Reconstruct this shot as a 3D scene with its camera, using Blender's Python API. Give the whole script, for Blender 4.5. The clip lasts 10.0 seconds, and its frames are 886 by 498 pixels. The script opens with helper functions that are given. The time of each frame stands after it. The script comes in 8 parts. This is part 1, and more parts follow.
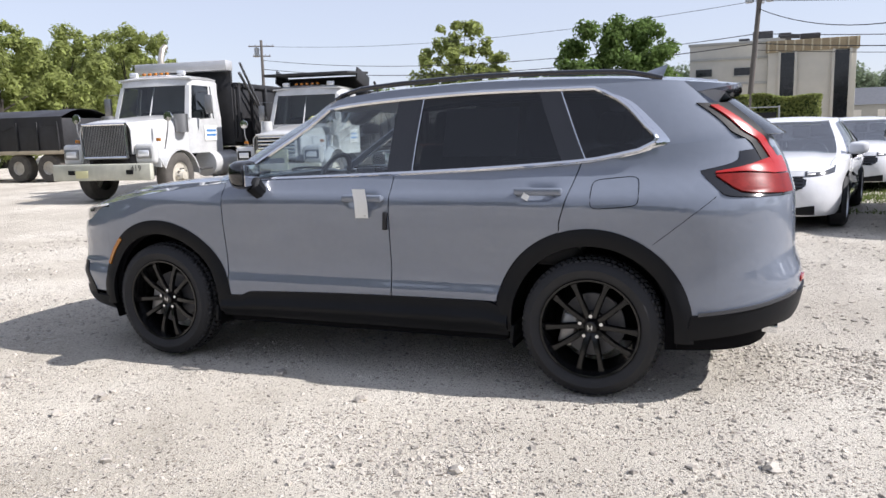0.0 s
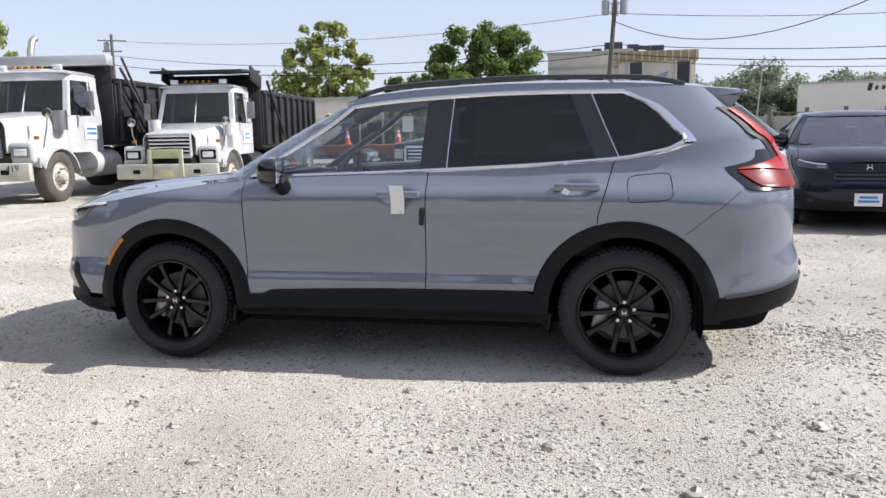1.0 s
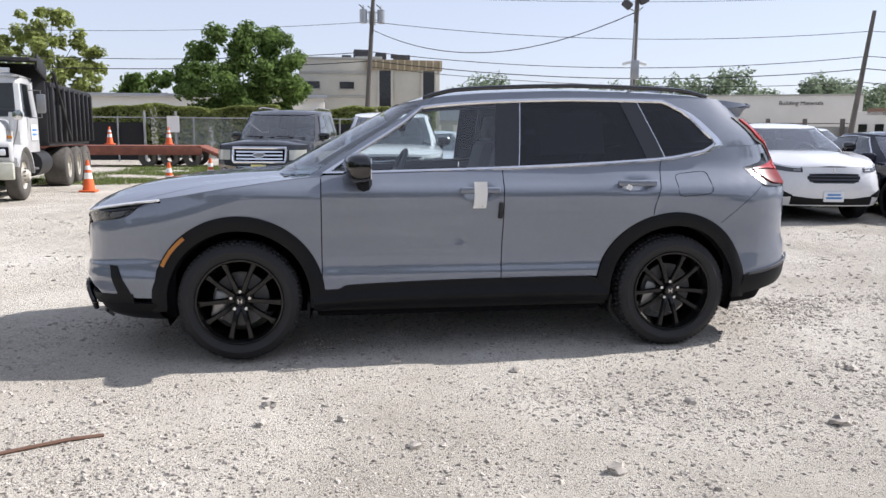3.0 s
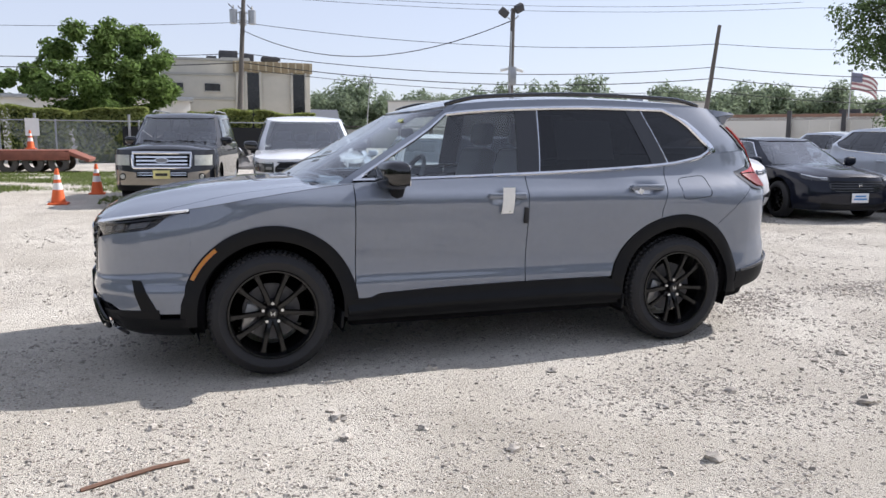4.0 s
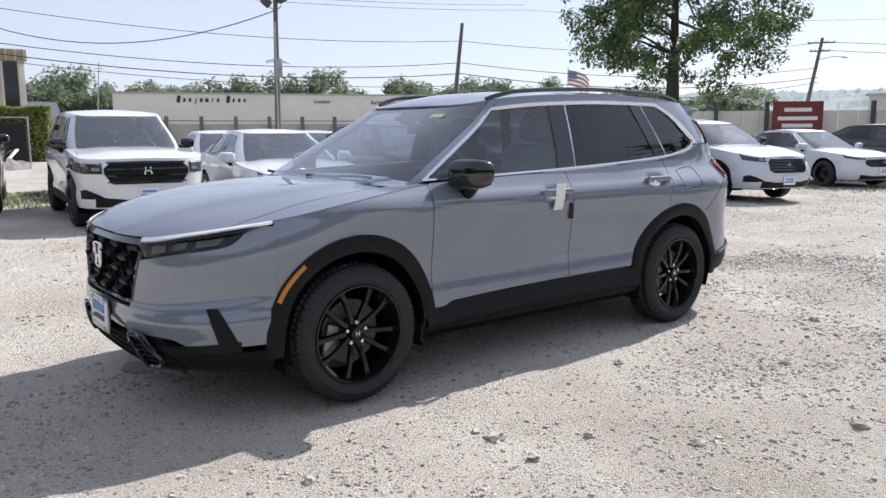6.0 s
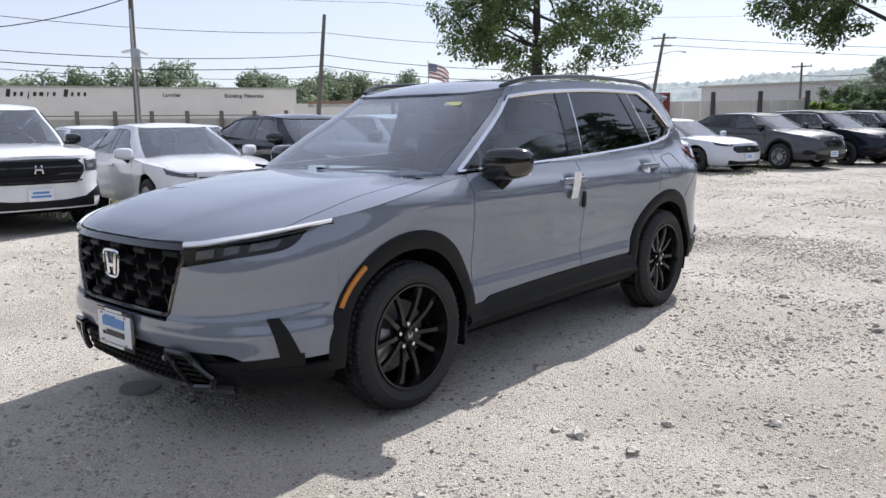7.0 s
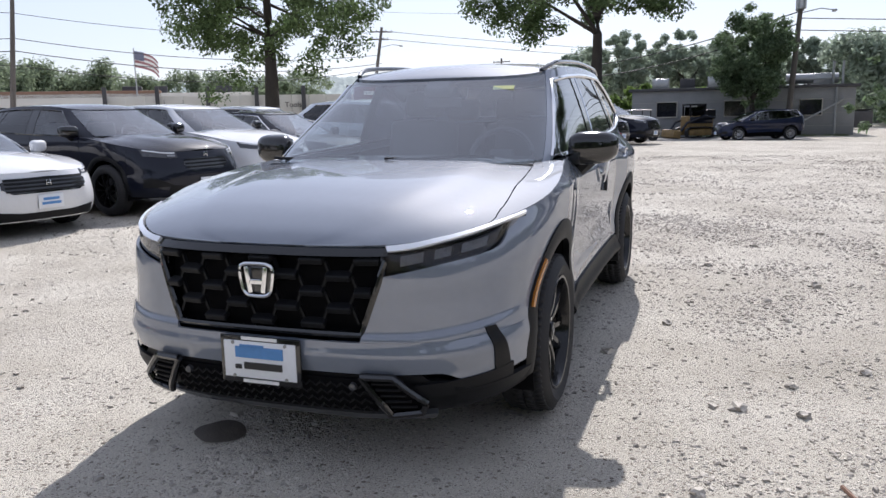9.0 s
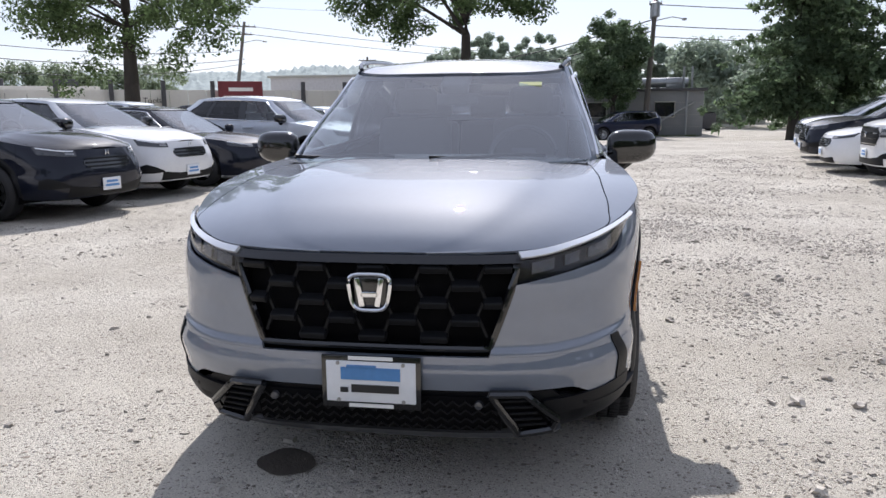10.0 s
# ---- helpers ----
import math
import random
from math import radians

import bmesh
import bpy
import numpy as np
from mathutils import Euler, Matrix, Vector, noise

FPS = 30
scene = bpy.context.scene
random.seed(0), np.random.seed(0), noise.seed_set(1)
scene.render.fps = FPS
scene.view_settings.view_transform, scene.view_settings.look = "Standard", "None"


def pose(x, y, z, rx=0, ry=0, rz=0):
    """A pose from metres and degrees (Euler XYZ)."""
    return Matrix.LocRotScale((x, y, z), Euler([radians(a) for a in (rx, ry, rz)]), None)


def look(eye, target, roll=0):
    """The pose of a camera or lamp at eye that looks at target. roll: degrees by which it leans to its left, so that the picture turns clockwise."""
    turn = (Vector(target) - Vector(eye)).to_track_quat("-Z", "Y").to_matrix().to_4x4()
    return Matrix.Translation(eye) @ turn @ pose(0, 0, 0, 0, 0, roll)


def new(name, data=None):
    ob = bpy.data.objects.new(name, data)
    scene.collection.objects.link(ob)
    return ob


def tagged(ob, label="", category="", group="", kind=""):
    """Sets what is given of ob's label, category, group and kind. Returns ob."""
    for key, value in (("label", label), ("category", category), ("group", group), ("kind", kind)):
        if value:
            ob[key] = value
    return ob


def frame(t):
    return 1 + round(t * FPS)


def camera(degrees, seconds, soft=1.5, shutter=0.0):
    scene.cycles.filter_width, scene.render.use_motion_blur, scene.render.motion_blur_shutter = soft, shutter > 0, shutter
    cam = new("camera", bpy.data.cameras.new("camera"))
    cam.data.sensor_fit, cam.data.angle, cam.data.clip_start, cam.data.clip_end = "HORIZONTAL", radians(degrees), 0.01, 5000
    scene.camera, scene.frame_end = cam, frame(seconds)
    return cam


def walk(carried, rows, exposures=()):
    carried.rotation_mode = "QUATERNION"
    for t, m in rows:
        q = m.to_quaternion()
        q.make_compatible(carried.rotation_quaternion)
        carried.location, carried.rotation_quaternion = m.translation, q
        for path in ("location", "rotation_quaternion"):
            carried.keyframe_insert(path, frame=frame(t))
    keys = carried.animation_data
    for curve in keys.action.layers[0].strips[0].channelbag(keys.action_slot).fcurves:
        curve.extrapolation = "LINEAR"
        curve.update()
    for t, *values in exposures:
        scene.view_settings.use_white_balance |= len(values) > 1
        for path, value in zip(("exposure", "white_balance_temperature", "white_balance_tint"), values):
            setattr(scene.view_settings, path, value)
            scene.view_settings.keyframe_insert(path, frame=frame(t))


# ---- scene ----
cam = camera(60.0, 10.0)
METRES, EYE, TILT, LEAN, TURN = 9.89, 1.365, 0.0, 0.0, 21.86
ROWS = [
    (0.0, 0.0, 0.0, 0.0, -0.24, -8.66, 1.6),
    (0.5, -0.0493, -0.0038, -0.0002, -5.63, -8.74, 1.36),
    (1.0, -0.1008, -0.0068, -0.0001, -10.79, -8.71, 0.98),
    (1.5, -0.1517, -0.0063, -0.0003, -15.66, -8.7, 0.53),
    (2.0, -0.2006, 0.0035, 0.0004, -20.43, -8.68, 0.1),
    (2.5, -0.2536, 0.0141, -0.0017, -25.33, -8.64, -0.2),
    (4.0, -0.3872, 0.0911, -0.0005, -40.52, -8.16, -0.41),
    (4.5, -0.4227, 0.1287, 0.001, -45.43, -8.05, -0.53),
    (5.0, -0.4591, 0.1662, 0.0011, -50.26, -8.11, -0.49),
    (5.5, -0.4785, 0.2094, 0.0016, -55.1, -8.34, -0.21),
    (7.0, -0.5136, 0.3508, -0.0008, -70.87, -9.21, 0.76),
    (7.5, -0.5218, 0.401, 0.0005, -76.32, -9.44, 0.9),
    (8.0, -0.5209, 0.4487, -0.0006, -81.69, -9.65, 1.07),
    (8.5, -0.5234, 0.4999, -0.0013, -87.01, -9.9, 1.18),
    (9.0, -0.5163, 0.5476, -0.0017, -92.35, -10.13, 1.15),
    (9.5, -0.5002, 0.5916, -0.001, -97.72, -10.28, 0.92),
    (10.0, -0.4837, 0.6353, -0.0018, -102.69, -10.35, 0.5),
]
EXPOSURES = [(0.0, 0.38, 6130, 15), (10.0, 0.36, 6080, 15)]
walk(cam, [(t, pose(2.080, -4.661, EYE, TILT, LEAN, TURN) @ pose(METRES * x, METRES * y, METRES * z, 90 + pitch, roll, yaw)) for t, x, y, z, yaw, pitch, roll in ROWS], EXPOSURES)

# ---------------------------------------------------------------- light
TO_SUN = Vector((1.11, 0.17, 1.0)).normalized()
world = bpy.data.worlds.new("sky")
scene.world = world
world.use_nodes = True
wn = world.node_tree.nodes
sky = wn.new("ShaderNodeTexSky")
sky.sky_type, sky.sun_disc = "NISHITA", False
sky.sun_elevation = math.asin(TO_SUN.z)
sky.sun_rotation = math.atan2(TO_SUN.x, TO_SUN.y)
sky.air_density, sky.dust_density, sky.ozone_density = 1.0, 0.5, 1.0
wn["Background"].inputs["Strength"].default_value = 0.115
haze = wn.new("ShaderNodeHueSaturation")
haze.inputs["Saturation"].default_value = 0.72
world.node_tree.links.new(sky.outputs["Color"], haze.inputs["Color"])
# thin summer haze evens out the sky
veil = wn.new("ShaderNodeMix")
veil.data_type = "RGBA"
veil.inputs[0].default_value, veil.inputs[7].default_value = 0.58, (4.9, 5.15, 5.85, 1.0)
world.node_tree.links.new(haze.outputs["Color"], veil.inputs[6])
world.node_tree.links.new(veil.outputs[2], wn["Background"].inputs["Color"])
sun = new("sun", bpy.data.lights.new("sun", "SUN"))
sun.data.energy, sun.data.angle, sun.data.color = 5.0, radians(0.6), (1.0, 0.95, 0.87)
sun.matrix_world = look(TO_SUN * 60, (0, 0, 0))


# ---------------------------------------------------------------- materials
def nodes_of(name):
    m = bpy.data.materials.new(name)
    m.use_nodes = True
    return m, m.node_tree.nodes, m.node_tree.links, m.node_tree.nodes["Principled BSDF"]


def coords(n, l, scale=(1, 1, 1), kind="Object"):
    c, mp = n.new("ShaderNodeTexCoord"), n.new("ShaderNodeMapping")
    mp.inputs["Scale"].default_value = scale
    l.new(c.outputs[kind], mp.inputs["Vector"])
    return mp.outputs["Vector"]


def noise_of(n, l, vec, scale, detail=4.0, rough=0.6):
    t = n.new("ShaderNodeTexNoise")
    t.inputs["Scale"].default_value, t.inputs["Detail"].default_value, t.inputs["Roughness"].default_value = scale, detail, rough
    l.new(vec, t.inputs["Vector"])
    return t.outputs["Fac"]


def ramp(n, l, fac, stops):
    r = n.new("ShaderNodeValToRGB")
    els = r.color_ramp.elements
    while len(els) < len(stops):
        els.new(0.5)
    for e, (p, c) in zip(els, stops):
        e.position, e.color = p, (*c, 1.0)
    l.new(fac, r.inputs["Fac"])
    return r.outputs["Color"]


def scaled(c, k):
    return tuple(min(1.0, v * k) for v in c)


def pbr(name, color, rough=0.5, metal=0.0, vary=0.15, scale=3.0, fine=60.0, bump=0.0, coat=0.0, spec=0.5, island=0.0, random_ob=0.0, rough_vary=0.1, coat_rough=0.03, stretch=(1, 1, 1), coat_ior=1.5):
    """A surface with colour variation at two scales, uneven gloss and fine relief."""
    m, n, l, b = nodes_of(name)
    vec = coords(n, l, stretch)
    big, small = noise_of(n, l, vec, scale), noise_of(n, l, vec, fine, 3.0)
    mix = n.new("ShaderNodeMath")
    mix.operation = "MULTIPLY_ADD"
    mix.inputs[1].default_value = 0.35
    l.new(small, mix.inputs[0])
    half = n.new("ShaderNodeMath")
    half.operation, half.inputs[1].default_value = "MULTIPLY", 0.65
    l.new(big, half.inputs[0])
    l.new(half.outputs[0], mix.inputs[2])
    col = ramp(n, l, mix.outputs[0], [(0.3, scaled(color, 1 - vary)), (0.7, scaled(color, 1 + vary))])
    if island or random_ob:
        hsv = n.new("ShaderNodeHueSaturation")
        src = n.new("ShaderNodeNewGeometry").outputs["Random Per Island"] if island else n.new("ShaderNodeObjectInfo").outputs["Random"]
        mr = n.new("ShaderNodeMapRange")
        k = island or random_ob
        mr.inputs["To Min"].default_value, mr.inputs["To Max"].default_value = 1 - k, 1 + k
        l.new(src, mr.inputs["Value"])
        l.new(mr.outputs["Result"], hsv.inputs["Value"])
        l.new(col, hsv.inputs["Color"])
        col = hsv.outputs["Color"]
    l.new(col, b.inputs["Base Color"])
    rr = n.new("ShaderNodeMapRange")
    rr.inputs["To Min"].default_value, rr.inputs["To Max"].default_value = max(0.02, rough - rough_vary * rough), min(1, rough + rough_vary * rough)
    l.new(mix.outputs[0], rr.inputs["Value"])
    l.new(rr.outputs["Result"], b.inputs["Roughness"])
    b.inputs["Metallic"].default_value, b.inputs["Specular IOR Level"].default_value = metal, spec
    b.inputs["Coat IOR"].default_value = coat_ior
    b.inputs["Coat Weight"].default_value, b.inputs["Coat Roughness"].default_value = coat, coat_rough
    if bump:
        bp = n.new("ShaderNodeBump")
        bp.inputs["Strength"].default_value, bp.inputs["Distance"].default_value = bump, 0.01
        l.new(small, bp.inputs["Height"])
        l.new(bp.outputs["Normal"], b.inputs["Normal"])
    return m


def glass_mat(name, tint, gloss=1.8, rough=0.0):
    """Thin car glass: a tinted clear pane with a Fresnel sheen."""
    m, n, l, b = nodes_of(name)
    n.remove(b)
    tr, gl, lw, mx = n.new("ShaderNodeBsdfTransparent"), n.new("ShaderNodeBsdfGlossy"), n.new("ShaderNodeLayerWeight"), n.new("ShaderNodeMixShader")
    tr.inputs["Color"].default_value = (*tint, 1)
    gl.inputs["Roughness"].default_value = rough
    lw.inputs["Blend"].default_value = 0.5
    f0 = ((gloss - 1) / (gloss + 1)) ** 2
    pw, ma = n.new("ShaderNodeMath"), n.new("ShaderNodeMath")
    pw.operation, pw.inputs[1].default_value = "POWER", 3.2
    ma.operation, ma.inputs[1].default_value, ma.inputs[2].default_value = "MULTIPLY_ADD", 1 - f0, f0
    l.new(lw.outputs["Facing"], pw.inputs[0])
    l.new(pw.outputs[0], ma.inputs[0])
    l.new(ma.outputs[0], mx.inputs[0])
    l.new(tr.outputs[0], mx.inputs[1])
    l.new(gl.outputs[0], mx.inputs[2])
    l.new(mx.outputs[0], n["Material Output"].inputs["Surface"])
    return m


def paint(name, color, metal=0.0, rough=0.5, dirt=0.06, coat_ior=1.5):
    return pbr(name, color, rough, metal, vary=dirt, scale=1.3, fine=25.0, coat=1.0, coat_rough=0.01, spec=0.05, coat_ior=coat_ior)


M_GREY = paint("grey_paint", (0.166, 0.189, 0.233), coat_ior=1.85)
M_WHITE = paint("white_paint", (0.68, 0.69, 0.71))
M_BLACK = paint("black_paint", (0.007, 0.009, 0.018), coat_ior=1.38)
M_SILVER = paint("silver_paint", (0.56, 0.59, 0.64), metal=0.15)
M_DARKGREY = paint("dark_grey_paint", (0.06, 0.062, 0.068), metal=0.2)
M_NAVY = paint("navy_paint", (0.013, 0.018, 0.045), coat_ior=1.4)
M_DARKGREEN = paint("dark_suv_paint", (0.03, 0.033, 0.04), dirt=0.3)
M_TAN = paint("tan_paint", (0.36, 0.31, 0.24), dirt=0.25)
M_PLASTIC = pbr("black_plastic", (0.0065, 0.007, 0.0085), 0.5, spec=0.2, vary=0.2, fine=250.0, bump=0.06)
M_GLOSSBLACK = pbr("gloss_black", (0.006, 0.006, 0.007), 0.12, vary=0.1, coat=0.6)
M_RIMBLACK = pbr("rim_black", (0.005, 0.005, 0.0055), 0.22, vary=0.15, spec=0.3, coat=0.3)
M_RUBBER = pbr("tyre_rubber", (0.016, 0.016, 0.018), 0.72, vary=0.3, scale=6.0, fine=120.0, bump=0.12)
M_DUSTY = pbr("dusty_rubber", (0.09, 0.083, 0.074), 0.9, vary=0.4, scale=5.0, fine=60.0, bump=0.15)
M_CHROME = pbr("chrome", (0.75, 0.76, 0.78), 0.12, 1.0, vary=0.04)
M_ALLOY = pbr("silver_alloy", (0.62, 0.63, 0.65), 0.3, 0.7, vary=0.08)
M_STEEL = pbr("dull_steel", (0.3, 0.3, 0.3), 0.45, 0.9, vary=0.2, fine=90.0)
M_DARK = pbr("dark_inner", (0.005, 0.005, 0.006), 0.9, vary=0.2, spec=0.08)
M_TRIM = pbr("interior_black", (0.095, 0.095, 0.10), 0.65, vary=0.2, fine=200.0, bump=0.1)
M_LINER = pbr("headliner_grey", (0.30, 0.30, 0.30), 0.9, vary=0.08, fine=200.0)
M_GLASS = glass_mat("clear_car_glass", (0.80, 0.86, 0.85), 2.0)
M_SCREENGLASS = glass_mat("windscreen_glass", (0.82, 0.90, 0.94), 2.8)
M_TINT = glass_mat("privacy_glass", (0.085, 0.09, 0.10), 1.6)
M_LENS = glass_mat("lamp_lens", (0.62, 0.63, 0.66), 1.3)
M_RED = pbr("red_lens", (0.36, 0.012, 0.010), 0.25, vary=0.15, fine=150.0, coat=0.5, spec=0.2)
M_DARKRED = pbr("dark_red_lens", (0.17, 0.010, 0.008), 0.3, vary=0.45, scale=14.0, fine=120.0, spec=0.15)
M_AMBER = pbr("amber_lens", (0.42, 0.15, 0.01), 0.2, vary=0.1, coat=0.5)
M_LAMPWHITE = pbr("lamp_white", (0.85, 0.87, 0.9), 0.15, 0.3, vary=0.05, coat=1.0)
M_PLATE = pbr("plate_white", (0.72, 0.74, 0.77), 0.4, vary=0.06)
M_PAPER = pbr("paper_white", (0.78, 0.78, 0.76), 0.8, vary=0.05)
M_INKBLUE = pbr("ink_blue", (0.08, 0.23, 0.50), 0.5)
M_INK = pbr("ink_black", (0.012, 0.012, 0.014), 0.5)


# ---------------------------------------------------------------- mesh helpers
def mesh_of(name, bm, material, angle=35):
    me = bpy.data.meshes.new(name)
    bm.to_mesh(me)
    bm.free()
    me.polygons.foreach_set("use_smooth", [True] * len(me.polygons))
    if angle:
        me.set_sharp_from_angle(angle=radians(angle))
    me.materials.append(material)
    return me


def part(name, bm, material, parent=None, label="", angle=35):
    ob = new(name, mesh_of(name, bm, material, angle))
    ob.parent = parent
    if label:
        ob["label"] = label
    return ob


def thing(name, m, label, category, group="", kind=""):
    ob = new(name)
    ob.empty_display_size = 0.2
    ob.matrix_world = m
    return tagged(ob, label, category, group, kind)


def box(bm, size, at=(0, 0, 0), rot=None, bevel=0.0, seg=2):
    """A bevelled block added to bm; size whole, at its middle."""
    m = Matrix.Translation(at) @ (rot or Matrix.Identity(4)) @ Matrix.Diagonal((*size, 1))
    r = bmesh.ops.create_cube(bm, size=1.0, matrix=m)
    if bevel:
        es = {e for v in r["verts"] for e in v.link_edges}
        bmesh.ops.bevel(bm, geom=list(es), offset=bevel, segments=seg, affect="EDGES", profile=0.5)
    return bm


def block(size, at=(0, 0, 0), rot=None, bevel=0.01, seg=2):
    return box(bmesh.new(), size, at, rot, bevel, seg)


def rod(bm, a, b, r, r2=None, seg=10, caps=True):
    """A tapered round bar from a to b."""
    a, b = Vector(a), Vector(b)
    d = b - a
    m = Matrix.Translation((a + b) / 2) @ d.to_track_quat("Z", "Y").to_matrix().to_4x4()
    bmesh.ops.create_cone(bm, cap_ends=caps, segments=seg, radius1=r, radius2=r if r2 is None else r2, depth=d.length, matrix=m)
    return bm


def pole_of(pts, r, seg=8):
    """A bent round bar along pts."""
    bm = bmesh.new()
    rings = []
    pts = [Vector(p) for p in pts]
    for i, p in enumerate(pts):
        d = (pts[min(i + 1, len(pts) - 1)] - pts[max(i - 1, 0)]).normalized()
        q = d.to_track_quat("Z", "Y")
        rr = r(i / (len(pts) - 1)) if callable(r) else r
        rings.append([bm.verts.new(p + q @ Vector((rr * math.cos(k * math.tau / seg), rr * math.sin(k * math.tau / seg), 0))) for k in range(seg)])
    for a, b in zip(rings, rings[1:]):
        for k in range(seg):
            bm.faces.new((a[k], a[(k + 1) % seg], b[(k + 1) % seg], b[k]))
    bm.faces.new(rings[0][::-1])
    bm.faces.new(rings[-1])
    return bm


def grid_verts(bm, f, nu, nv):
    vs = [[bm.verts.new(f(i / nu, j / nv)) for j in range(nv + 1)] for i in range(nu + 1)]
    for i in range(nu):
        for j in range(nv):
            q = (vs[i][j], vs[i + 1][j], vs[i + 1][j + 1], vs[i][j + 1])
            if len({tuple(round(c, 5) for c in v.co) for v in q}) > 2:
                bm.faces.new(q)
    return vs


def sheet(f, nu, nv, thick=0.012, out=None, heal=True):
    """A panel over a parametric surface f(u, v), facing out, with its edges folded in by its thickness."""
    bm = bmesh.new()
    grid_verts(bm, f, nu, nv)
    if heal:
        bmesh.ops.remove_doubles(bm, verts=bm.verts, dist=1e-4)
    bmesh.ops.recalc_face_normals(bm, faces=bm.faces)
    bm.normal_update()
    o = Vector(out) if out else Vector((0, -1, 0))
    if sum((fc.normal.dot(o)) * fc.calc_area() for fc in bm.faces) < 0:
        bmesh.ops.reverse_faces(bm, faces=bm.faces)
    bm.normal_update()
    if thick:
        norm = {v: v.normal.copy() for v in bm.verts}
        es = [e for e in bm.edges if e.is_boundary]
        r = bmesh.ops.extrude_edge_only(bm, edges=es)
        src = {}
        for g in r["geom"]:
            if isinstance(g, bmesh.types.BMVert):
                for e in g.link_edges:
                    other = e.other_vert(g)
                    if other in norm:
                        src[g] = norm[other]
        for g, nn in src.items():
            g.co -= nn * thick
        bmesh.ops.recalc_face_normals(bm, faces=bm.faces)
        if sum((fc.normal.dot(o)) * fc.calc_area() for fc in bm.faces) < 0:
            bmesh.ops.reverse_faces(bm, faces=bm.faces)
    return bm


def mirrored(bm):
    c = bm.copy()
    for v in c.verts:
        v.co.y = -v.co.y
    bmesh.ops.reverse_faces(c, faces=c.faces)
    return c


def both(name, bm, material, parent, label=""):
    """The panel of the driver's side and its mirror twin."""
    c = mirrored(bm)
    return part(name, bm, material, parent, label), part(name, c, material, parent, label)


def lathe(profile, seg=48, axis="Y"):
    """Turns (radius, offset) pairs round the y axis."""
    bm = bmesh.new()
    rings = [[bm.verts.new((r * math.cos(k * math.tau / seg), o, r * math.sin(k * math.tau / seg))) for k in range(seg)] for r, o in profile]
    for a, b in zip(rings, rings[1:]):
        for k in range(seg):
            bm.faces.new((a[k], a[(k + 1) % seg], b[(k + 1) % seg], b[k]))
    bmesh.ops.remove_doubles(bm, verts=bm.verts, dist=1e-5)
    bmesh.ops.recalc_face_normals(bm, faces=bm.faces)
    return bm


def spline(*pts):
    """A smooth curve through (x, y) pairs, level beyond the ends."""
    xs, ys = np.array([p[0] for p in pts], float), np.array([p[1] for p in pts], float)
    h, d = np.diff(xs), np.diff(ys) / np.diff(xs)
    t = np.zeros(len(xs))
    t[0], t[-1] = d[0], d[-1]
    for i in range(1, len(xs) - 1):
        t[i] = 0 if d[i - 1] * d[i] <= 0 else 2 * d[i - 1] * d[i] / (d[i - 1] + d[i])

    def f(x):
        x = min(max(x, xs[0]), xs[-1])
        i = min(int(np.searchsorted(xs, x, "right")) - 1, len(xs) - 2)
        u = (x - xs[i]) / h[i]
        return float((1 + 2 * u) * (1 - u) ** 2 * ys[i] + u * (1 - u) ** 2 * h[i] * t[i] + u * u * (3 - 2 * u) * ys[i + 1] + u * u * (u - 1) * h[i] * t[i + 1])
    return f


def lerp(a, b, t):
    return a + (b - a) * t


def text_mesh(body, size, material, parent, m, depth=0.001, name="lettering", shear=0.0, width=0.0):
    cu = bpy.data.curves.new(name, "FONT")
    cu.body, cu.size, cu.align_x, cu.align_y, cu.extrude, cu.shear, cu.resolution_u = body, size, "CENTER", "CENTER", depth, shear, 3
    tmp = new("tmp", cu)
    me = bpy.data.meshes.new_from_object(tmp.evaluated_get(bpy.context.evaluated_depsgraph_get()))
    bpy.data.objects.remove(tmp)
    bpy.data.curves.remove(cu)
    if width:
        wide = max(v.co.x for v in me.vertices) - min(v.co.x for v in me.vertices)
        for v in me.vertices:
            v.co.x *= width / wide
    me.materials.clear()
    me.materials.append(material)
    ob = new(name, me)
    ob.parent, ob.matrix_local = parent, m
    return ob


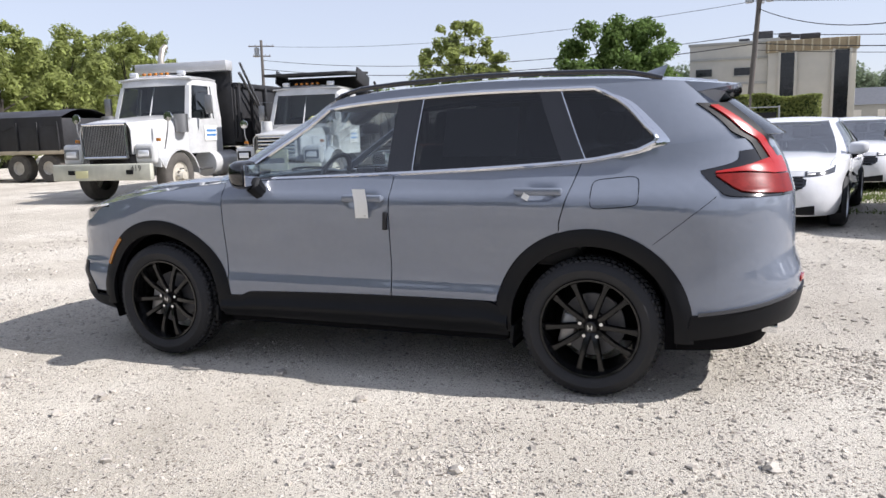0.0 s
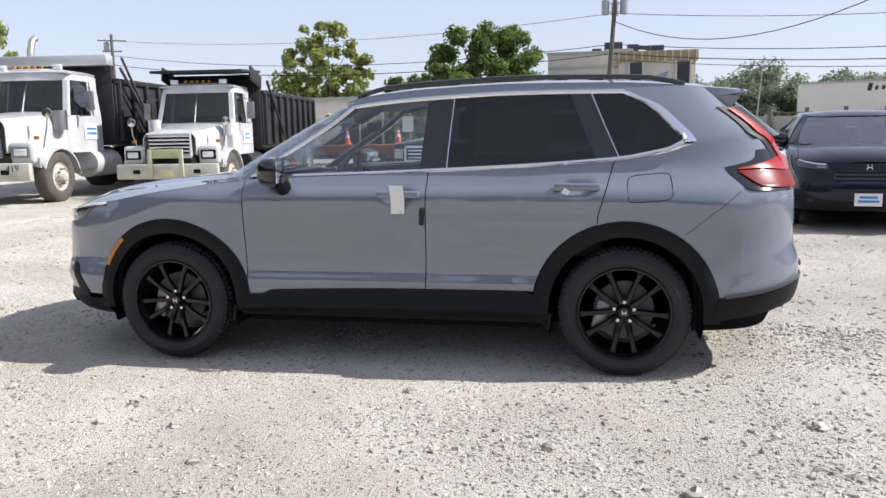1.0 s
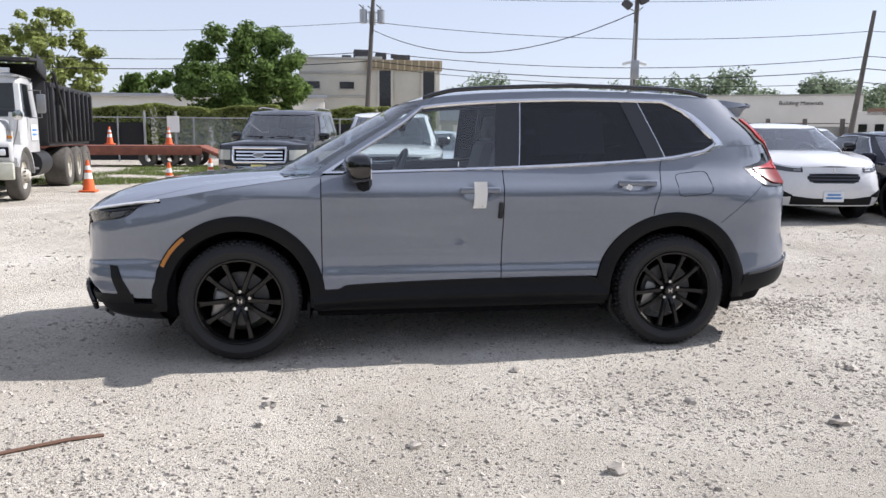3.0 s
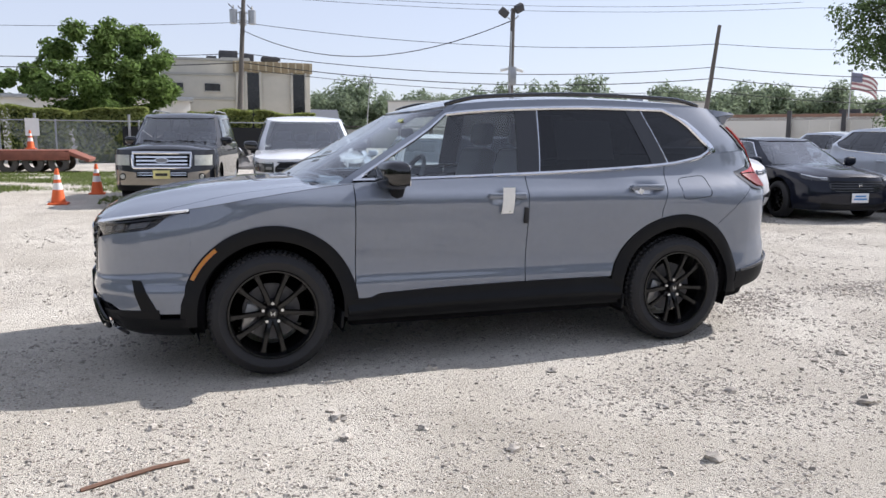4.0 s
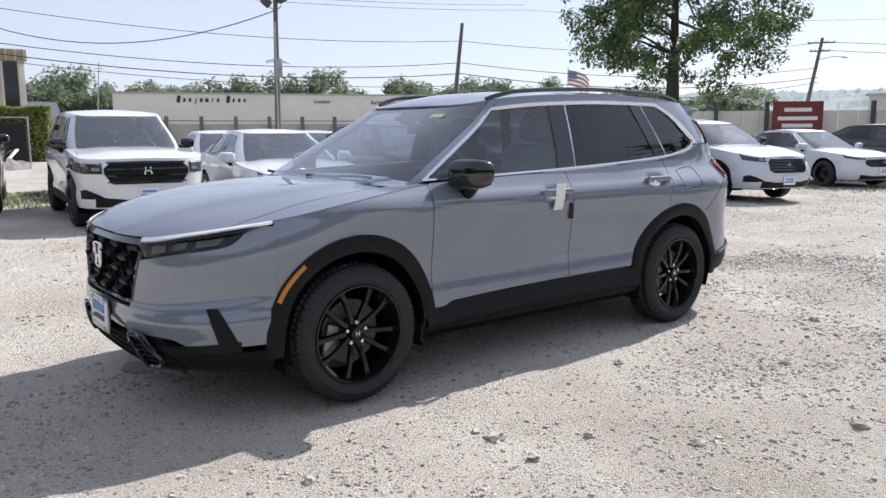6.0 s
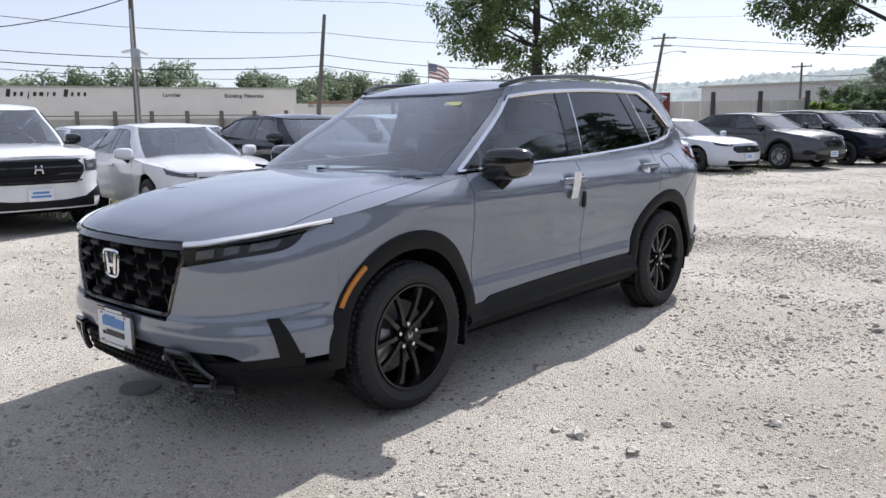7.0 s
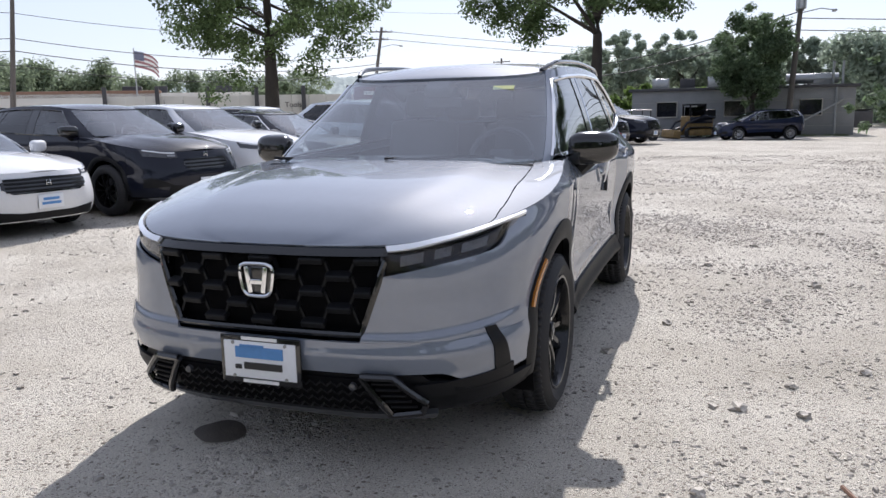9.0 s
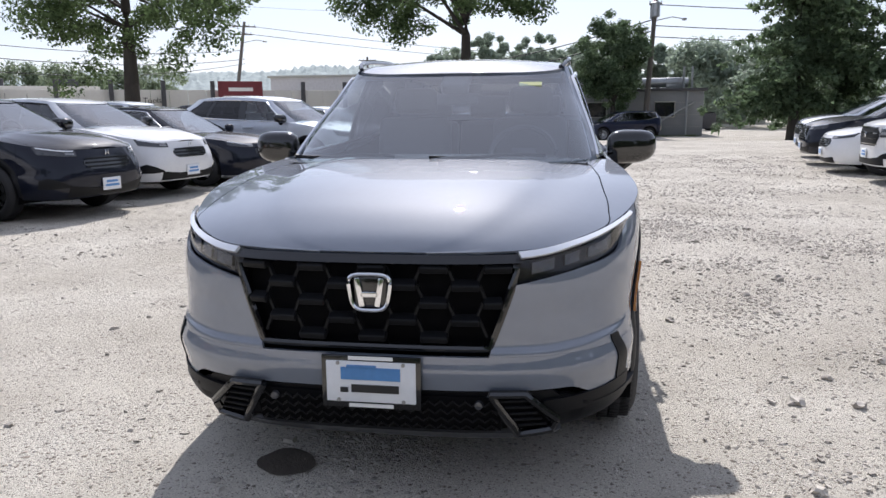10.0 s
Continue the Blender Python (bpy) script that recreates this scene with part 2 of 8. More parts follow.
# ---------------------------------------------------------------- cars
class Shape:
    """The skin of a car, front towards -x, driver's side at -y: a lower shell and a glasshouse, both wrapped round rounded plans."""

    def __init__(self, xf, xr, w, x0, x1, nf, nr, af, ar, zc, rout, rin, tyre, top, clad, hood, w0, w1, r0, r1, g0, g1, j0, j1, k0, k1, mf, mr, zb, zt, xend, door_a, door_b, door_c, dlo, sa, sd, crown, pillar_b, pillar_c, b_lean, c_lean, fend=-1.79, quart=1.95, hood_end=-0.86, plate_z=0.43, bow=0.05, mf1=5.0, hood_rise=0.016, hood_seam=0.80, lip=0.885, deck=0.0, seat_z=0.68, seat_x=0.05, belt_gap=0.004, haunch=0.0, hood_flat=2.6, mr1=0.0):
        self.haunch, self.hood_flat, self.mr1 = haunch, hood_flat, mr1 or mr
        self.xf, self.xr, self.w, self.x0, self.x1, self.nf, self.nr, self.af, self.ar, self.zc = xf, xr, w, x0, x1, nf, nr, af, ar, zc
        self.rout, self.rin, self.tyre, self.top, self.clad, self.hood, self.w0, self.w1, self.r0, self.r1 = rout, rin, tyre, top, clad, hood, w0, w1, r0, r1
        self.g0, self.g1, self.j0, self.j1, self.k0, self.k1, self.mf, self.mr, self.zb, self.zt = g0, g1, j0, j1, k0, k1, mf, mr, zb, zt
        self.xend, self.door_a, self.door_b, self.door_c, self.dlo, self.sa, self.sd, self.crown, self.pillar_b, self.pillar_c = xend, door_a, door_b, door_c, dlo, sa, sd, crown, pillar_b, pillar_c
        self.b_lean, self.c_lean, self.fend, self.quart, self.hood_end, self.plate_z, self.seat_z, self.seat_x, self.belt_gap = b_lean, c_lean, fend, quart, hood_end, plate_z, seat_z, seat_x, belt_gap
        self.dents = ()
        self.bow, self.mf1, self.hood_rise, self.hood_seam, self.lip, self.deck = bow, mf1, hood_rise, hood_seam, lip, deck

    def round_at(self, t):
        """How square the glasshouse's rear corner is at height t."""
        return lerp(self.mr, self.mr1, min(max(t, 0), 1))

    def plan(self, s, xf, xr, w, x0, x1, nf, nr):
        if s < 1:
            th = s * math.pi / 2
            return x0 - (x0 - xf) * max(math.cos(th), 0) ** (2 / nf), w * math.sin(th) ** (2 / nf)
        if s <= 2:
            return lerp(x0, x1, s - 1), w
        th = (s - 2) * math.pi / 2
        return x1 + (xr - x1) * math.sin(th) ** (2 / nr), w * max(math.cos(th), 0) ** (2 / nr)

    def low(self, s, z, off=0.0):
        """The point of the lower shell at plan position s (0 nose, 1 to 2 side, 3 tail) and height z."""
        def at(ss, zz):
            x, y = self.plan(min(max(ss, 0), 3), self.xf(zz), self.xr(zz), self.w(zz), self.x0, self.x1, self.nf(zz), self.nr)
            y *= self.flare(x, zz)
            if ss < 1:
                x += self.bow * (y / self.w(zz)) ** 2 * (1 - ss)
            return Vector((x, -y, zz))
        p = at(s, z)
        if off:
            d, e = at(s + 0.004, z) - at(s - 0.004, z), at(s, z + 0.004) - at(s, z - 0.004)
            n = d.cross(e)
            if n.length:
                p = p + n.normalized() * off
        return p

    def flare(self, x, z):
        """How far the flanks swell over the wheels, fading out towards the belt behind the doors."""
        u = min(1.0, max(0.0, (abs(x) - 0.70) / 0.55))
        k = min(1.0, max(0.0, (1.17 - z) / 0.12)) if x > 0 else 1.0
        return 1 + self.haunch * u * u * (3 - 2 * u) * k

    def dent(self, x, z):
        """Depth of the hollows pressed into the skin behind the handles."""
        return sum(-0.022 * math.exp(-((x - a) / 0.075) ** 4 - ((z - b) / 0.036) ** 4) for a, b in self.dents)

    def s_x(self, x, z=0.7):
        xf, xr = self.xf(z), self.xr(z)
        if x < self.x0:
            c = min(1.0, (self.x0 - x) / (self.x0 - xf)) ** (self.nf(z) / 2)
            return math.acos(c) * 2 / math.pi
        if x <= self.x1:
            return 1 + (x - self.x0) / (self.x1 - self.x0)
        return 2 + math.asin(min(1.0, (x - self.x1) / (xr - self.x1)) ** (self.nr / 2)) * 2 / math.pi

    def s_y(self, y, z=0.7, rear=False):
        c = min(1.0, abs(y) / (self.w(z) * (1 + self.haunch)))
        if rear:
            return 2 + math.acos(c ** (self.nr / 2)) * 2 / math.pi
        return math.asin(c ** (self.nf(z) / 2)) * 2 / math.pi

    def x_s(self, s, z=0.7):
        return self.low(s, z).x

    def up(self, s, t, off=0.0):
        """The glasshouse at plan position s and height t (0 belt, 1 roof edge)."""
        def at(ss, tt):
            x, y = self.plan(min(max(ss, 0), 3), lerp(self.w0, self.w1, tt), lerp(self.r0, self.r1, tt), lerp(self.g0, self.g1, tt ** 1.25 if tt > 0 else 0),
                             lerp(self.j0, self.j1, tt), lerp(self.k0, self.k1, tt), lerp(self.mf, self.mf1, min(max(tt, 0), 1)), self.round_at(tt))
            return Vector((x, -y, self.zb(x) + tt * (self.zt(x) - self.zb(x))))
        p = at(s, t)
        if off:
            d, e = at(s + 0.004, t) - at(s - 0.004, t), at(s, t + 0.01) - at(s, t - 0.01)
            n = d.cross(e)
            if n.length:
                p = p + n.normalized() * off
        return p

    def up_x(self, x, t, off=0.0):
        """The glasshouse's side at length x."""
        j, k, w, r = lerp(self.j0, self.j1, t), lerp(self.k0, self.k1, t), lerp(self.w0, self.w1, t), lerp(self.r0, self.r1, t)
        if x < j:
            s = math.acos(min(1.0, (j - x) / (j - w)) ** (lerp(self.mf, self.mf1, min(max(t, 0), 1)) / 2)) * 2 / math.pi
        elif x <= k:
            s = 1 + (x - j) / (k - j)
        else:
            s = 2 + math.asin(min(1.0, (x - k) / (r - k)) ** (self.round_at(t) / 2)) * 2 / math.pi
        return self.up(s, t, off)

    def arch(self, x, r):
        """The height of the wheel arch over x, or 0."""
        for c in (self.af, self.ar):
            if abs(x - c) < r:
                return self.zc + math.sqrt(r * r - (x - c) ** 2)
        return 0.0

    def belt(self, x):
        return self.top(x) if x < -0.86 else self.zb(x) - 0.004

    def bottom(self, x):
        return max(self.clad(x), self.arch(x, self.rout - 0.008))


def suv_shape(**k):
    d = dict(
        xf=spline((0.2, -2.24), (0.3, -2.345), (0.42, -2.385), (0.55, -2.395), (0.75, -2.365), (0.88, -2.325), (1.0, -2.26)),
        xr=spline((0.3, 2.25), (0.45, 2.34), (0.60, 2.36), (0.72, 2.32), (1.0, 2.31), (1.15, 2.27), (1.35, 2.16)),
        w=spline((0.2, 0.80), (0.3, 0.880), (0.42, 0.916), (0.505, 0.923), (0.525, 0.920), (0.60, 0.897), (0.66, 0.901), (0.80, 0.921), (0.90, 0.931), (0.97, 0.9345), (1.032, 0.934), (1.045, 0.931), (1.075, 0.912), (1.14, 0.892), (1.3, 0.884)),
        x0=-1.15, x1=1.30, nf=spline((0.25, 4.4), (0.6, 4.4), (0.8, 3.45), (0.97, 2.7)), nr=3.8, af=-1.35, ar=1.35, zc=0.37, rout=0.475, rin=0.405, tyre=0.365,
        top=spline((-2.4, 0.882), (-2.26, 0.885), (-2.05, 0.92), (-1.78, 0.968), (-1.4, 1.035), (-0.85, 1.098), (0.28, 1.135), (1.29, 1.19), (1.55, 1.235), (1.72, 1.275), (2.3, 1.30)),
        clad=spline((-2.4, 0.42), (-0.78, 0.42), (-0.71, 0.445), (0.22, 0.468), (0.80, 0.470), (0.90, 0.44), (1.9, 0.46), (2.3, 0.54)),
        hood=spline((-2.33, 0.888), (-2.27, 0.938), (-2.04, 1.018), (-1.69, 1.075), (-1.29, 1.105), (-0.8, 1.118)),
        w0=-1.17, w1=-0.37, r0=2.27, r1=1.90, g0=0.890, g1=0.645, j0=-0.32, j1=0.35, k0=1.3, k1=1.1, mf=3.1, mr=3.2,
        zb=spline((-1.2, 1.10), (-0.8, 1.112), (0.28, 1.145), (1.29, 1.20), (1.55, 1.245), (1.72, 1.285), (2.3, 1.31)),
        zt=spline((-0.4, 1.535), (-0.1, 1.585), (0.25, 1.612), (0.75, 1.628), (1.3, 1.618), (1.9, 1.575)),
        xend=spline((0.0, 1.60), (0.1, 1.685), (0.2, 1.70), (0.5, 1.585), (0.75, 1.49), (0.86, 1.43)),
        door_a=-0.865, door_b=0.272, door_c=1.20, dlo=0.865, sa=0.54, sd=0.785, crown=0.04, pillar_b=(0.215, 0.40), pillar_c=(1.19, 1.285), b_lean=0.07, c_lean=-0.14)
    d.update(k)
    return Shape(**d)


def side_low(S, xa, xb, nu, nv, gap=0.004, zfix=None):
    """A side panel between the lengths xa and xb, each a number or a function of height."""
    fa, fb = (xa if callable(xa) else lambda z: xa), (xb if callable(xb) else lambda z: xb)
    ma, mb = fa(0.95), fb(0.95)

    def f(u, v):
        xc = lerp(ma, mb, u)
        zl, zh = S.bottom(xc), S.belt(xc) - gap
        z = lerp(zl, zh, v)
        x = lerp(fa(z), fb(z), u)
        return S.low(S.s_x(x, z), z, S.dent(x, z))
    return sheet(f, nu, nv)


def wheel_parts(R, rim, width, spokes, rim_mat, tyre_mat, rich):
    """A wheel's meshes, axis along y, outer face towards -y: (name, mesh, label) rows."""
    hw = width / 2
    seg = 72 if rich else 28
    rows = []
    prof = [(rim - 0.01, -hw + 0.035), (rim + 0.004, -hw + 0.012), (rim + 0.016, -hw + 0.004), (lerp(rim, R, 0.45), -hw - 0.006), (R - 0.045, -hw + 0.004), (R - 0.024, -hw + 0.018), (R - 0.0145 if rich else R - 0.006, -hw + 0.04),
            (R - 0.0085 if rich else R - 0.004, hw - 0.04), (R - 0.024, hw - 0.018), (R - 0.045, hw - 0.004), (rim, hw)]
    rows.append(("tyre", mesh_of("tyre", lathe(prof, seg), tyre_mat), ""))
    if rich:
        bm = bmesh.new()
        n = 68
        for k in range(n):
            a = k * math.tau / n
            for j, (o, wd, sk) in enumerate(((-0.074, 0.036, 0.30), (-0.030, 0.036, -0.25), (0.014, 0.036, 0.25), (0.060, 0.04, -0.30))):
                aa = a + (j % 2) * 0.04
                rot = Matrix.Rotation(-aa, 4, "Y")
                loc = rot @ Vector((R - 0.0095 - (0.012 if j in (0, 3) else 0.002), o, 0))
                box(bm, (0.016, wd, 0.024), loc, rot @ Matrix.Rotation(sk, 4, "X"))
        rows.append(("tread", mesh_of("tread", bm, tyre_mat, 0), ""))
    rows.append(("rim", mesh_of("rim", lathe([(rim + 0.006, -hw + 0.012), (rim + 0.002, -hw + 0.004), (rim - 0.008, -hw + 0.006), (rim - 0.016, -hw + 0.03), (rim - 0.03, 0.03), (rim - 0.04, hw - 0.03)], seg), rim_mat), ""))
    bm = bmesh.new()
    face = -hw + (0.040 if rich else 0.018)
    for k in range(spokes):
        a = k * math.tau / spokes
        m = Matrix.Rotation(-a, 4, "Y")
        tw = 0.06 * (1 if k % 2 else -1) if rich else 0.0
        L = rim - 0.012

        def f(u, v, m=m, tw=tw):
            r = lerp(0.035, L, u)
            hwid = (lerp(0.019, 0.0165, min(1, u * 1.6)) + 0.010 * max(0, u - 0.8) / 0.2) if rich else (lerp(0.017, 0.0115, min(1, u * 1.6)) + 0.006 * max(0, u - 0.85) / 0.15)
            c = tw * u
            across = (v * 2 - 1)
            prof_ = (abs(across) > 0.8) * 0.018
            d = face + 0.022 * (1 - u) ** 2 - 0.006 * math.sin(u * math.pi) + prof_
            return m @ Vector((r * math.cos(c) - across * hwid * math.sin(c), d, r * math.sin(c) + across * hwid * math.cos(c)))
        grid_verts(bm, f, 6, 5)
    bmesh.ops.recalc_face_normals(bm, faces=bm.faces)
    r = bmesh.ops.solidify(bm, geom=bm.faces[:], thickness=0.012)
    rows.append(("spokes", mesh_of("spokes", bm, rim_mat), ""))
    rows.append(("hub_cap", mesh_of("hub_cap", lathe([(0.0005, face - 0.004), (0.026, face - 0.004), (0.031, face), (0.034, face + 0.03), (0.075, face + 0.034), (0.08, face + 0.06)], 24), rim_mat), ""))
    rows.append(("brake_disc", mesh_of("brake_disc", lathe([(0.06, 0.0), (0.165, 0.0), (0.165, 0.02), (0.06, 0.02)], 32), M_DISC), ""))
    if rich:
        for k in range(5):
            a = k * math.tau / 5 + 0.3
            c = Vector((0.057 * math.cos(a), face + 0.026, 0.057 * math.sin(a)))
            rows.append(("lug_nut", mesh_of("lug_nut", rod(bmesh.new(), c, c - Vector((0, 0.022, 0)), 0.0095, seg=6), M_CHROME), "chrome lug nut"))
        bm = bmesh.new()
        for dx in (-0.0095, 0.0095):
            box(bm, (0.0045, 0.003, 0.025), (dx, face - 0.006, 0), Matrix.Rotation(0.12 * (1 if dx > 0 else -1), 4, "Y"))
        box(bm, (0.019, 0.003, 0.0045), (0, face - 0.006, -0.001))
        rows.append(("cap_emblem", mesh_of("cap_emblem", bm, M_CHROME), "silver cap emblem"))
        bm = block((0.075, 0.05, 0.17), (-0.125, -0.004, -0.03), Matrix.Rotation(0.25, 4, "Y"), 0.012)
        rows.append(("brake_caliper", mesh_of("brake_caliper", bm, M_STEEL), "bare metal brake caliper"))
    return rows


WHEELS = {}
M_DISC = pbr("brake_disc_grey", (0.10, 0.10, 0.105), 0.5, 0.6, vary=0.2)


def add_wheels(root, S, kind, width=0.225, y=0.815):
    key = kind
    if key not in WHEELS:
        rim_mat = {"black": M_RIMBLACK, "hero": M_RIMBLACK, "alloy": M_ALLOY}[kind]
        WHEELS[key] = wheel_parts(0.365, 0.252 if kind == "hero" else 0.235, width, 10, rim_mat, M_RUBBER, kind == "hero")
    k = S.tyre / 0.365
    for c in (S.af, S.ar):
        for side in (-1, 1):
            w = new("wheel")
            w.parent = root
            w.matrix_local = pose(c, side * y, S.tyre - 0.004, 0, 0, 0 if side < 0 else 180) @ Matrix.Diagonal((k, 1, k, 1))
            for name, me, lab in WHEELS[key]:
                o = new(name, me)
                o.parent = w
                if lab:
                    o["label"] = lab


def car_body(root, S, col, rich=True, tint_front=M_GLASS, cladding=True, chrome=True, q=1.0):
    """Panels, glass, trim and seats of one car under root."""
    N = lambda n: max(3, int(n * q))
    zg = S.belt_gap
    # rear edge of the back door follows the wheel arch
    slope = lambda z: S.door_c + 0.09 * max(0, (z - 0.9)) / 0.3
    def rear_edge(z):
        d = z - S.zc
        a = S.ar - math.sqrt(max(0.0, S.rout ** 2 - d * d)) - 0.004 if d < S.rout else 9
        return min(slope(max(z, 0.9)) if z > 0.5 else 9, a) if d < S.rout else slope(z)
    both("fender", side_low(S, S.fend, S.door_a - 0.003, N(44), N(12)), col, root)
    both("front_door", side_low(S, S.door_a + 0.003, lambda z: S.door_b - 0.003 + 0.02 * (z - 0.8), 72 if S.dents else N(20), 64 if S.dents else N(18)), col, root)

    def back_door(u, v):
        xc = lerp(S.door_b, S.door_c + 0.08, u)
        z = lerp(S.clad(min(xc, S.ar - S.rout - 0.05)), S.belt(xc) - zg, v)
        x = lerp(S.door_b + 0.003 + 0.02 * (z - 0.8), rear_edge(z) - 0.003, u)
        return S.low(S.s_x(x, z), z, S.dent(x, z))
    both("rear_door", sheet(back_door, 64 if S.dents else N(20), 64 if S.dents else N(18)), col, root)

    def quarter(u, v):
        xc = lerp(S.door_c, S.quart, u)
        z = lerp(S.bottom(xc), S.belt(xc + (1 - u) * (slope(1.2) + 0.003 - S.door_c)) - zg, v)
        x = xc + (1 - u) * (rear_edge(max(z, S.zc + S.rout * 0.95)) + 0.003 - S.door_c)
        return S.low(S.s_x(x, z), z)
    both("quarter_panel", sheet(quarter, N(40), N(14)), col, root)
    sq = S.s_x(S.quart, 0.9)

    def tail(u, v):
        x = S.x_s(min(lerp(sq, 3, u), 2.98), 0.9)
        z = lerp(max(S.clad(x), S.arch(x, S.rout - 0.008)), S.belt(x) - zg, v)
        return S.low(lerp(S.s_x(S.quart, z), 3, u), z)
    both("rear_body", sheet(tail, N(24), N(14), out=(1, -0.5, 0)), col, root)
    # hood and the fender tops beside it
    def skin(x, a):
        """Upper front skin at length x and share a of the half width."""
        e = S.low(S.s_x(x, S.top(x)), S.top(x))
        y = abs(e.y) * a
        front = S.low(S.s_y(y, S.lip), S.lip).x + 0.006
        xx = x + (e.x - x) * a * a
        if abs(a) < 0.9:
            xx = max(xx, front)
        z = e.z + (S.hood(xx) - e.z) * (1 - abs(a) ** S.hood_flat) + S.hood_rise * (1 / (1 + math.exp((abs(a) - 0.60) * 34)) - 0.5) * (1 - abs(a) ** 4) * min(1.0, max(0.0, (xx + 2.36) / 0.5))
        return Vector((xx, y, z))
    nose = S.x_s(0, S.lip) + 0.004
    seam = spline((-2.4, 1.0), (-2.0, 1.0), (-1.86, 0.94), (-1.5, S.hood_seam + 0.04), (-0.86, S.hood_seam + 0.03))
    part("hood", sheet(lambda u, v: skin(lerp(nose, S.hood_end, u ** 1.25), (v * 2 - 1) * (seam(lerp(nose, S.hood_end, u ** 1.25)) - 0.004)), N(36), N(48), 0.014, (0, 0, 1)), col, root)
    both("fender_top", sheet(lambda u, v: flip_y(skin(lerp(-1.99, S.hood_end, u), lerp(seam(lerp(-1.99, S.hood_end, u)) + 0.002, 1.0, v))), N(24), N(5), 0.012, (0, -0.3, 1)), col, root)
    # glasshouse
    part("windscreen", sheet(lambda u, v: S.up(abs(u * 2 - 1) * S.sa, lerp(0.0, 0.97, v)) if u <= 0.5 else flip_y(S.up((u * 2 - 1) * S.sa, lerp(0.0, 0.97, v))), N(28), N(12), 0.004, (-1, 0, 0.7)), M_SCREENGLASS, root, "clear windscreen")
    both("a_pillar", sheet(lambda u, v: S.up(lerp(S.sa + 0.006, S.sd - 0.006, u), lerp(-0.05, 1, v)), N(5), N(18), 0.01), col, root)
    T = S.dlo
    fx = lambda t: S.up(S.sd, t).x
    bl = lambda t: S.pillar_b[0] + S.b_lean * t
    br = lambda t: S.pillar_b[1] + S.b_lean * t
    cl = lambda t: S.pillar_c[0] + S.c_lean * t
    cr = lambda t: S.pillar_c[1] + S.c_lean * t
    def band(a, b, n, t0=0.015, t1=T, off=-0.004, m=12):
        return sheet(lambda u, v: S.up_x(lerp(a(lerp(t0, t1, v)), b(lerp(t0, t1, v)), u), lerp(t0, t1, v), off), N(n), N(m), 0.004)
    both("front_window", band(fx, bl, 14), tint_front, root)
    both("rear_window", band(br, cl, 12), M_TINT, root)
    both("quarter_window", band(cr, S.xend, 10), M_TINT, root)
    both("b_pillar", band(lambda t: bl(t) - 0.002, lambda t: br(t) + 0.002, 3, off=0.001), M_GLOSSBLACK, root)
    both("c_pillar", band(lambda t: cl(t) - 0.002, lambda t: cr(t) + 0.002, 3, off=0.001), M_GLOSSBLACK, root)
    for fn in (br, cr):
        both("window_channel", pole_of([S.up_x(fn(k / 8 * T), k / 8 * T, 0.002) for k in range(9)], 0.004, 5), M_CHROME if chrome is True else M_GLOSSBLACK, root)
    # roof edge over the windows, rear pillar, back window
    both("roof_rail_panel", sheet(lambda u, v: S.up_x(lerp(fx(lerp(T, 1, v)), max(S.xend(T), S.r1 - 0.35), u), lerp(T + 0.004, 1, v)), N(26), N(4), 0.01), col, root)
    def rear_pillar(u, v):
        t = lerp(-0.03, 1, v)
        sb = 2.55
        a = S.up_x(S.xend(min(max(t, 0), T)) + 0.012 + (max(0, t - T) / (1 - T)) * 0.12, t)
        sa_ = s_of_up(S, a.x, t)
        return S.up(lerp(sa_, sb, u), t)
    both("rear_pillar", sheet(rear_pillar, N(14), N(14), 0.01), col, root)
    both("back_window", sheet(lambda u, v: S.up(lerp(2.555, 3, u), lerp(0.03, 0.93, v), -0.002), N(8), N(8), 0.004, (1, 0, 0.3)), M_TINT, root)

    def roof(u, v):
        x0, x1 = S.w1 + 0.01, S.r1
        x = lerp(x0, x1, u ** 1.6)
        e = S.up_x(x, 1)
        y = abs(e.y) * (v * 2 - 1)
        return Vector((x, y, e.z + S.crown * min(1.0, (x - x0) / 0.35) ** 0.6 * (1 - (abs(v * 2 - 1)) ** 2.2)))
    part("roof", sheet(roof, N(26), N(20), 0.02, (0, 0, 1)), col, root)
    if S.deck:
        def trunk(u, v):
            x = lerp(S.deck, S.x_s(3, S.top(2.4)) - 0.004, u)
            e = S.low(S.s_x(x, S.top(x)), S.top(x))
            y = abs(e.y) * (v * 2 - 1)
            return Vector((x, y, e.z + 0.05 * (1 - abs(v * 2 - 1) ** 2.4)))
        part("trunk_lid", sheet(trunk, N(14), N(16), 0.012, (0, 0, 1)), col, root)
    if chrome:
        pts = [S.up_x(lerp(fx(0) - 0.01, S.xend(0), i / 24), 0.0, 0.004) for i in range(25)]
        pts += [S.up_x(S.xend(t) + 0.004, t, 0.004) for t in (0.05, 0.1, 0.16, 0.22, 0.32, 0.45, 0.6, 0.72, 0.82)]
        pts += [S.up_x(lerp(S.xend(T), fx(T), i / 20), T + 0.01, 0.004) for i in range(21)]
        pts += [S.up(S.sd, t, 0.004) for t in (0.7, 0.55, 0.4, 0.25, 0.1, 0.0)]
        both("window_trim", pole_of(pts, 0.0125, 6), M_CHROME if chrome is True else chrome, root, "satin chrome strip")
    # dark inner shell, wheel housings, floor
    def inner(u, v):
        s = lerp(0.05, 2.95, u)
        x = S.x_s(s)
        zl = max(0.26, S.arch(x, S.rin + 0.012))
        p = S.low(s, lerp(zl, max(zl + 0.02, S.top(x) - 0.05), v))
        return Vector((p.x * 0.975, p.y * 0.965, p.z))
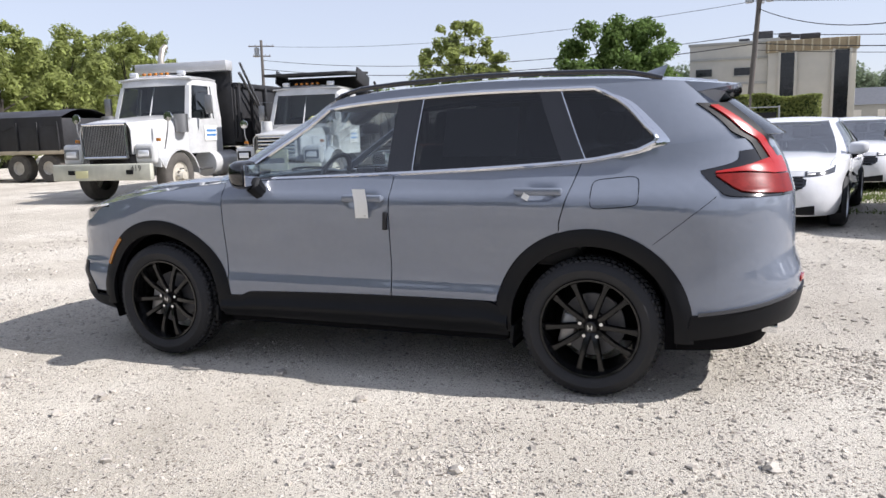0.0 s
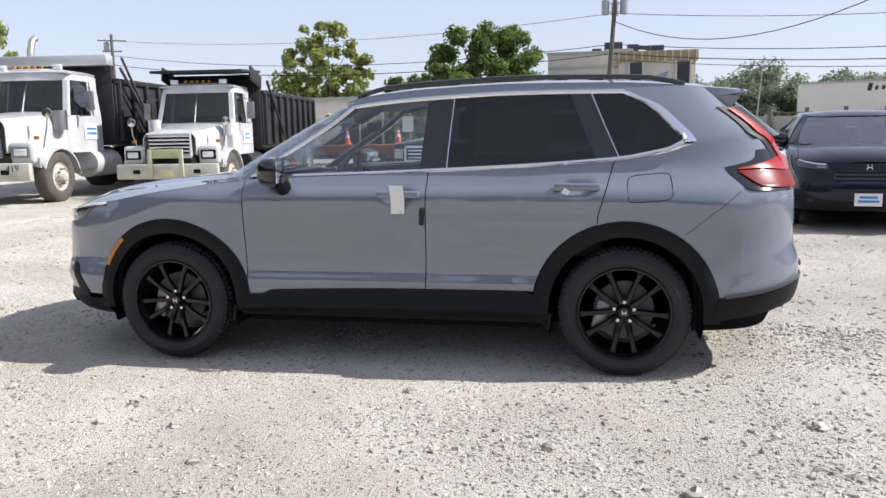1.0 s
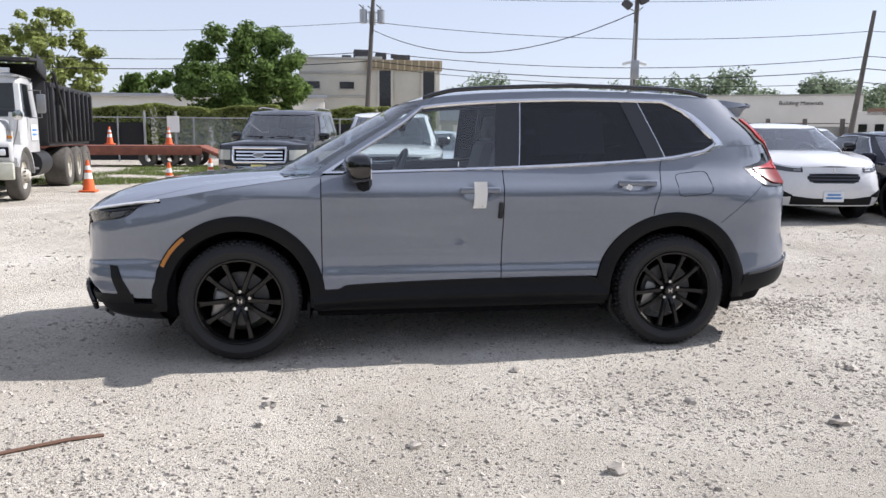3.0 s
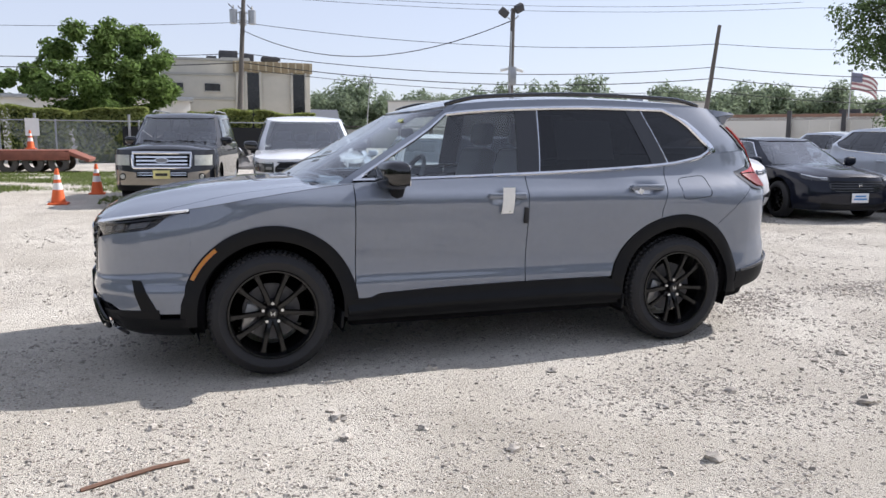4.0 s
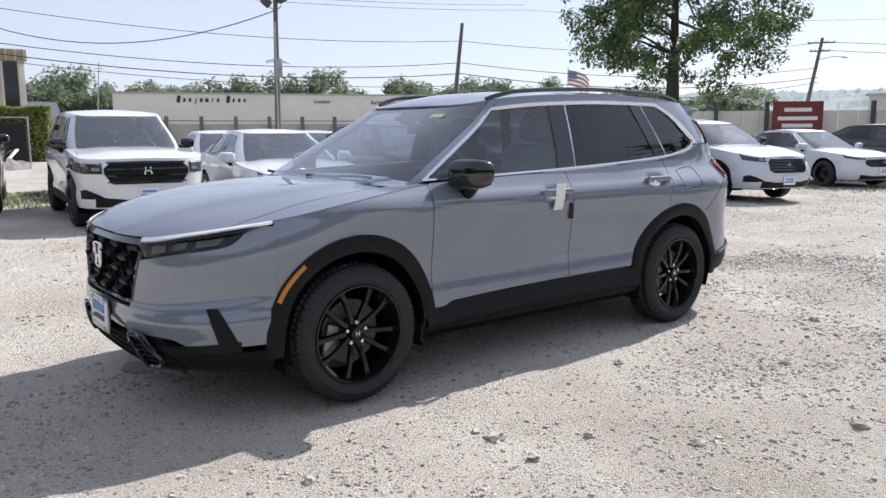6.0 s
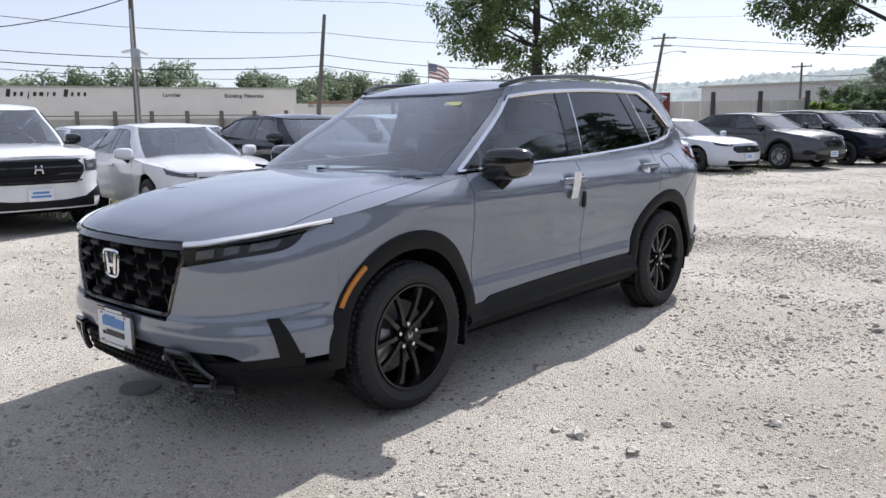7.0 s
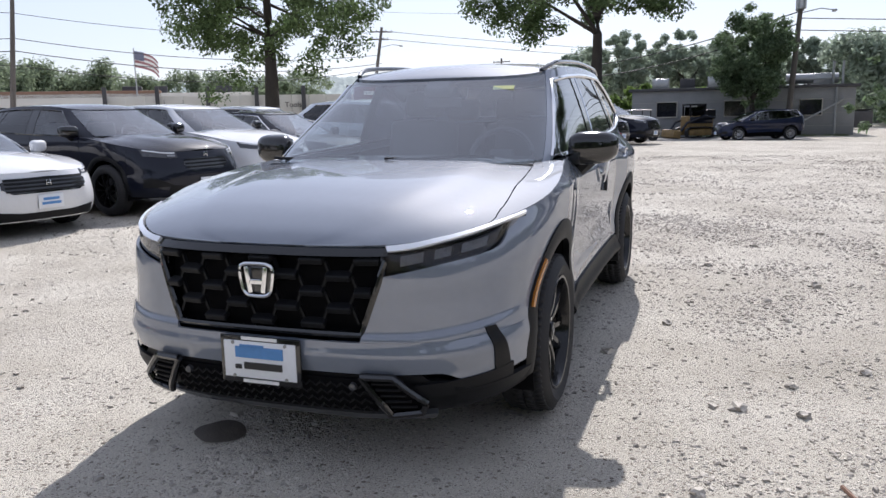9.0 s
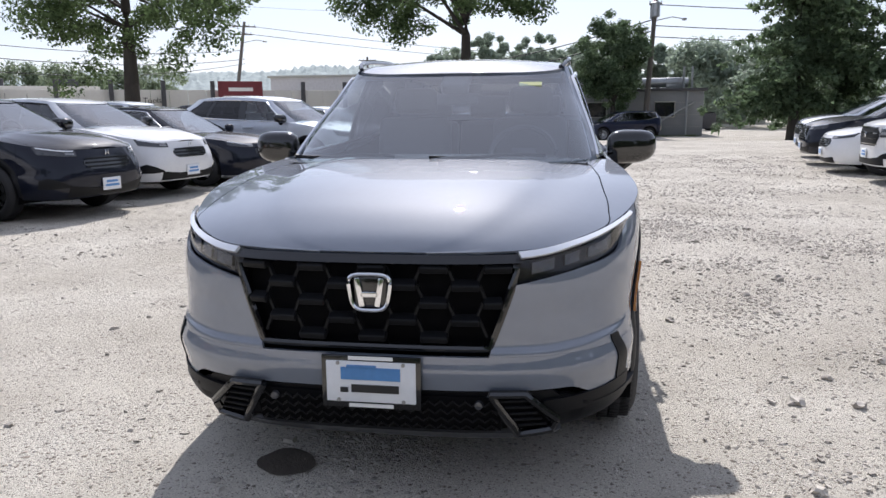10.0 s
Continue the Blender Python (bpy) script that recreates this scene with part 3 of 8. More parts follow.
    both("inner_shell", sheet(inner, N(110), N(6), 0), M_DARK, root)
    for c in (S.af, S.ar):
        bm = bmesh.new()
        grid_verts(bm, lambda u, v, c=c: Vector((c + (S.rin + 0.015) * math.cos(lerp(-0.35, math.pi + 0.35, u)), -lerp(0.885, 0.56, v), S.zc + (S.rin + 0.015) * math.sin(lerp(-0.35, math.pi + 0.35, u)))), N(24), 2)
        grid_verts(bm, lambda u, v, c=c: Vector((c + (S.rin + 0.02) * (u * 2 - 1), -0.56, lerp(0.22, 0.82, v))), 1, 1)
        both("wheel_housing", bm, M_DARK, root)
    bm = block((S.ar - S.af - 0.9, 1.66, 0.12), (0, 0, 0.30), None, 0.03)
    box(bm, (S.ar - S.af + 1.6, 1.1, 0.1), (0, 0, 0.31), None, 0.03)
    part("underbody", bm, M_DARK, root)
    if cladding:
        for c in (S.af, S.ar):
            both("arch_cladding", sheet(lambda u, v, c=c: arch_skin(S, c, u, v), N(40), 5, 0.03), M_PLASTIC, root, "matt black wheel arch trim")
        xa, xb = S.af + S.rin + 0.02, S.ar - S.rin - 0.02
        def sill(u, v):
            x = lerp(xa, xb, u)
            zt_ = S.clad(x) - 0.002
            z = lerp(0.285, zt_, v)
            p = S.low(S.s_x(x), max(z, 0.3))
            out = 0.010 + 0.024 * math.exp(-((v - 0.45) / 0.20) ** 2) - 0.05 * max(0.0, 0.30 - v)
            return Vector((x, p.y - out, z))
        both("sill_cladding", sheet(sill, N(40), 14, 0.03), M_PLASTIC, root, "matt black sill trim")
    # cabin
    seats(root, S)


def flip_y(p):
    return Vector((p.x, -p.y, p.z))


def s_of_up(S, x, t):
    k, r, j = lerp(S.k0, S.k1, t), lerp(S.r0, S.r1, t), lerp(S.j0, S.j1, t)
    if x <= k:
        return 1 + (x - j) / (k - j)
    return 2 + math.asin(min(1.0, (x - k) / (r - k)) ** (S.round_at(t) / 2)) * 2 / math.pi


def arch_skin(S, c, u, v):
    """The flared plastic lip round a wheel opening."""
    a = lerp(-0.02, math.pi + 0.02, u)
    r = lerp(S.rin, S.rout, v)
    x, z = c + r * math.cos(a), S.zc + r * math.sin(a)
    lo = 0.27 if (c < 0) == (math.cos(a) > 0) else 0.3
    if math.sin(a) < 0.12:
        z -= (0.12 - math.sin(a)) * 0.35
    p = S.low(S.s_x(x), max(z, 0.3))
    return Vector((x, p.y - 0.013 + 0.014 * abs(v - 0.45) ** 2 * 2, z))


def seat_mesh(w, back=0.62):
    bm = bmesh.new()
    box(bm, (0.5, w, 0.15), (0, 0, 0.0), None, 0.05, 3)
    box(bm, (0.14, w * 0.96, back), (0.27, 0, back / 2), Matrix.Rotation(0.26, 4, "Y"), 0.05, 3)
    box(bm, (0.10, min(w, 0.28), 0.17), (0.37, 0, back + 0.1), Matrix.Rotation(0.2, 4, "Y"), 0.04, 3)
    return bm


def seats(root, S):
    f = S.seat_z
    o = S.seat_x
    for y in (-0.38, 0.38):
        s = part("front_seat", seat_mesh(0.5), M_TRIM, root, "black cloth front seat")
        s.matrix_local = pose(o, y, f)
    for y in (-0.42, 0.0, 0.42):
        s = part("rear_seat", seat_mesh(0.42, 0.56), M_TRIM, root, "black cloth rear seat")
        s.matrix_local = pose(o + 0.95, y, f + 0.02)
    bm = bmesh.new()
    zb = S.zb(-0.7)
    grid_verts(bm, lambda u, v: Vector((lerp(S.w0 + 0.08, S.w0 + 0.62, u), lerp(-0.72, 0.72, v), zb - 0.02 - 0.05 * u - 0.3 * max(0, u - 0.85) / 0.15)), 8, 8)
    part("dashboard", bm, M_TRIM, root, "black dashboard")
    w = bmesh.new()
    n = 28
    pole = [Vector((0, 0.185 * math.cos(k * math.tau / n), 0.185 * math.sin(k * math.tau / n))) for k in range(n + 1)]
    w.free()
    w = pole_of(pole, 0.016, 6)
    box(w, (0.04, 0.15, 0.12), (0, 0, 0), None, 0.02)
    box(w, (0.02, 0.34, 0.035), (0, 0, 0.0), None, 0.008)
    box(w, (0.02, 0.035, 0.18), (0, 0, -0.09), None, 0.008)
    st = part("steering_wheel", w, M_TRIM, root, "black steering wheel")
    st.matrix_local = pose(S.w0 + 0.78, -0.38, zb - 0.04, 0, 25, 0)
    bm = bmesh.new()
    grid_verts(bm, lambda u, v: Vector((lerp(S.w1 + 0.06, S.r1 - 0.1, u), lerp(-0.58, 0.58, v), S.zt(lerp(S.w1, S.r1, u)) - 0.03)), 10, 4)
    part("headliner", bm, M_LINER, root, "pale grey headliner")


def patch(S, y0, y1, z0, z1, nu=10, nv=6, off=0.006, thick=0.012):
    """A flat part that lies on the front skin between two distances from the middle; the heights may follow the first."""
    f0, f1 = (z0 if callable(z0) else lambda a: z0), (z1 if callable(z1) else lambda a: z1)

    def f(u, v):
        y = lerp(y0, y1, u)
        z = lerp(f0(y), f1(y), v)
        p = S.low(S.s_y(y, z), z, off)
        return p if y >= 0 else flip_y(p)
    return sheet(f, nu, nv, thick, (-1, 0, 0))


def mirror_parts(root, S, shell_mat, at, arm_mat=M_PLASTIC, k=1.0):
    x, y, z = at
    e = lambda c, n: math.copysign(abs(c) ** n, c)
    for sd in (-1, 1):
        bm = bmesh.new()

        def f(u, v):
            a, b = u * math.tau, lerp(-math.pi / 2, math.pi / 2, v)
            cx, cy, cz = math.cos(a) * math.cos(b), math.sin(a) * math.cos(b), math.sin(b)
            out = cy * sd
            px = 0.085 * e(cx, 0.75) if cx < 0 else 0.045 * e(cx, 0.5)
            return Vector((px + 0.035 * out, 0.125 * e(cy, 0.6), (0.085 - 0.012 * out) * e(cz, 0.6) + 0.010 * out)) * k
        grid_verts(bm, f, 28, 16)
        bmesh.ops.remove_doubles(bm, verts=bm.verts, dist=1e-4)
        bmesh.ops.recalc_face_normals(bm, faces=bm.faces)
        mr = part("side_mirror", bm, shell_mat, root)
        mr.matrix_local = pose(x, sd * y, z)
        part("mirror_glass", block((0.006, 0.20 * k, 0.12 * k), (0.047 * k, 0, 0), Matrix.Rotation(-sd * 0.17, 4, "Z"), 0.002), M_CHROME, mr, "silvered mirror glass")
        bm = pole_of([(0.02, -sd * 0.03, -0.05), (0.03, -sd * 0.08, -0.10), (0.03, -sd * 0.13, -0.14)], lambda t: lerp(0.055, 0.04, t), 8)
        part("mirror_foot", bm, arm_mat, mr)


def handle_parts(root, S, mat, xs, z0=1.0, z1=1.05):
    for x, z in zip(xs, (z0, z1)):
        bm = bmesh.new()
        p = S.low(S.s_x(x), z)
        box(bm, (0.25, 0.022, 0.040), (x, p.y - 0.024, z), None, 0.011, 3)
        box(bm, (0.05, 0.04, 0.026), (x - 0.10, p.y - 0.012, z), None, 0.008)
        box(bm, (0.05, 0.04, 0.026), (x + 0.10, p.y - 0.012, z), None, 0.008)
        both("door_handle", bm, mat, root)


def make_car(name, m, S, col, label, category="car", group="", kind="alloy", front="small", cladding=True, q=0.5, chrome=M_GLOSSBLACK, mirror=None, plate=True):
    """One parked car: body, wheels, lamps, grille, plate and mirrors."""
    root = thing(name, m, label, category, group)
    car_body(root, S, col, False, M_GLASS, cladding, chrome, q)
    add_wheels(root, S, kind)
    mirror_parts(root, S, mirror or col, (S.fend + 1.05 if S.w0 < -1.0 else -0.6, 0.985, S.zb(-0.6) + 0.06))
    handle_parts(root, S, col, (0.10, 1.02), S.top(0) - 0.13, S.top(1) - 0.13)
    FRONTS[front](root, S, col)
    if plate:
        f = S.low(0, S.plate_z).x
        pl = part("dealer_plate", block((0.014, 0.31, 0.16), (f - 0.018, 0, S.plate_z), None, 0.004), M_PLATE, root, "white dealer plate")
        for dz, wdt in ((0.03, 0.2), (-0.02, 0.24)):
            part("print", block((0.003, wdt, 0.03), (f - 0.0265, 0, S.plate_z + dz), None, 0), M_INKBLUE, pl, "blue print")
    return root


def emblem(root, x, z, k=1.0, mat=M_CHROME):
    bm = bmesh.new()
    for sd in (-1, 1):
        box(bm, (0.008, 0.012 * k, 0.075 * k), (x, sd * 0.027 * k, z), Matrix.Rotation(sd * 0.14, 4, "X"), 0.002)
    box(bm, (0.008, 0.05 * k, 0.012 * k), (x, 0, z - 0.003), None, 0.002)
    return part("emblem", bm, mat, root, "chrome badge")


def front_of(gy=0.40, gz=(-0.25, -0.10), bars=3, bar_mat=None, lamp_y=(0.46, 0.80), lamp_z=(-0.085, -0.012), low=(0.30, 0.40), strip=True, bed=None, lamp_mat=None, lower_mat=None, low_y=0.62, badge=0.9, badge_z=-0.05, chamfer=0.6, inlet=True):
    """A simpler nose for the cars further off; heights from the edge of the hood."""
    def build(root, S, col):
        h = S.lip

        def edge(y):
            z = h
            for _ in range(4):
                z = S.top(S.low(S.s_y(y, z), z).x)
            return z

        def skin(u, v):
            a = abs(u * 2 - 1)
            p = S.low(a * S.s_x(S.fend, h), h)
            z = lerp(low[0] - 0.02, max(S.top(p.x), h - 0.02) - 0.004, v)
            p = S.low(a * (S.s_x(S.fend, z) - 0.002), z)
            return p if u < 0.5 else flip_y(p)
        part("front_bumper", sheet(skin, 48, 14, 0.012, (-1, 0, 0)), col, root)
        cut = lambda y: max(0.0, abs(y) - gy + 0.10) * chamfer
        part("grille", patch(S, -gy, gy, lambda y: h + gz[0] + cut(y), lambda y: h + gz[1] - 0.02 * abs(y) - cut(y) * 0.6, 32, 6), bed or M_GLOSSBLACK, root)
        if inlet:
            both("corner_inlet", patch(S, 0.60, 0.855, lambda y: low[1] + 0.015 + 0.12 * max(0, 0.72 - y), lambda y: low[1] + 0.15 - 0.5 * abs(y - 0.80), 10, 4, 0.007), M_PLASTIC, root)
        for k in range(bars):
            z = lerp(h + gz[0] + 0.02, h + gz[1] - 0.03, k / max(1, bars - 1))
            part("grille_bar", patch(S, -gy * 0.93, gy * 0.93, z, z + 0.02, 14, 1, 0.016, 0.008), bar_mat or M_PLASTIC, root)
        part("lower_grille", patch(S, -low_y, low_y, low[0], lambda y: low[1] + 0.12 * max(0, abs(y) - 0.3), 20, 5), lower_mat or M_PLASTIC, root)
        lp = lambda: patch(S, lamp_y[0], lamp_y[1], lambda y: lerp(h, edge(y), 0.6) + lamp_z[0], lambda y: edge(y) + lamp_z[1], 12, 4, 0.008)
        a, b = both("headlight", lp(), lamp_mat or M_LENSDARK, root, "clear headlight" if lamp_mat else "dark headlight")
        if strip:
            st = lambda: patch(S, lamp_y[0] + 0.02, lamp_y[1] - 0.02, lambda y: edge(y) + lamp_z[1] - 0.018, lambda y: edge(y) + lamp_z[1] - 0.004, 10, 1, 0.014, 0.005)
            spot = lambda: patch(S, lerp(lamp_y[0], lamp_y[1], 0.08), lerp(lamp_y[0], lamp_y[1], 0.36), lambda y: lerp(h, edge(y), 0.6) + lamp_z[0] * 0.8, lambda y: edge(y) + lerp(lamp_z[0], lamp_z[1], 0.55), 6, 3, 0.013, 0.004)
            part("reflector", spot(), M_STEEL, a)
            part("reflector", mirrored(spot()), M_STEEL, b)
            part("lamp_strip", st(), M_LAMPWHITE, a)
            part("lamp_strip", mirrored(st()), M_LAMPWHITE, b)
        if badge:
            emblem(root, S.low(0, h + badge_z).x - 0.02, h + badge_z, badge)
    return build


M_LENSDARK = pbr("dark_lamp_lens", (0.035, 0.037, 0.042), 0.1, vary=0.5, scale=14.0, fine=90.0, coat=1.0)
M_HEADGREY = pbr("aged_lamp_lens", (0.46, 0.47, 0.42), 0.18, vary=0.25, scale=9.0, fine=60.0, coat=1.0)


def large_front(root, S, col):
    """Square nose of the big SUV: chrome framed bars, blocky lamps, two-tone bumper."""
    front_of(0.50, (-0.36, -0.06), 0, None, (0.60, 0.90), (-0.30, -0.10), (0.36, 0.66), False, M_DARK, M_HEADGREY, M_TAN, 0.94, 0, 0, 0.25, False)(root, S, col)
    h = S.lip

    def at(y, z, off):
        p = S.low(S.s_y(y, z), z, off)
        return p if y >= 0 else flip_y(p)
    ring = [(-0.52, -0.35), (-0.54, -0.07), (0.54, -0.07), (0.52, -0.35), (-0.52, -0.35)]
    pts = []
    for (a, b), (c, d) in zip(ring, ring[1:]):
        pts += [at(lerp(a, c, k / 8), h + lerp(b, d, k / 8), 0.02) for k in range(8)]
    pts.append(pts[0])
    part("grille_frame", pole_of(pts, 0.030, 8), M_CHROME, root, "chrome grille frame")
    for z in (-0.145, -0.215, -0.285):
        part("grille_bar", patch(S, -0.47, 0.47, h + z - 0.016, h + z + 0.016, 14, 2, 0.022, 0.012), M_CHROME, root, "chrome grille bar")
    bd = part("badge", patch(S, -0.13, 0.13, lambda y: h - 0.21 - 0.052 * math.sqrt(max(0, 1 - (y / 0.131) ** 2)), lambda y: h - 0.21 + 0.052 * math.sqrt(max(0, 1 - (y / 0.131) ** 2)), 16, 4, 0.036, 0.012), M_CHROME, root, "silver oval badge")
    part("badge_face", patch(S, -0.115, 0.115, lambda y: h - 0.21 - 0.041 * math.sqrt(max(0, 1 - (y / 0.116) ** 2)), lambda y: h - 0.21 + 0.041 * math.sqrt(max(0, 1 - (y / 0.116) ** 2)), 16, 4, 0.042, 0.006), M_STEEL, bd, "faded badge face")
    sl = part("bumper_slot", patch(S, -0.47, 0.47, 0.585, 0.70, 16, 3, 0.016, 0.01), M_DARK, root)
    for z in (0.625, 0.668):
        part("slot_bar", patch(S, -0.45, 0.45, z, z + 0.014, 14, 1, 0.022, 0.006), M_CHROME, sl, "chrome bar")
    for sd in (-1, 1):
        for nm, r, o, mt in (("fog_lamp", 0.068, 0.018, M_PLASTIC), ("fog_lens", 0.046, 0.030, M_HEADGREY)):
            f = part(nm, lathe([(0.0005, -0.01), (r * 0.8, -0.008), (r, 0.004), (r, 0.03)], 18), mt, root)
            f.matrix_local = Matrix.Translation(at(sd * 0.72, 0.60, o)) @ Matrix.Rotation(radians(-90), 4, "Z")
    part("bumper_valance", patch(S, -0.88, 0.88, 0.34, 0.44, 20, 3, 0.012, 0.012), M_PLASTIC, root)
    for y0, y1 in ((-0.62, 0.0), (0.05, 0.66)):
        part("wiper", pole_of([(S.w0 + 0.03 + 0.05 * math.sin(k) + 0.06 * (lerp(y0, y1, k / 6)) ** 2, lerp(y0, y1, k / 6), 1.262 + 0.02 * k / 6) for k in range(7)], 0.013, 6), M_PLASTIC, root)


FRONTS = {
    "small": front_of(),
    "compact": front_of(0.48, (-0.30, -0.03), 5, None, (0.52, 0.82), (-0.09, 0.0), badge_z=-0.13),
    "saloon": front_of(0.52, (-0.24, -0.06), 4, None, (0.50, 0.80), (-0.07, -0.008), (0.22, 0.30), badge_z=-0.13, inlet=False),
    "midsize": front_of(0.58, (-0.36, -0.035), 4, M_GLOSSBLACK, (0.60, 0.93), (-0.21, -0.05), (0.34, 0.44), badge=1.5, badge_z=-0.17, low_y=0.70, bed=M_PLASTIC, chamfer=1.5),
    "large_suv": large_front,
}


# ---------------------------------------------------------------- the grey car
def hero_front(root, S, col):
    """Nose of the grey car: bumper skin, honeycomb grille, lamps, air inlets and dealer plate."""
    sf = S.s_x(S.fend) - 0.004
    sfz = lambda z: S.s_x(S.fend, z) - 0.0003

    def signed(s, z, pos, off=0.0):
        p = S.low(s, z, off)
        return flip_y(p) if pos else p
    yi = spline((0.55, 0.380), (0.575, 0.388), (0.79, 0.462), (0.83, 0.472), (0.90, 0.462))

    hb = spline((0.45, 0.783), (0.60, 0.815), (0.674, 0.830), (0.781, 0.851), (0.81, 0.862), (0.83, 0.885), (0.845, 0.925), (0.86, 0.950))

    def nose_off(s, z):
        """Two stacked ledges swelling out of the lower nose, rising towards the corner."""
        a = min(1.0, max(0.0, s / sfz(z)))
        zr = lerp(0.560, 0.600, max(0.0, (a - 0.35) / 0.65))
        up = lambda k, w_: 1 / (1 + math.exp(-max(-40, min(40, k / w_))))
        return (0.012 * up(zr + 0.012 - z, 0.004) + 0.012 * up(zr - 0.045 - z, 0.012)) * (1 - a ** 7) * min(1.0, max(0.25, (z - 0.40) / 0.10))

    def cheek(u, v):
        side = abs(S.low(lerp(S.s_y(yi(0.82) + 0.004, 0.82), sfz(0.82), u), 0.82).y)
        z = lerp(0.5506, hb(side) - 0.004, v)
        zr = lerp(0.580, 0.605, u)
        s = lerp(S.s_y(yi(z) + 0.004, z), sfz(z), u)
        return S.low(s, z, nose_off(s, z) - 0.004 * math.exp(-((z - zr - 0.10) / 0.045) ** 2) * (1 - u ** 3) * min(1, u * 5) + 1e-6)
    both("bumper_cheek", sheet(cheek, 30, 40), col, root)
    def foot(a):
        """Height of the painted bumper's lower edge: over the inlets in the middle, lower at the corners."""
        k = min(1.0, max(0.0, (a - 0.42) / 0.16))
        return lerp(0.432, 0.392, k * k * (3 - 2 * k))

    def bar(u, v):
        a = abs(u * 2 - 1)
        z = lerp(foot(a), 0.55, v)
        return signed(a * sfz(z), z, u > 0.5, nose_off(a * sfz(z), z) + 1e-6)
    part("bumper_bar", sheet(bar, 72, 12, 0.02, (-1, 0, 0)), col, root)
    sl = S.s_x(-1.825, 0.35)

    def chin(u, v):
        a = abs(u * 2 - 1)
        z = lerp(0.235, foot(a) - (0.008 if a < 0.4 else 0.030), v)
        return signed(a * sl, z, u > 0.5, (0.014 if a > 0.5 else 0.0) * math.sin(min(1, v * 1.3) * math.pi / 2) - 0.02 * (1 - v))
    part("lower_bumper", sheet(chin, 70, 8, 0.02, (-1, 0, 0)), M_PLASTIC, root, "matt black lower bumper")
    part("skid_lip", sheet(lambda u, v: signed(abs(u * 2 - 1) * S.s_y(0.62, 0.26), lerp(0.232, 0.262, v), u > 0.5, 0.006), 30, 2, 0.02, (-1, 0, -0.3)), M_DARKGREY, root, "dark grey skid lip")
    # corner slot
    both("corner_slot", sheet(lambda u, v: (lambda z, x: S.low(S.s_x(x, z), z, 0.005 + nose_off(S.s_x(x, z), z)))(lerp(0.375, 0.578, v), lerp(lerp(-2.055, -2.10, v), lerp(-1.965, -2.055, v), u)), 4, 12, 0.012), M_PLASTIC, root)
    both("slot_floor", sheet(lambda u, v: (lambda z, s: S.low(s, z, 0.006 + nose_off(s, z)))(lerp(0.345, lerp(0.392, 0.415, u), v), lerp(S.s_y(0.56, 0.38), S.s_x(-1.965, 0.38), u)), 14, 4, 0.012), M_PLASTIC, root)
    # grille: dark bed, rim, honeycomb blades
    zt, zb = 0.868, 0.575
    part("grille_bed", sheet(lambda u, v: (lambda z, y: (lambda p: flip_y(p) if y < 0 else p)(S.low(S.s_y(y, z), z, -0.055)))(lerp(zb - 0.02, zt + 0.02, v), (u * 2 - 1) * (yi(lerp(zb, zt, v)) + 0.02)), 20, 8, 0, (-1, 0, 0)), M_DARK, root)
    rim_pts = [(yi(z), z) for z in (zb, 0.62, 0.67, 0.72, 0.77, 0.80, 0.84, zt)]
    loop = [(-y, z) for y, z in rim_pts] + [(lerp(-rim_pts[-1][0], rim_pts[-1][0], k / 12), zt) for k in range(1, 12)] + [(y, z) for y, z in rim_pts[::-1]] + [(lerp(rim_pts[0][0], -rim_pts[0][0], k / 12), zb) for k in range(1, 13)]

    def on(y, z, off):
        p = S.low(S.s_y(y, z), z, off)
        return p if y >= 0 else flip_y(p)
    part("grille_rim", pole_of([on(y, z, -0.008) for y, z in loop], 0.014, 8), M_GLOSSBLACK, root)
    part("grille_garnish", sheet(lambda u, v: on((u * 2 - 1) * 0.485, lerp(0.856, 0.884, v), 0.012 - 0.012 * v), 30, 3, 0.02, (-1, 0, 0.3)), M_GLOSSBLACK, root)
    for row in range(5):
        z = 0.612 + row * 0.058
        n = 7
        for k in range(-n, n + 1):
            y = k * 0.206 + (row % 2) * 0.103
            lim = yi(z) - 0.015
            if abs(y) > lim + 0.03:
                continue
            bm = bmesh.new()
            ya, yb = max(-lim, y - 0.046), min(lim, y + 0.046)
            if yb - ya < 0.02:
                continue
            a, b = on(ya, z, -0.008), on(yb, z, -0.008)
            d = b - a
            box(bm, (d.length, 0.040, 0.026), (a + b) / 2, d.to_track_quat("X", "Z").to_matrix().to_4x4() @ Matrix.Rotation(0.45, 4, "X"), 0.004, 1)
            for s2, y0 in ((-1, ya), (1, yb)):
                y1, z1 = y0 + s2 * 0.024, z - 0.058
                if abs(y1) < yi(z1) - 0.005 and z1 > zb - 0.01:
                    p, q = on(y0, z, -0.016), on(y1, z1, -0.016)
                    d = q - p
                    box(bm, (d.length, 0.014, 0.009), (p + q) / 2, d.to_track_quat("X", "Z").to_matrix().to_4x4())
            part("grille_blade", bm, M_PLASTIC, root)
    # badge
    ex = S.low(0, 0.765).x - 0.016
    badge = part("badge", block((0.02, 0.128, 0.118), (ex + 0.004, 0, 0.765), None, 0.018, 3), M_GLOSSBLACK, root, "rounded chrome badge on black")
    ring = []
    for k in range(33):
        a = k * math.tau / 32
        c, n_ = math.cos(a), math.sin(a)
        e = lambda v_, p_: math.copysign(abs(v_) ** p_, v_)
        z_ = 0.765 + 0.060 * e(n_, 0.5)
        ring.append((ex - 0.009, (0.066 - 0.010 * (0.765 - z_) / 0.06 * -1 * -1) * e(c, 0.5), z_))
    part("badge_ring", pole_of(ring, 0.0065, 6), M_CHROME, badge, "chrome ring")
    bm = bmesh.new()
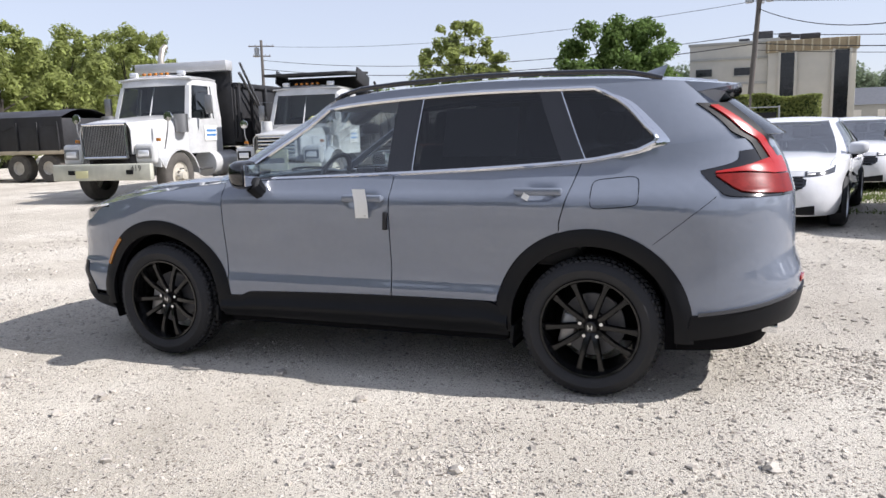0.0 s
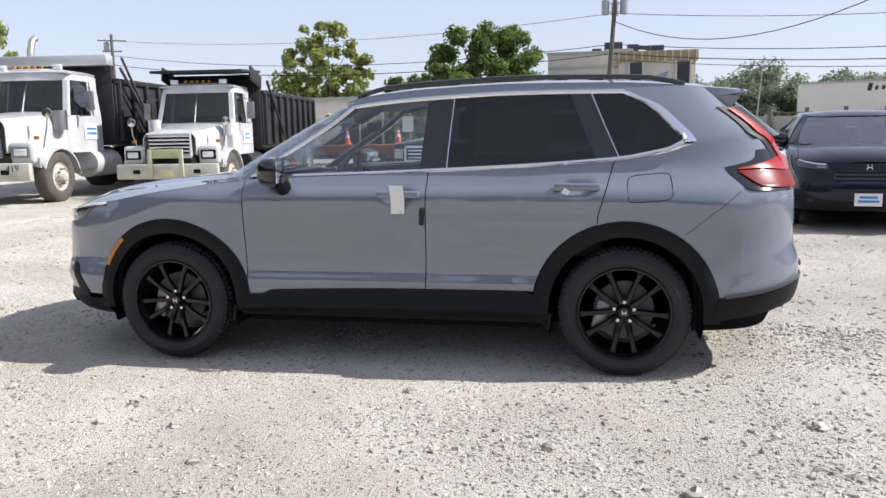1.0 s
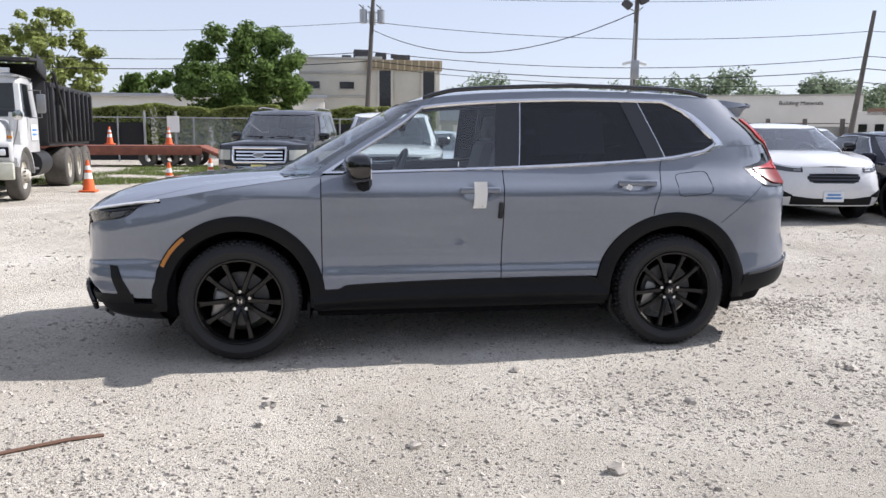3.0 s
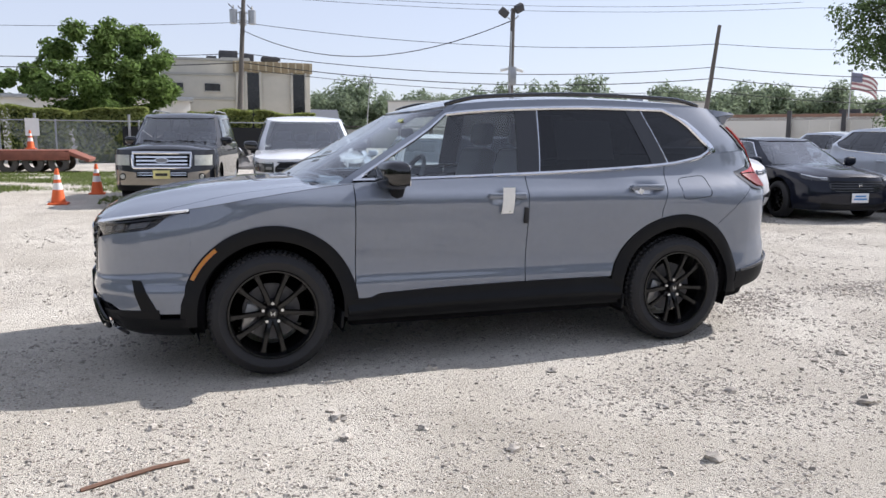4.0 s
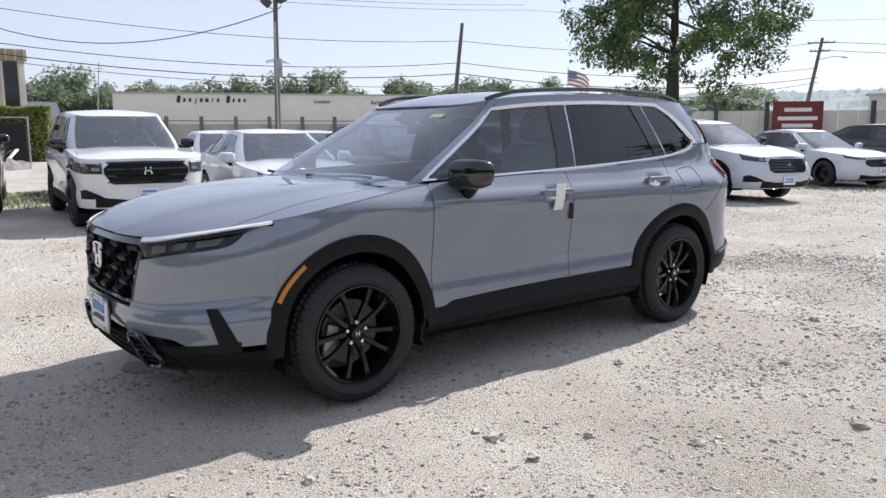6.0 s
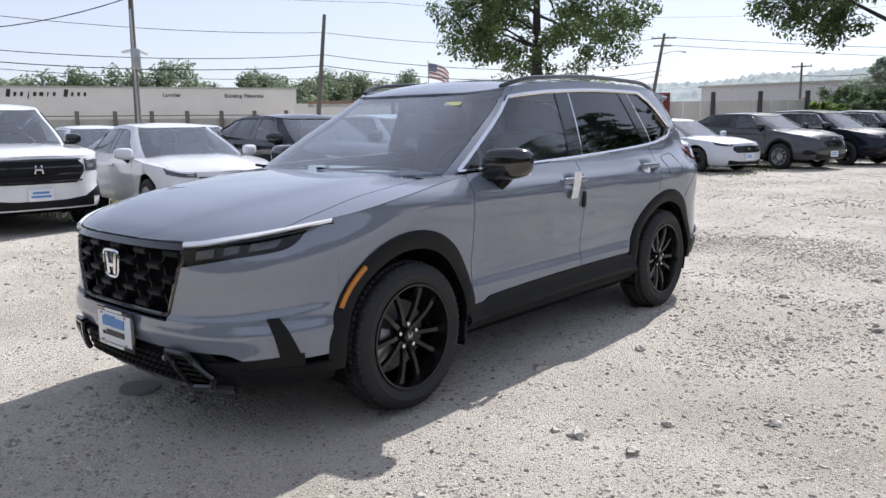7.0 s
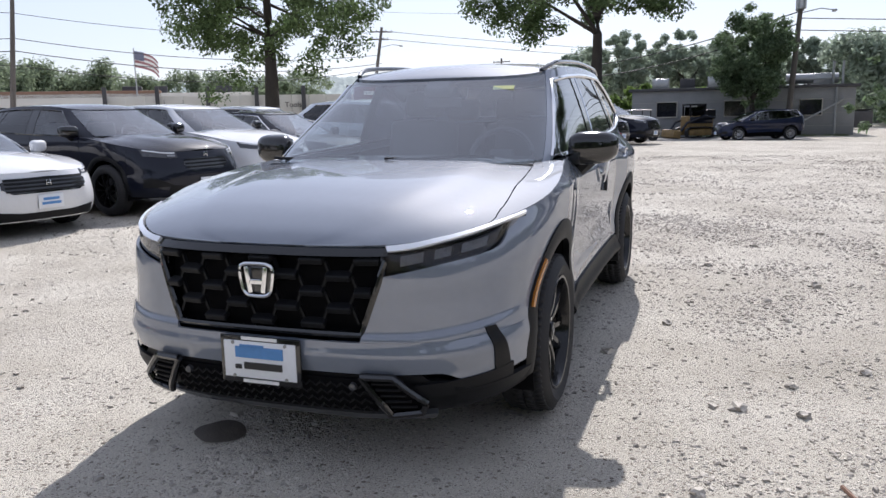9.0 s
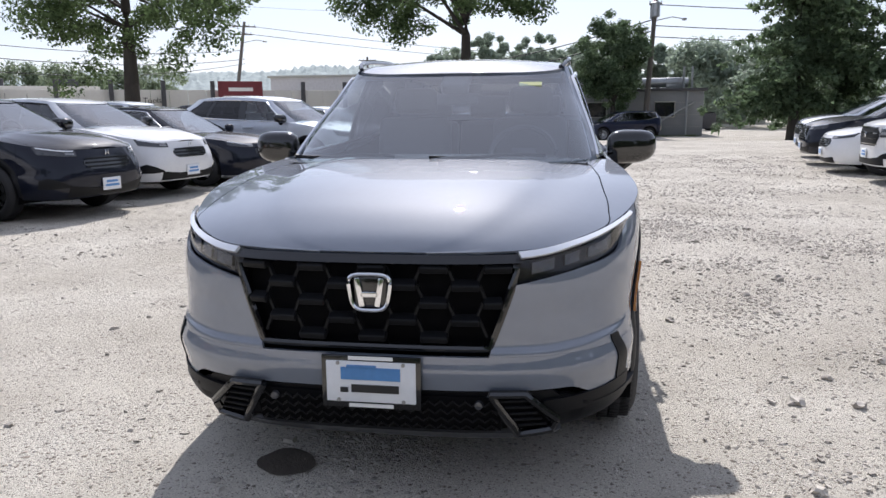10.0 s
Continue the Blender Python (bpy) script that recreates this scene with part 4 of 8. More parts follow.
    for sd in (-1, 1):
        box(bm, (0.010, 0.019, 0.098), (ex - 0.010, sd * 0.033, 0.765), Matrix.Rotation(-sd * 0.16, 4, "X"), 0.003)
    box(bm, (0.010, 0.06, 0.019), (ex - 0.010, 0, 0.758), None, 0.003)
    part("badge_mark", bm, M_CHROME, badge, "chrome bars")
    # lamps

    def ht(y):
        z = 0.92
        for _ in range(4):
            z = S.top(S.low(S.s_y(y, z), z).x)
        return z - 0.004

    def lamp(u, v, off, y0=0.462, y1=0.842, a=0.0, b=1.0):
        y = lerp(y0, y1, u)
        z = lerp(hb(y), max(ht(y), hb(y) + 0.008), lerp(a, b, v))
        return S.low(S.s_y(y, z), z, off)
    L = both("headlight", sheet(lambda u, v: lamp(u, v, -0.028, a=-0.4, b=1.04), 26, 8, 0.03), M_GLOSSBLACK, root, "slim dark headlight")

    def strip(u, v):
        q, z = lerp(S.s_y(0.468, 0.9), S.s_x(-1.805, 0.955), u), 0.92
        for _ in range(4):
            z = S.top(S.low(q, z).x)
        return S.low(q, z - 0.004 - lerp(0.020, 0.001, v) * (1 - 0.5 * u), lerp(0.018, 0.009, v))
    drl = sheet(strip, 30, 3, 0.012)
    lens = sheet(lambda u, v: lamp(u, v, lerp(-0.016, 0.014, v), 0.465, 0.842, 0.02, 0.82), 24, 4, 0)
    d2, l2 = mirrored(drl), mirrored(lens)
    part("daytime_lamp", drl, M_LAMPWHITE, L[0], "white daytime lamp strip")
    part("daytime_lamp", d2, M_LAMPWHITE, L[1], "white daytime lamp strip")
    rng = np.random.default_rng(8)
    for ya, yb in ((0.525, 0.60), (0.635, 0.685), (0.715, 0.785)):
        jag = rng.uniform(-0.007, 0.001, (9, 6))
        bm = sheet(lambda u, v: lamp(u, v, -0.019 + float(jag[min(8, int(u * 8.01)), min(5, int(v * 5.01))]), ya, yb, 0.22, 0.62), 8, 5, 0)
        c = mirrored(bm)
        part("reflector", bm, M_STEEL, L[0], "faceted lamp reflector")
        part("reflector", c, M_STEEL, L[1], "faceted lamp reflector")
    part("lens", lens, M_LENS, L[0], "clear lamp lens")
    part("lens", l2, M_LENS, L[1], "clear lamp lens")
    # lower grille and the two framed inlets
    part("lower_grille", sheet(lambda u, v: on((u * 2 - 1) * 0.42, lerp(0.285, 0.412, v), 0.012), 20, 4, 0.015, (-1, 0, 0)), M_DARK, root)
    for r in range(4):
        z = 0.30 + r * 0.030
        pts = [on(lerp(-0.41, 0.41, k / 40), z + (0.008 if k % 2 else -0.008), 0.017) for k in range(41)]
        part("lower_grille_bar", pole_of(pts, 0.0045, 5), M_PLASTIC, root)
    for sd in (-1, 1):
        fr = [(0.385, 0.432), (0.495, 0.430), (0.595, 0.335), (0.578, 0.298), (0.475, 0.288), (0.385, 0.432)]
        pts = []
        for (a, b), (c, d) in zip(fr, fr[1:]):
            pts += [on(sd * lerp(a, c, k / 5), lerp(b, d, k / 5), 0.028) for k in range(5)]
        pts.append(on(sd * 0.385, 0.432, 0.028))
        inlet = part("air_inlet", pole_of(pts, 0.015, 8), M_GLOSSBLACK, root, "gloss black inlet frame")
        part("inlet_bed", sheet(lambda u, v: on(sd * lerp(lerp(0.475, 0.39, v), lerp(0.59, 0.50, v), u), lerp(0.295, 0.428, v), 0.016), 6, 4, 0, (-1, 0, 0)), M_DARK, inlet)
        for r in range(5):
            z = 0.318 + r * 0.022
            k = (z - 0.295) / 0.133
            a, b = on(sd * (lerp(0.475, 0.39, k) + 0.015), z, 0.026), on(sd * (lerp(0.59, 0.50, k) - 0.01), z, 0.026)
            d = b - a
            part("inlet_slat", block((d.length, 0.012, 0.008), (a + b) / 2, d.to_track_quat("X", "Z").to_matrix().to_4x4(), 0.002, 1), M_PLASTIC, inlet)
        p = on(sd * 0.350, 0.388, 0.018)
        bm = lathe([(0.0005, -0.012), (0.013, -0.010), (0.016, 0.004)], 14)
        sn = part("parking_sensor", bm, M_DARKGREY, root, "round parking sensor")
        sn.matrix_local = Matrix.Translation(p) @ Matrix.Rotation(radians(-90), 4, "Z")
    # dealer plate in a black frame
    px = S.low(0, 0.465).x - 0.035
    fr = part("plate_frame", block((0.012, 0.338, 0.182), (px, 0, 0.462), None, 0.006), M_GLOSSBLACK, root, "black plate frame")
    pl = part("dealer_plate", block((0.006, 0.302, 0.140), (px - 0.007, 0, 0.464), None, 0.002), M_PLATE, fr, "white dealer plate with blue print")
    for y, z, w_, h_, mt in ((-0.0, 0.493, 0.20, 0.042, M_INKBLUE), (-0.015, 0.442, 0.16, 0.026, M_INK), (0.09, 0.436, 0.026, 0.016, M_INK), (0.03, 0.517, 0.10, 0.010, M_INKBLUE)):
        part("print", block((0.006, w_, h_), (px - 0.0112, y, z), None, 0), mt, pl, "printed bar")
    for z in (0.382, 0.545):
        part("frame_print", block((0.004, 0.15, 0.012), (px - 0.0075, 0, z), None, 0), M_PAPER, fr, "white printed bar")
    for y in (-0.11, 0.11):
        for z in (0.40, 0.527):
            sc = part("plate_screw", lathe([(0.0005, -0.003), (0.006, -0.003), (0.007, 0.002)], 10), M_STEEL, fr)
            sc.matrix_local = Matrix.Translation((px - 0.0115, y, z)) @ Matrix.Rotation(radians(-90), 4, "Z")


def hero_details(root, S):
    # roof bars
    pts = []
    for k in range(31):
        u = k / 30
        x = lerp(-0.22, 1.66, u)
        e = S.up_x(x, 1)
        h = 0.026 * min(1, min(u, 1 - u) / 0.10) ** 0.7
        pts.append((x, e.y + 0.01, e.z + 0.006 + h))
    both("roof_rail", pole_of(pts, 0.014, 8), M_GLOSSBLACK, root, "black roof rail")
    bm = bmesh.new()
    grid_verts(bm, lambda u, v: Vector((lerp(1.42, 1.60, u) + 0.03 * v, (0.028 * math.sin(u * math.pi) ** 0.7) * (1 - v ** 2) * -1, 1.645 + v * 0.07 * u ** 0.7)), 8, 6)
    grid_verts(bm, lambda u, v: Vector((lerp(1.42, 1.60, u) + 0.03 * v, (0.028 * math.sin(u * math.pi) ** 0.7) * (1 - v ** 2), 1.645 + v * 0.07 * u ** 0.7)), 8, 6)
    part("antenna_fin", bm, M_GREY, root, "grey shark-fin aerial")
    # the bright window strip widens into a blade behind the quarter window
    outer = spline((-0.05, 1.665), (-0.02, 1.70), (0.02, 1.716), (0.08, 1.706), (0.37, 1.632), (0.67, 1.527), (0.80, 1.425), (0.86, 1.345))
    both("window_blade", sheet(lambda u, v: (lambda t: S.up_x(lerp(S.xend(max(t, 0)) - 0.004 - 2.0 * max(0, -t), outer(t), u), t, 0.008 - 0.004 * u))(lerp(-0.045, 0.85, v)), 4, 30, 0.008), M_CHROME, root, "satin chrome blade")
    # spoiler: top skin folded down at the sides, dark winglets closing the ends
    def spoil(u, v):
        a = abs(u * 2 - 1)
        x = lerp(1.755, 2.03 - 0.045 * a ** 4, v)
        k = max(0.0, (a - 0.92) / 0.08)
        z = lerp(1.606, 1.590, v) - 0.022 * min(1, a / 0.92) ** 3 - 0.012 * v * v - k * lerp(0.085, 0.004, v ** 0.8)
        return Vector((x + 0.03 * k * (1 - v) * -0.6, math.copysign(0.585 * min(1, a / 0.92) + 0.012 * k, u - 0.5), z))
    part("spoiler", sheet(spoil, 50, 8, 0.022, (0, 0, 1)), M_GREY, root)
    under = spline((1.745, 1.515), (1.79, 1.495), (1.85, 1.452), (1.905, 1.455), (1.935, 1.49), (1.98, 1.555))

    def winglet(u, v):
        x = lerp(1.745, 1.980, u)
        return Vector((x, -0.590 + 0.02 * (1 - v) * u, lerp(under(x), max(under(x) + 0.002, 1.572 - 0.05 * u), v)))
    both("spoiler_end", sheet(winglet, 14, 4, 0.02), M_GREY, root)
    # tail lamps: upright blade on the pillar's edge, bent forward into a block at the belt
    s_a, s_b, s_c = S.s_x(1.862, 1.14), S.s_x(1.93, 1.13), S.s_y(0.50, 1.1, True)

    def rear_at(y, z, off):
        """The tail's corner at a distance y from the middle: body below the belt, glasshouse above."""
        t = (z - 1.295) / 0.285
        g = lerp(S.g0, S.g1, max(t, 0) ** 1.25)
        k = min(1.0, max(0.0, (z - 1.265) / 0.07))
        zl = min(z, 1.275)
        a = S.low(S.s_y(y, zl, True), zl, off)
        b = S.up(2 + math.acos(min(1.0, y / g) ** (S.round_at(t) / 2)) * 2 / math.pi, t, off)
        p = a.lerp(b, k * k * (3 - 2 * k))
        p.z = lerp(z, b.z, k)
        return p

    def flat_on(lo, hi, s0, off):
        """A lamp piece on the lower shell between two heights that follow its length."""
        def f(u, v):
            q = lerp(s0, s_c, u)
            x = S.x_s(q, 1.12)
            return S.low(q, lerp(lo(x), hi(x), v), off)
        return f
    base = flat_on(spline((1.862, 1.138), (1.972, 1.034), (2.05, 1.026), (2.25, 1.02)), spline((1.862, 1.146), (1.95, 1.164), (2.03, 1.186), (2.06, 1.207), (2.075, 1.235), (2.3, 1.25)), s_a, 0.004)
    hook = flat_on(spline((1.93, 1.130), (2.05, 1.136), (2.2, 1.122)), spline((1.93, 1.136), (2.05, 1.158), (2.12, 1.178), (2.2, 1.20)), s_b, 0.013)
    lower = flat_on(spline((1.93, 1.120), (2.04, 1.046), (2.2, 1.032)), spline((1.93, 1.124), (2.05, 1.127), (2.2, 1.116)), s_b, 0.012)

    def backing(u, v):
        return rear_at(lerp(lerp(0.655, 0.648, v), 0.52, u), lerp(1.19, 1.47, v), 0.007)

    def blade(u, v):
        return rear_at(lerp(lerp(0.596, 0.628, v), lerp(0.52, 0.604, v), u), lerp(1.13, 1.455, v), 0.016)
    A = both("tail_lamp", sheet(base, 28, 8, 0.010, (0.5, -1, 0)), M_GLOSSBLACK, root, "black and red L-shaped tail lamp")
    for nm, fn, mt, lab in (("lamp_backing", backing, M_PLASTIC, "black lamp surround"), ("lamp_blade", blade, M_RED, "red lamp blade"), ("lamp_hook", hook, M_RED, "red lamp bar"), ("lamp_block", lower, M_DARKRED, "dark red lamp block")):
        bm = sheet(fn, 14, 24, 0.008, (0.5, -1, 0))
        c = mirrored(bm)
        part(nm, bm, mt, A[0], lab)
        part(nm, c, mt, A[1], lab)
    # lower rear bumper
    sr = S.s_x(1.83)
    both("rear_lower_bumper", sheet(lambda u, v: S.low(lerp(sr, 3, u), lerp(lerp(0.33, 0.40, min(1, u * 2)), S.clad(S.x_s(min(lerp(sr, 3, u), 2.98))) - 0.003, v), 0.012), 24, 6, 0.03, (0.5, -1, 0)), M_PLASTIC, root, "matt black rear bumper")
    both("bumper_strip", sheet(lambda u, v: S.low(lerp(sr + 0.02, 2.7, u), lerp(0.455, 0.472, v) + 0.085 * u, 0.02), 18, 2, 0.01, (0.5, -1, 0)), M_DARKGREY, root, "grey bumper strip")
    both("rear_reflector", sheet(lambda u, v: S.low(lerp(2.80, 2.88, u), lerp(0.575, 0.60, v), 0.008), 4, 2, 0.008, (0.5, -1, 0)), M_RED, root, "red reflector")
    # seams: tailgate and bumper lines
    both("bumper_seam", pole_of([S.low(S.s_x(lerp(1.66, 1.95, k / 12)), lerp(0.80, 1.03, (k / 12)), 0.0005) for k in range(13)], 0.0013, 5), M_DARK, root)
    # fuel flap outline
    pts = []
    for k in range(41):
        a = k * math.tau / 40
        e = lambda v_: math.copysign(abs(v_) ** 0.35, v_)
        pts.append(S.low(S.s_x(1.475 + 0.118 * e(math.cos(a))), 1.048 + 0.070 * e(math.sin(a)) + 0.01 * e(math.cos(a)), 0.0005))
    part("fuel_flap_seam", pole_of(pts, 0.0018, 5), M_DARK, root)
    # paper tag on the handle, foam door guard, side marker
    tag = bmesh.new()
    y = S.low(S.s_x(0.08), 1.0).y
    grid_verts(tag, lambda u, v: Vector((lerp(0.045, 0.125, u) + 0.006 * math.sin(v * 3), y - 0.045 + 0.030 * v * v + 0.004 * math.sin(u * 6 + v * 4), lerp(1.068, 0.905, v))), 4, 10)
    tg = part("paper_tag", tag, M_PAPER, root, "white printed paper tag")
    for k in range(4):
        part("print", block((0.05, 0.001, 0.006), (0.085, y - 0.022 + 0.002 * k, 0.955 - k * 0.012), None, 0), M_INK, tg)
    part("rear_tag", block((0.035, 0.002, 0.03), (1.03, S.low(S.s_x(1.03), 1.03).y - 0.02, 1.030), Matrix.Rotation(0.5, 4, "Y"), 0), M_PAPER, root, "torn white paper tag")
    p = S.low(S.s_x(0.225), 0.89)
    part("door_guard", block((0.026, 0.022, 0.10), (0.222, p.y - 0.008, 0.89), Matrix.Rotation(0.06, 4, "Y"), 0.006), M_RUBBER, root, "black foam door edge guard")
    def marker(u, v):
        a = radians(lerp(129, 154, u))
        r = lerp(0.472, 0.494, v)
        x, z = S.af + r * math.cos(a), S.zc + r * math.sin(a)
        q = S.low(S.s_x(x), z)
        return Vector((x, q.y - 0.019, z))
    both("side_marker", sheet(marker, 8, 2, 0.01), M_AMBER, root, "amber side marker")
    # wipers, sensor pod, window sticker
    for y0, y1, sh in ((-0.52, 0.02, 0.0), (0.20, 0.70, 0.0)):
        a = S.up(S.s_y(abs(y0), 1.1) * 0.62, 0.02, 0.02)
        pts = [(lerp(-1.06, -1.13, k / 6) + 0.10 * (lerp(y0, y1, k / 6) / 0.8) ** 2, lerp(y0, y1, k / 6), 1.125 + 0.006 * math.sin(k)) for k in range(7)]
        part("wiper", pole_of(pts, 0.009, 6), M_PLASTIC, root)
    part("sensor_pod", block((0.20, 0.16, 0.07), (-0.33, 0, 1.50), Matrix.Rotation(-0.55, 4, "Y"), 0.025, 3), M_TRIM, root, "black camera pod behind glass")
    part("rear_view_mirror", block((0.03, 0.24, 0.065), (-0.30, 0.0, 1.40), None, 0.015, 3), M_TRIM, root)
    part("window_sticker", block((0.42, 0.002, 0.27), (0.72, -0.692, 1.36), Matrix.Rotation(-0.31, 4, "X"), 0), M_PAPER, root, "white price sheet inside window")
    part("windscreen_sticker", block((0.004, 0.12, 0.03), (-0.47, -0.42, 1.475), Matrix.Rotation(0.9, 4, "Y"), 0), pbr("sticker_yellow", (0.75, 0.78, 0.35), 0.6), root, "yellow sticker")
    # mud flaps and tail pipe
    for c, dx in ((S.af, 0.40), (S.ar, -0.41)):
        both("mud_flap", block((0.02, 0.20, 0.10), (c + dx, -0.80, 0.30), Matrix.Rotation(0.1, 4, "Y"), 0.008), M_PLASTIC, root)
    part("tail_pipe", rod(bmesh.new(), (2.05, -0.55, 0.36), (2.235, -0.57, 0.35), 0.035, seg=14), M_CHROME, root, "chrome tail pipe")


HERO = suv_shape(
    xf=spline((0.2, -2.20), (0.3, -2.285), (0.42, -2.315), (0.55, -2.325), (0.75, -2.325), (0.88, -2.315), (1.0, -2.25)),
    w=spline((0.2, 0.78), (0.3, 0.858), (0.42, 0.874), (0.50, 0.872), (0.56, 0.863), (0.62, 0.861), (0.75, 0.873), (0.88, 0.886), (0.96, 0.889), (1.005, 0.887), (1.03, 0.876), (1.06, 0.852), (1.10, 0.826), (1.16, 0.796), (1.3, 0.78)),
    nf=spline((0.25, 3.9), (0.6, 3.8), (0.8, 3.5), (0.97, 2.75)), nr=3.8, bow=0.03, haunch=0.045, hood_flat=3.4, rout=0.503, rin=0.415, lip=0.888,
    hood=spline((-2.31, 0.888), (-2.25, 0.934), (-2.04, 1.012), (-1.69, 1.07), (-1.29, 1.102), (-0.8, 1.118)),
    top=spline((-2.4, 0.887), (-2.26, 0.895), (-2.15, 0.916), (-2.05, 0.933), (-1.9, 0.956), (-1.78, 0.972), (-1.4, 1.035), (-0.85, 1.098), (0.28, 1.135), (1.29, 1.19), (1.55, 1.235), (1.72, 1.275), (2.3, 1.30)),
    g0=0.795, g1=0.632, k1=1.3, mr1=4.5, xend=spline((0.0, 1.57), (0.04, 1.635), (0.08, 1.652), (0.15, 1.643), (0.31, 1.598), (0.63, 1.499), (0.80, 1.40), (0.86, 1.33)), mf=4.0, sa=0.66, sd=0.755, k0=1.2, mr=2.9, door_b=0.24, pillar_b=(0.20, 0.353), b_lean=0.035, pillar_c=(1.195, 1.313), c_lean=-0.18)
HERO.dents = ((0.09, 1.008), (1.09, 1.048))
hero = thing("suv_car", pose(0, 0.015, 0), "grey compact SUV with black wheels parked on gravel", "car")
car_body(hero, HERO, M_GREY)
add_wheels(hero, HERO, "hero", y=0.805)
mirror_parts(hero, HERO, M_GLOSSBLACK, (-0.64, 0.945, 1.150))
handle_parts(hero, HERO, M_GREY, (0.09, 1.09), 1.015, 1.055)
hero_front(hero, HERO, M_GREY)
hero_details(hero, HERO)

# ---------------------------------------------------------------- ground
def ground_axis(lo, hi, fine_lo, fine_hi, step):
    out = list(np.arange(fine_lo, fine_hi, step))
    a, s = fine_hi, step
    while a < hi:
        out.append(a)
        s *= 1.2
        a += s
    out.append(hi)
    a, s = fine_lo, step
    low = []
    while True:
        s *= 1.2
        a -= s
        if a < lo:
            break
        low.append(a)
    return [lo] + low[::-1] + out


def drop(x):
    """The lot falls gently towards its far end."""
    u = min(1.0, max(0.0, (x - 25) / 19))
    return -0.57 * u * u * (3 - 2 * u)


def ground_height(x, y):
    d = max(abs(x), abs(y))
    k = 1.0 if d < 12 else max(0.0, 1 - (d - 12) / 30)
    return k * (0.022 * noise.noise((x * 0.45, y * 0.45, 0)) + 0.012 * noise.noise((x * 1.7, y * 1.7, 3)) + 0.008 * noise.noise((x * 5, y * 5, 7))) - 0.004 + drop(x)


def stone_coverage(x, y):
    """How thickly loose stone lies: drifts between bare wheel tracks."""
    a = noise.noise((x * 0.55, y * 0.55, 11)) + 0.5 * noise.noise((x * 1.6, y * 1.6, 5))
    return min(1.0, max(0.10, 0.38 + 1.2 * a))


gx, gy = ground_axis(-900, 1200, -7.5, 9, 0.085), ground_axis(-900, 900, -5.5, 7.0, 0.085)
gv = [(x, y, ground_height(x, y)) for x in gx for y in gy]
ny = len(gy)
gf = [(i * ny + j, (i + 1) * ny + j, (i + 1) * ny + j + 1, i * ny + j + 1) for i in range(len(gx) - 1) for j in range(ny - 1)]
gm = bpy.data.meshes.new("ground")
gm.from_pydata(gv, [], gf)
gm.polygons.foreach_set("use_smooth", [True] * len(gf))


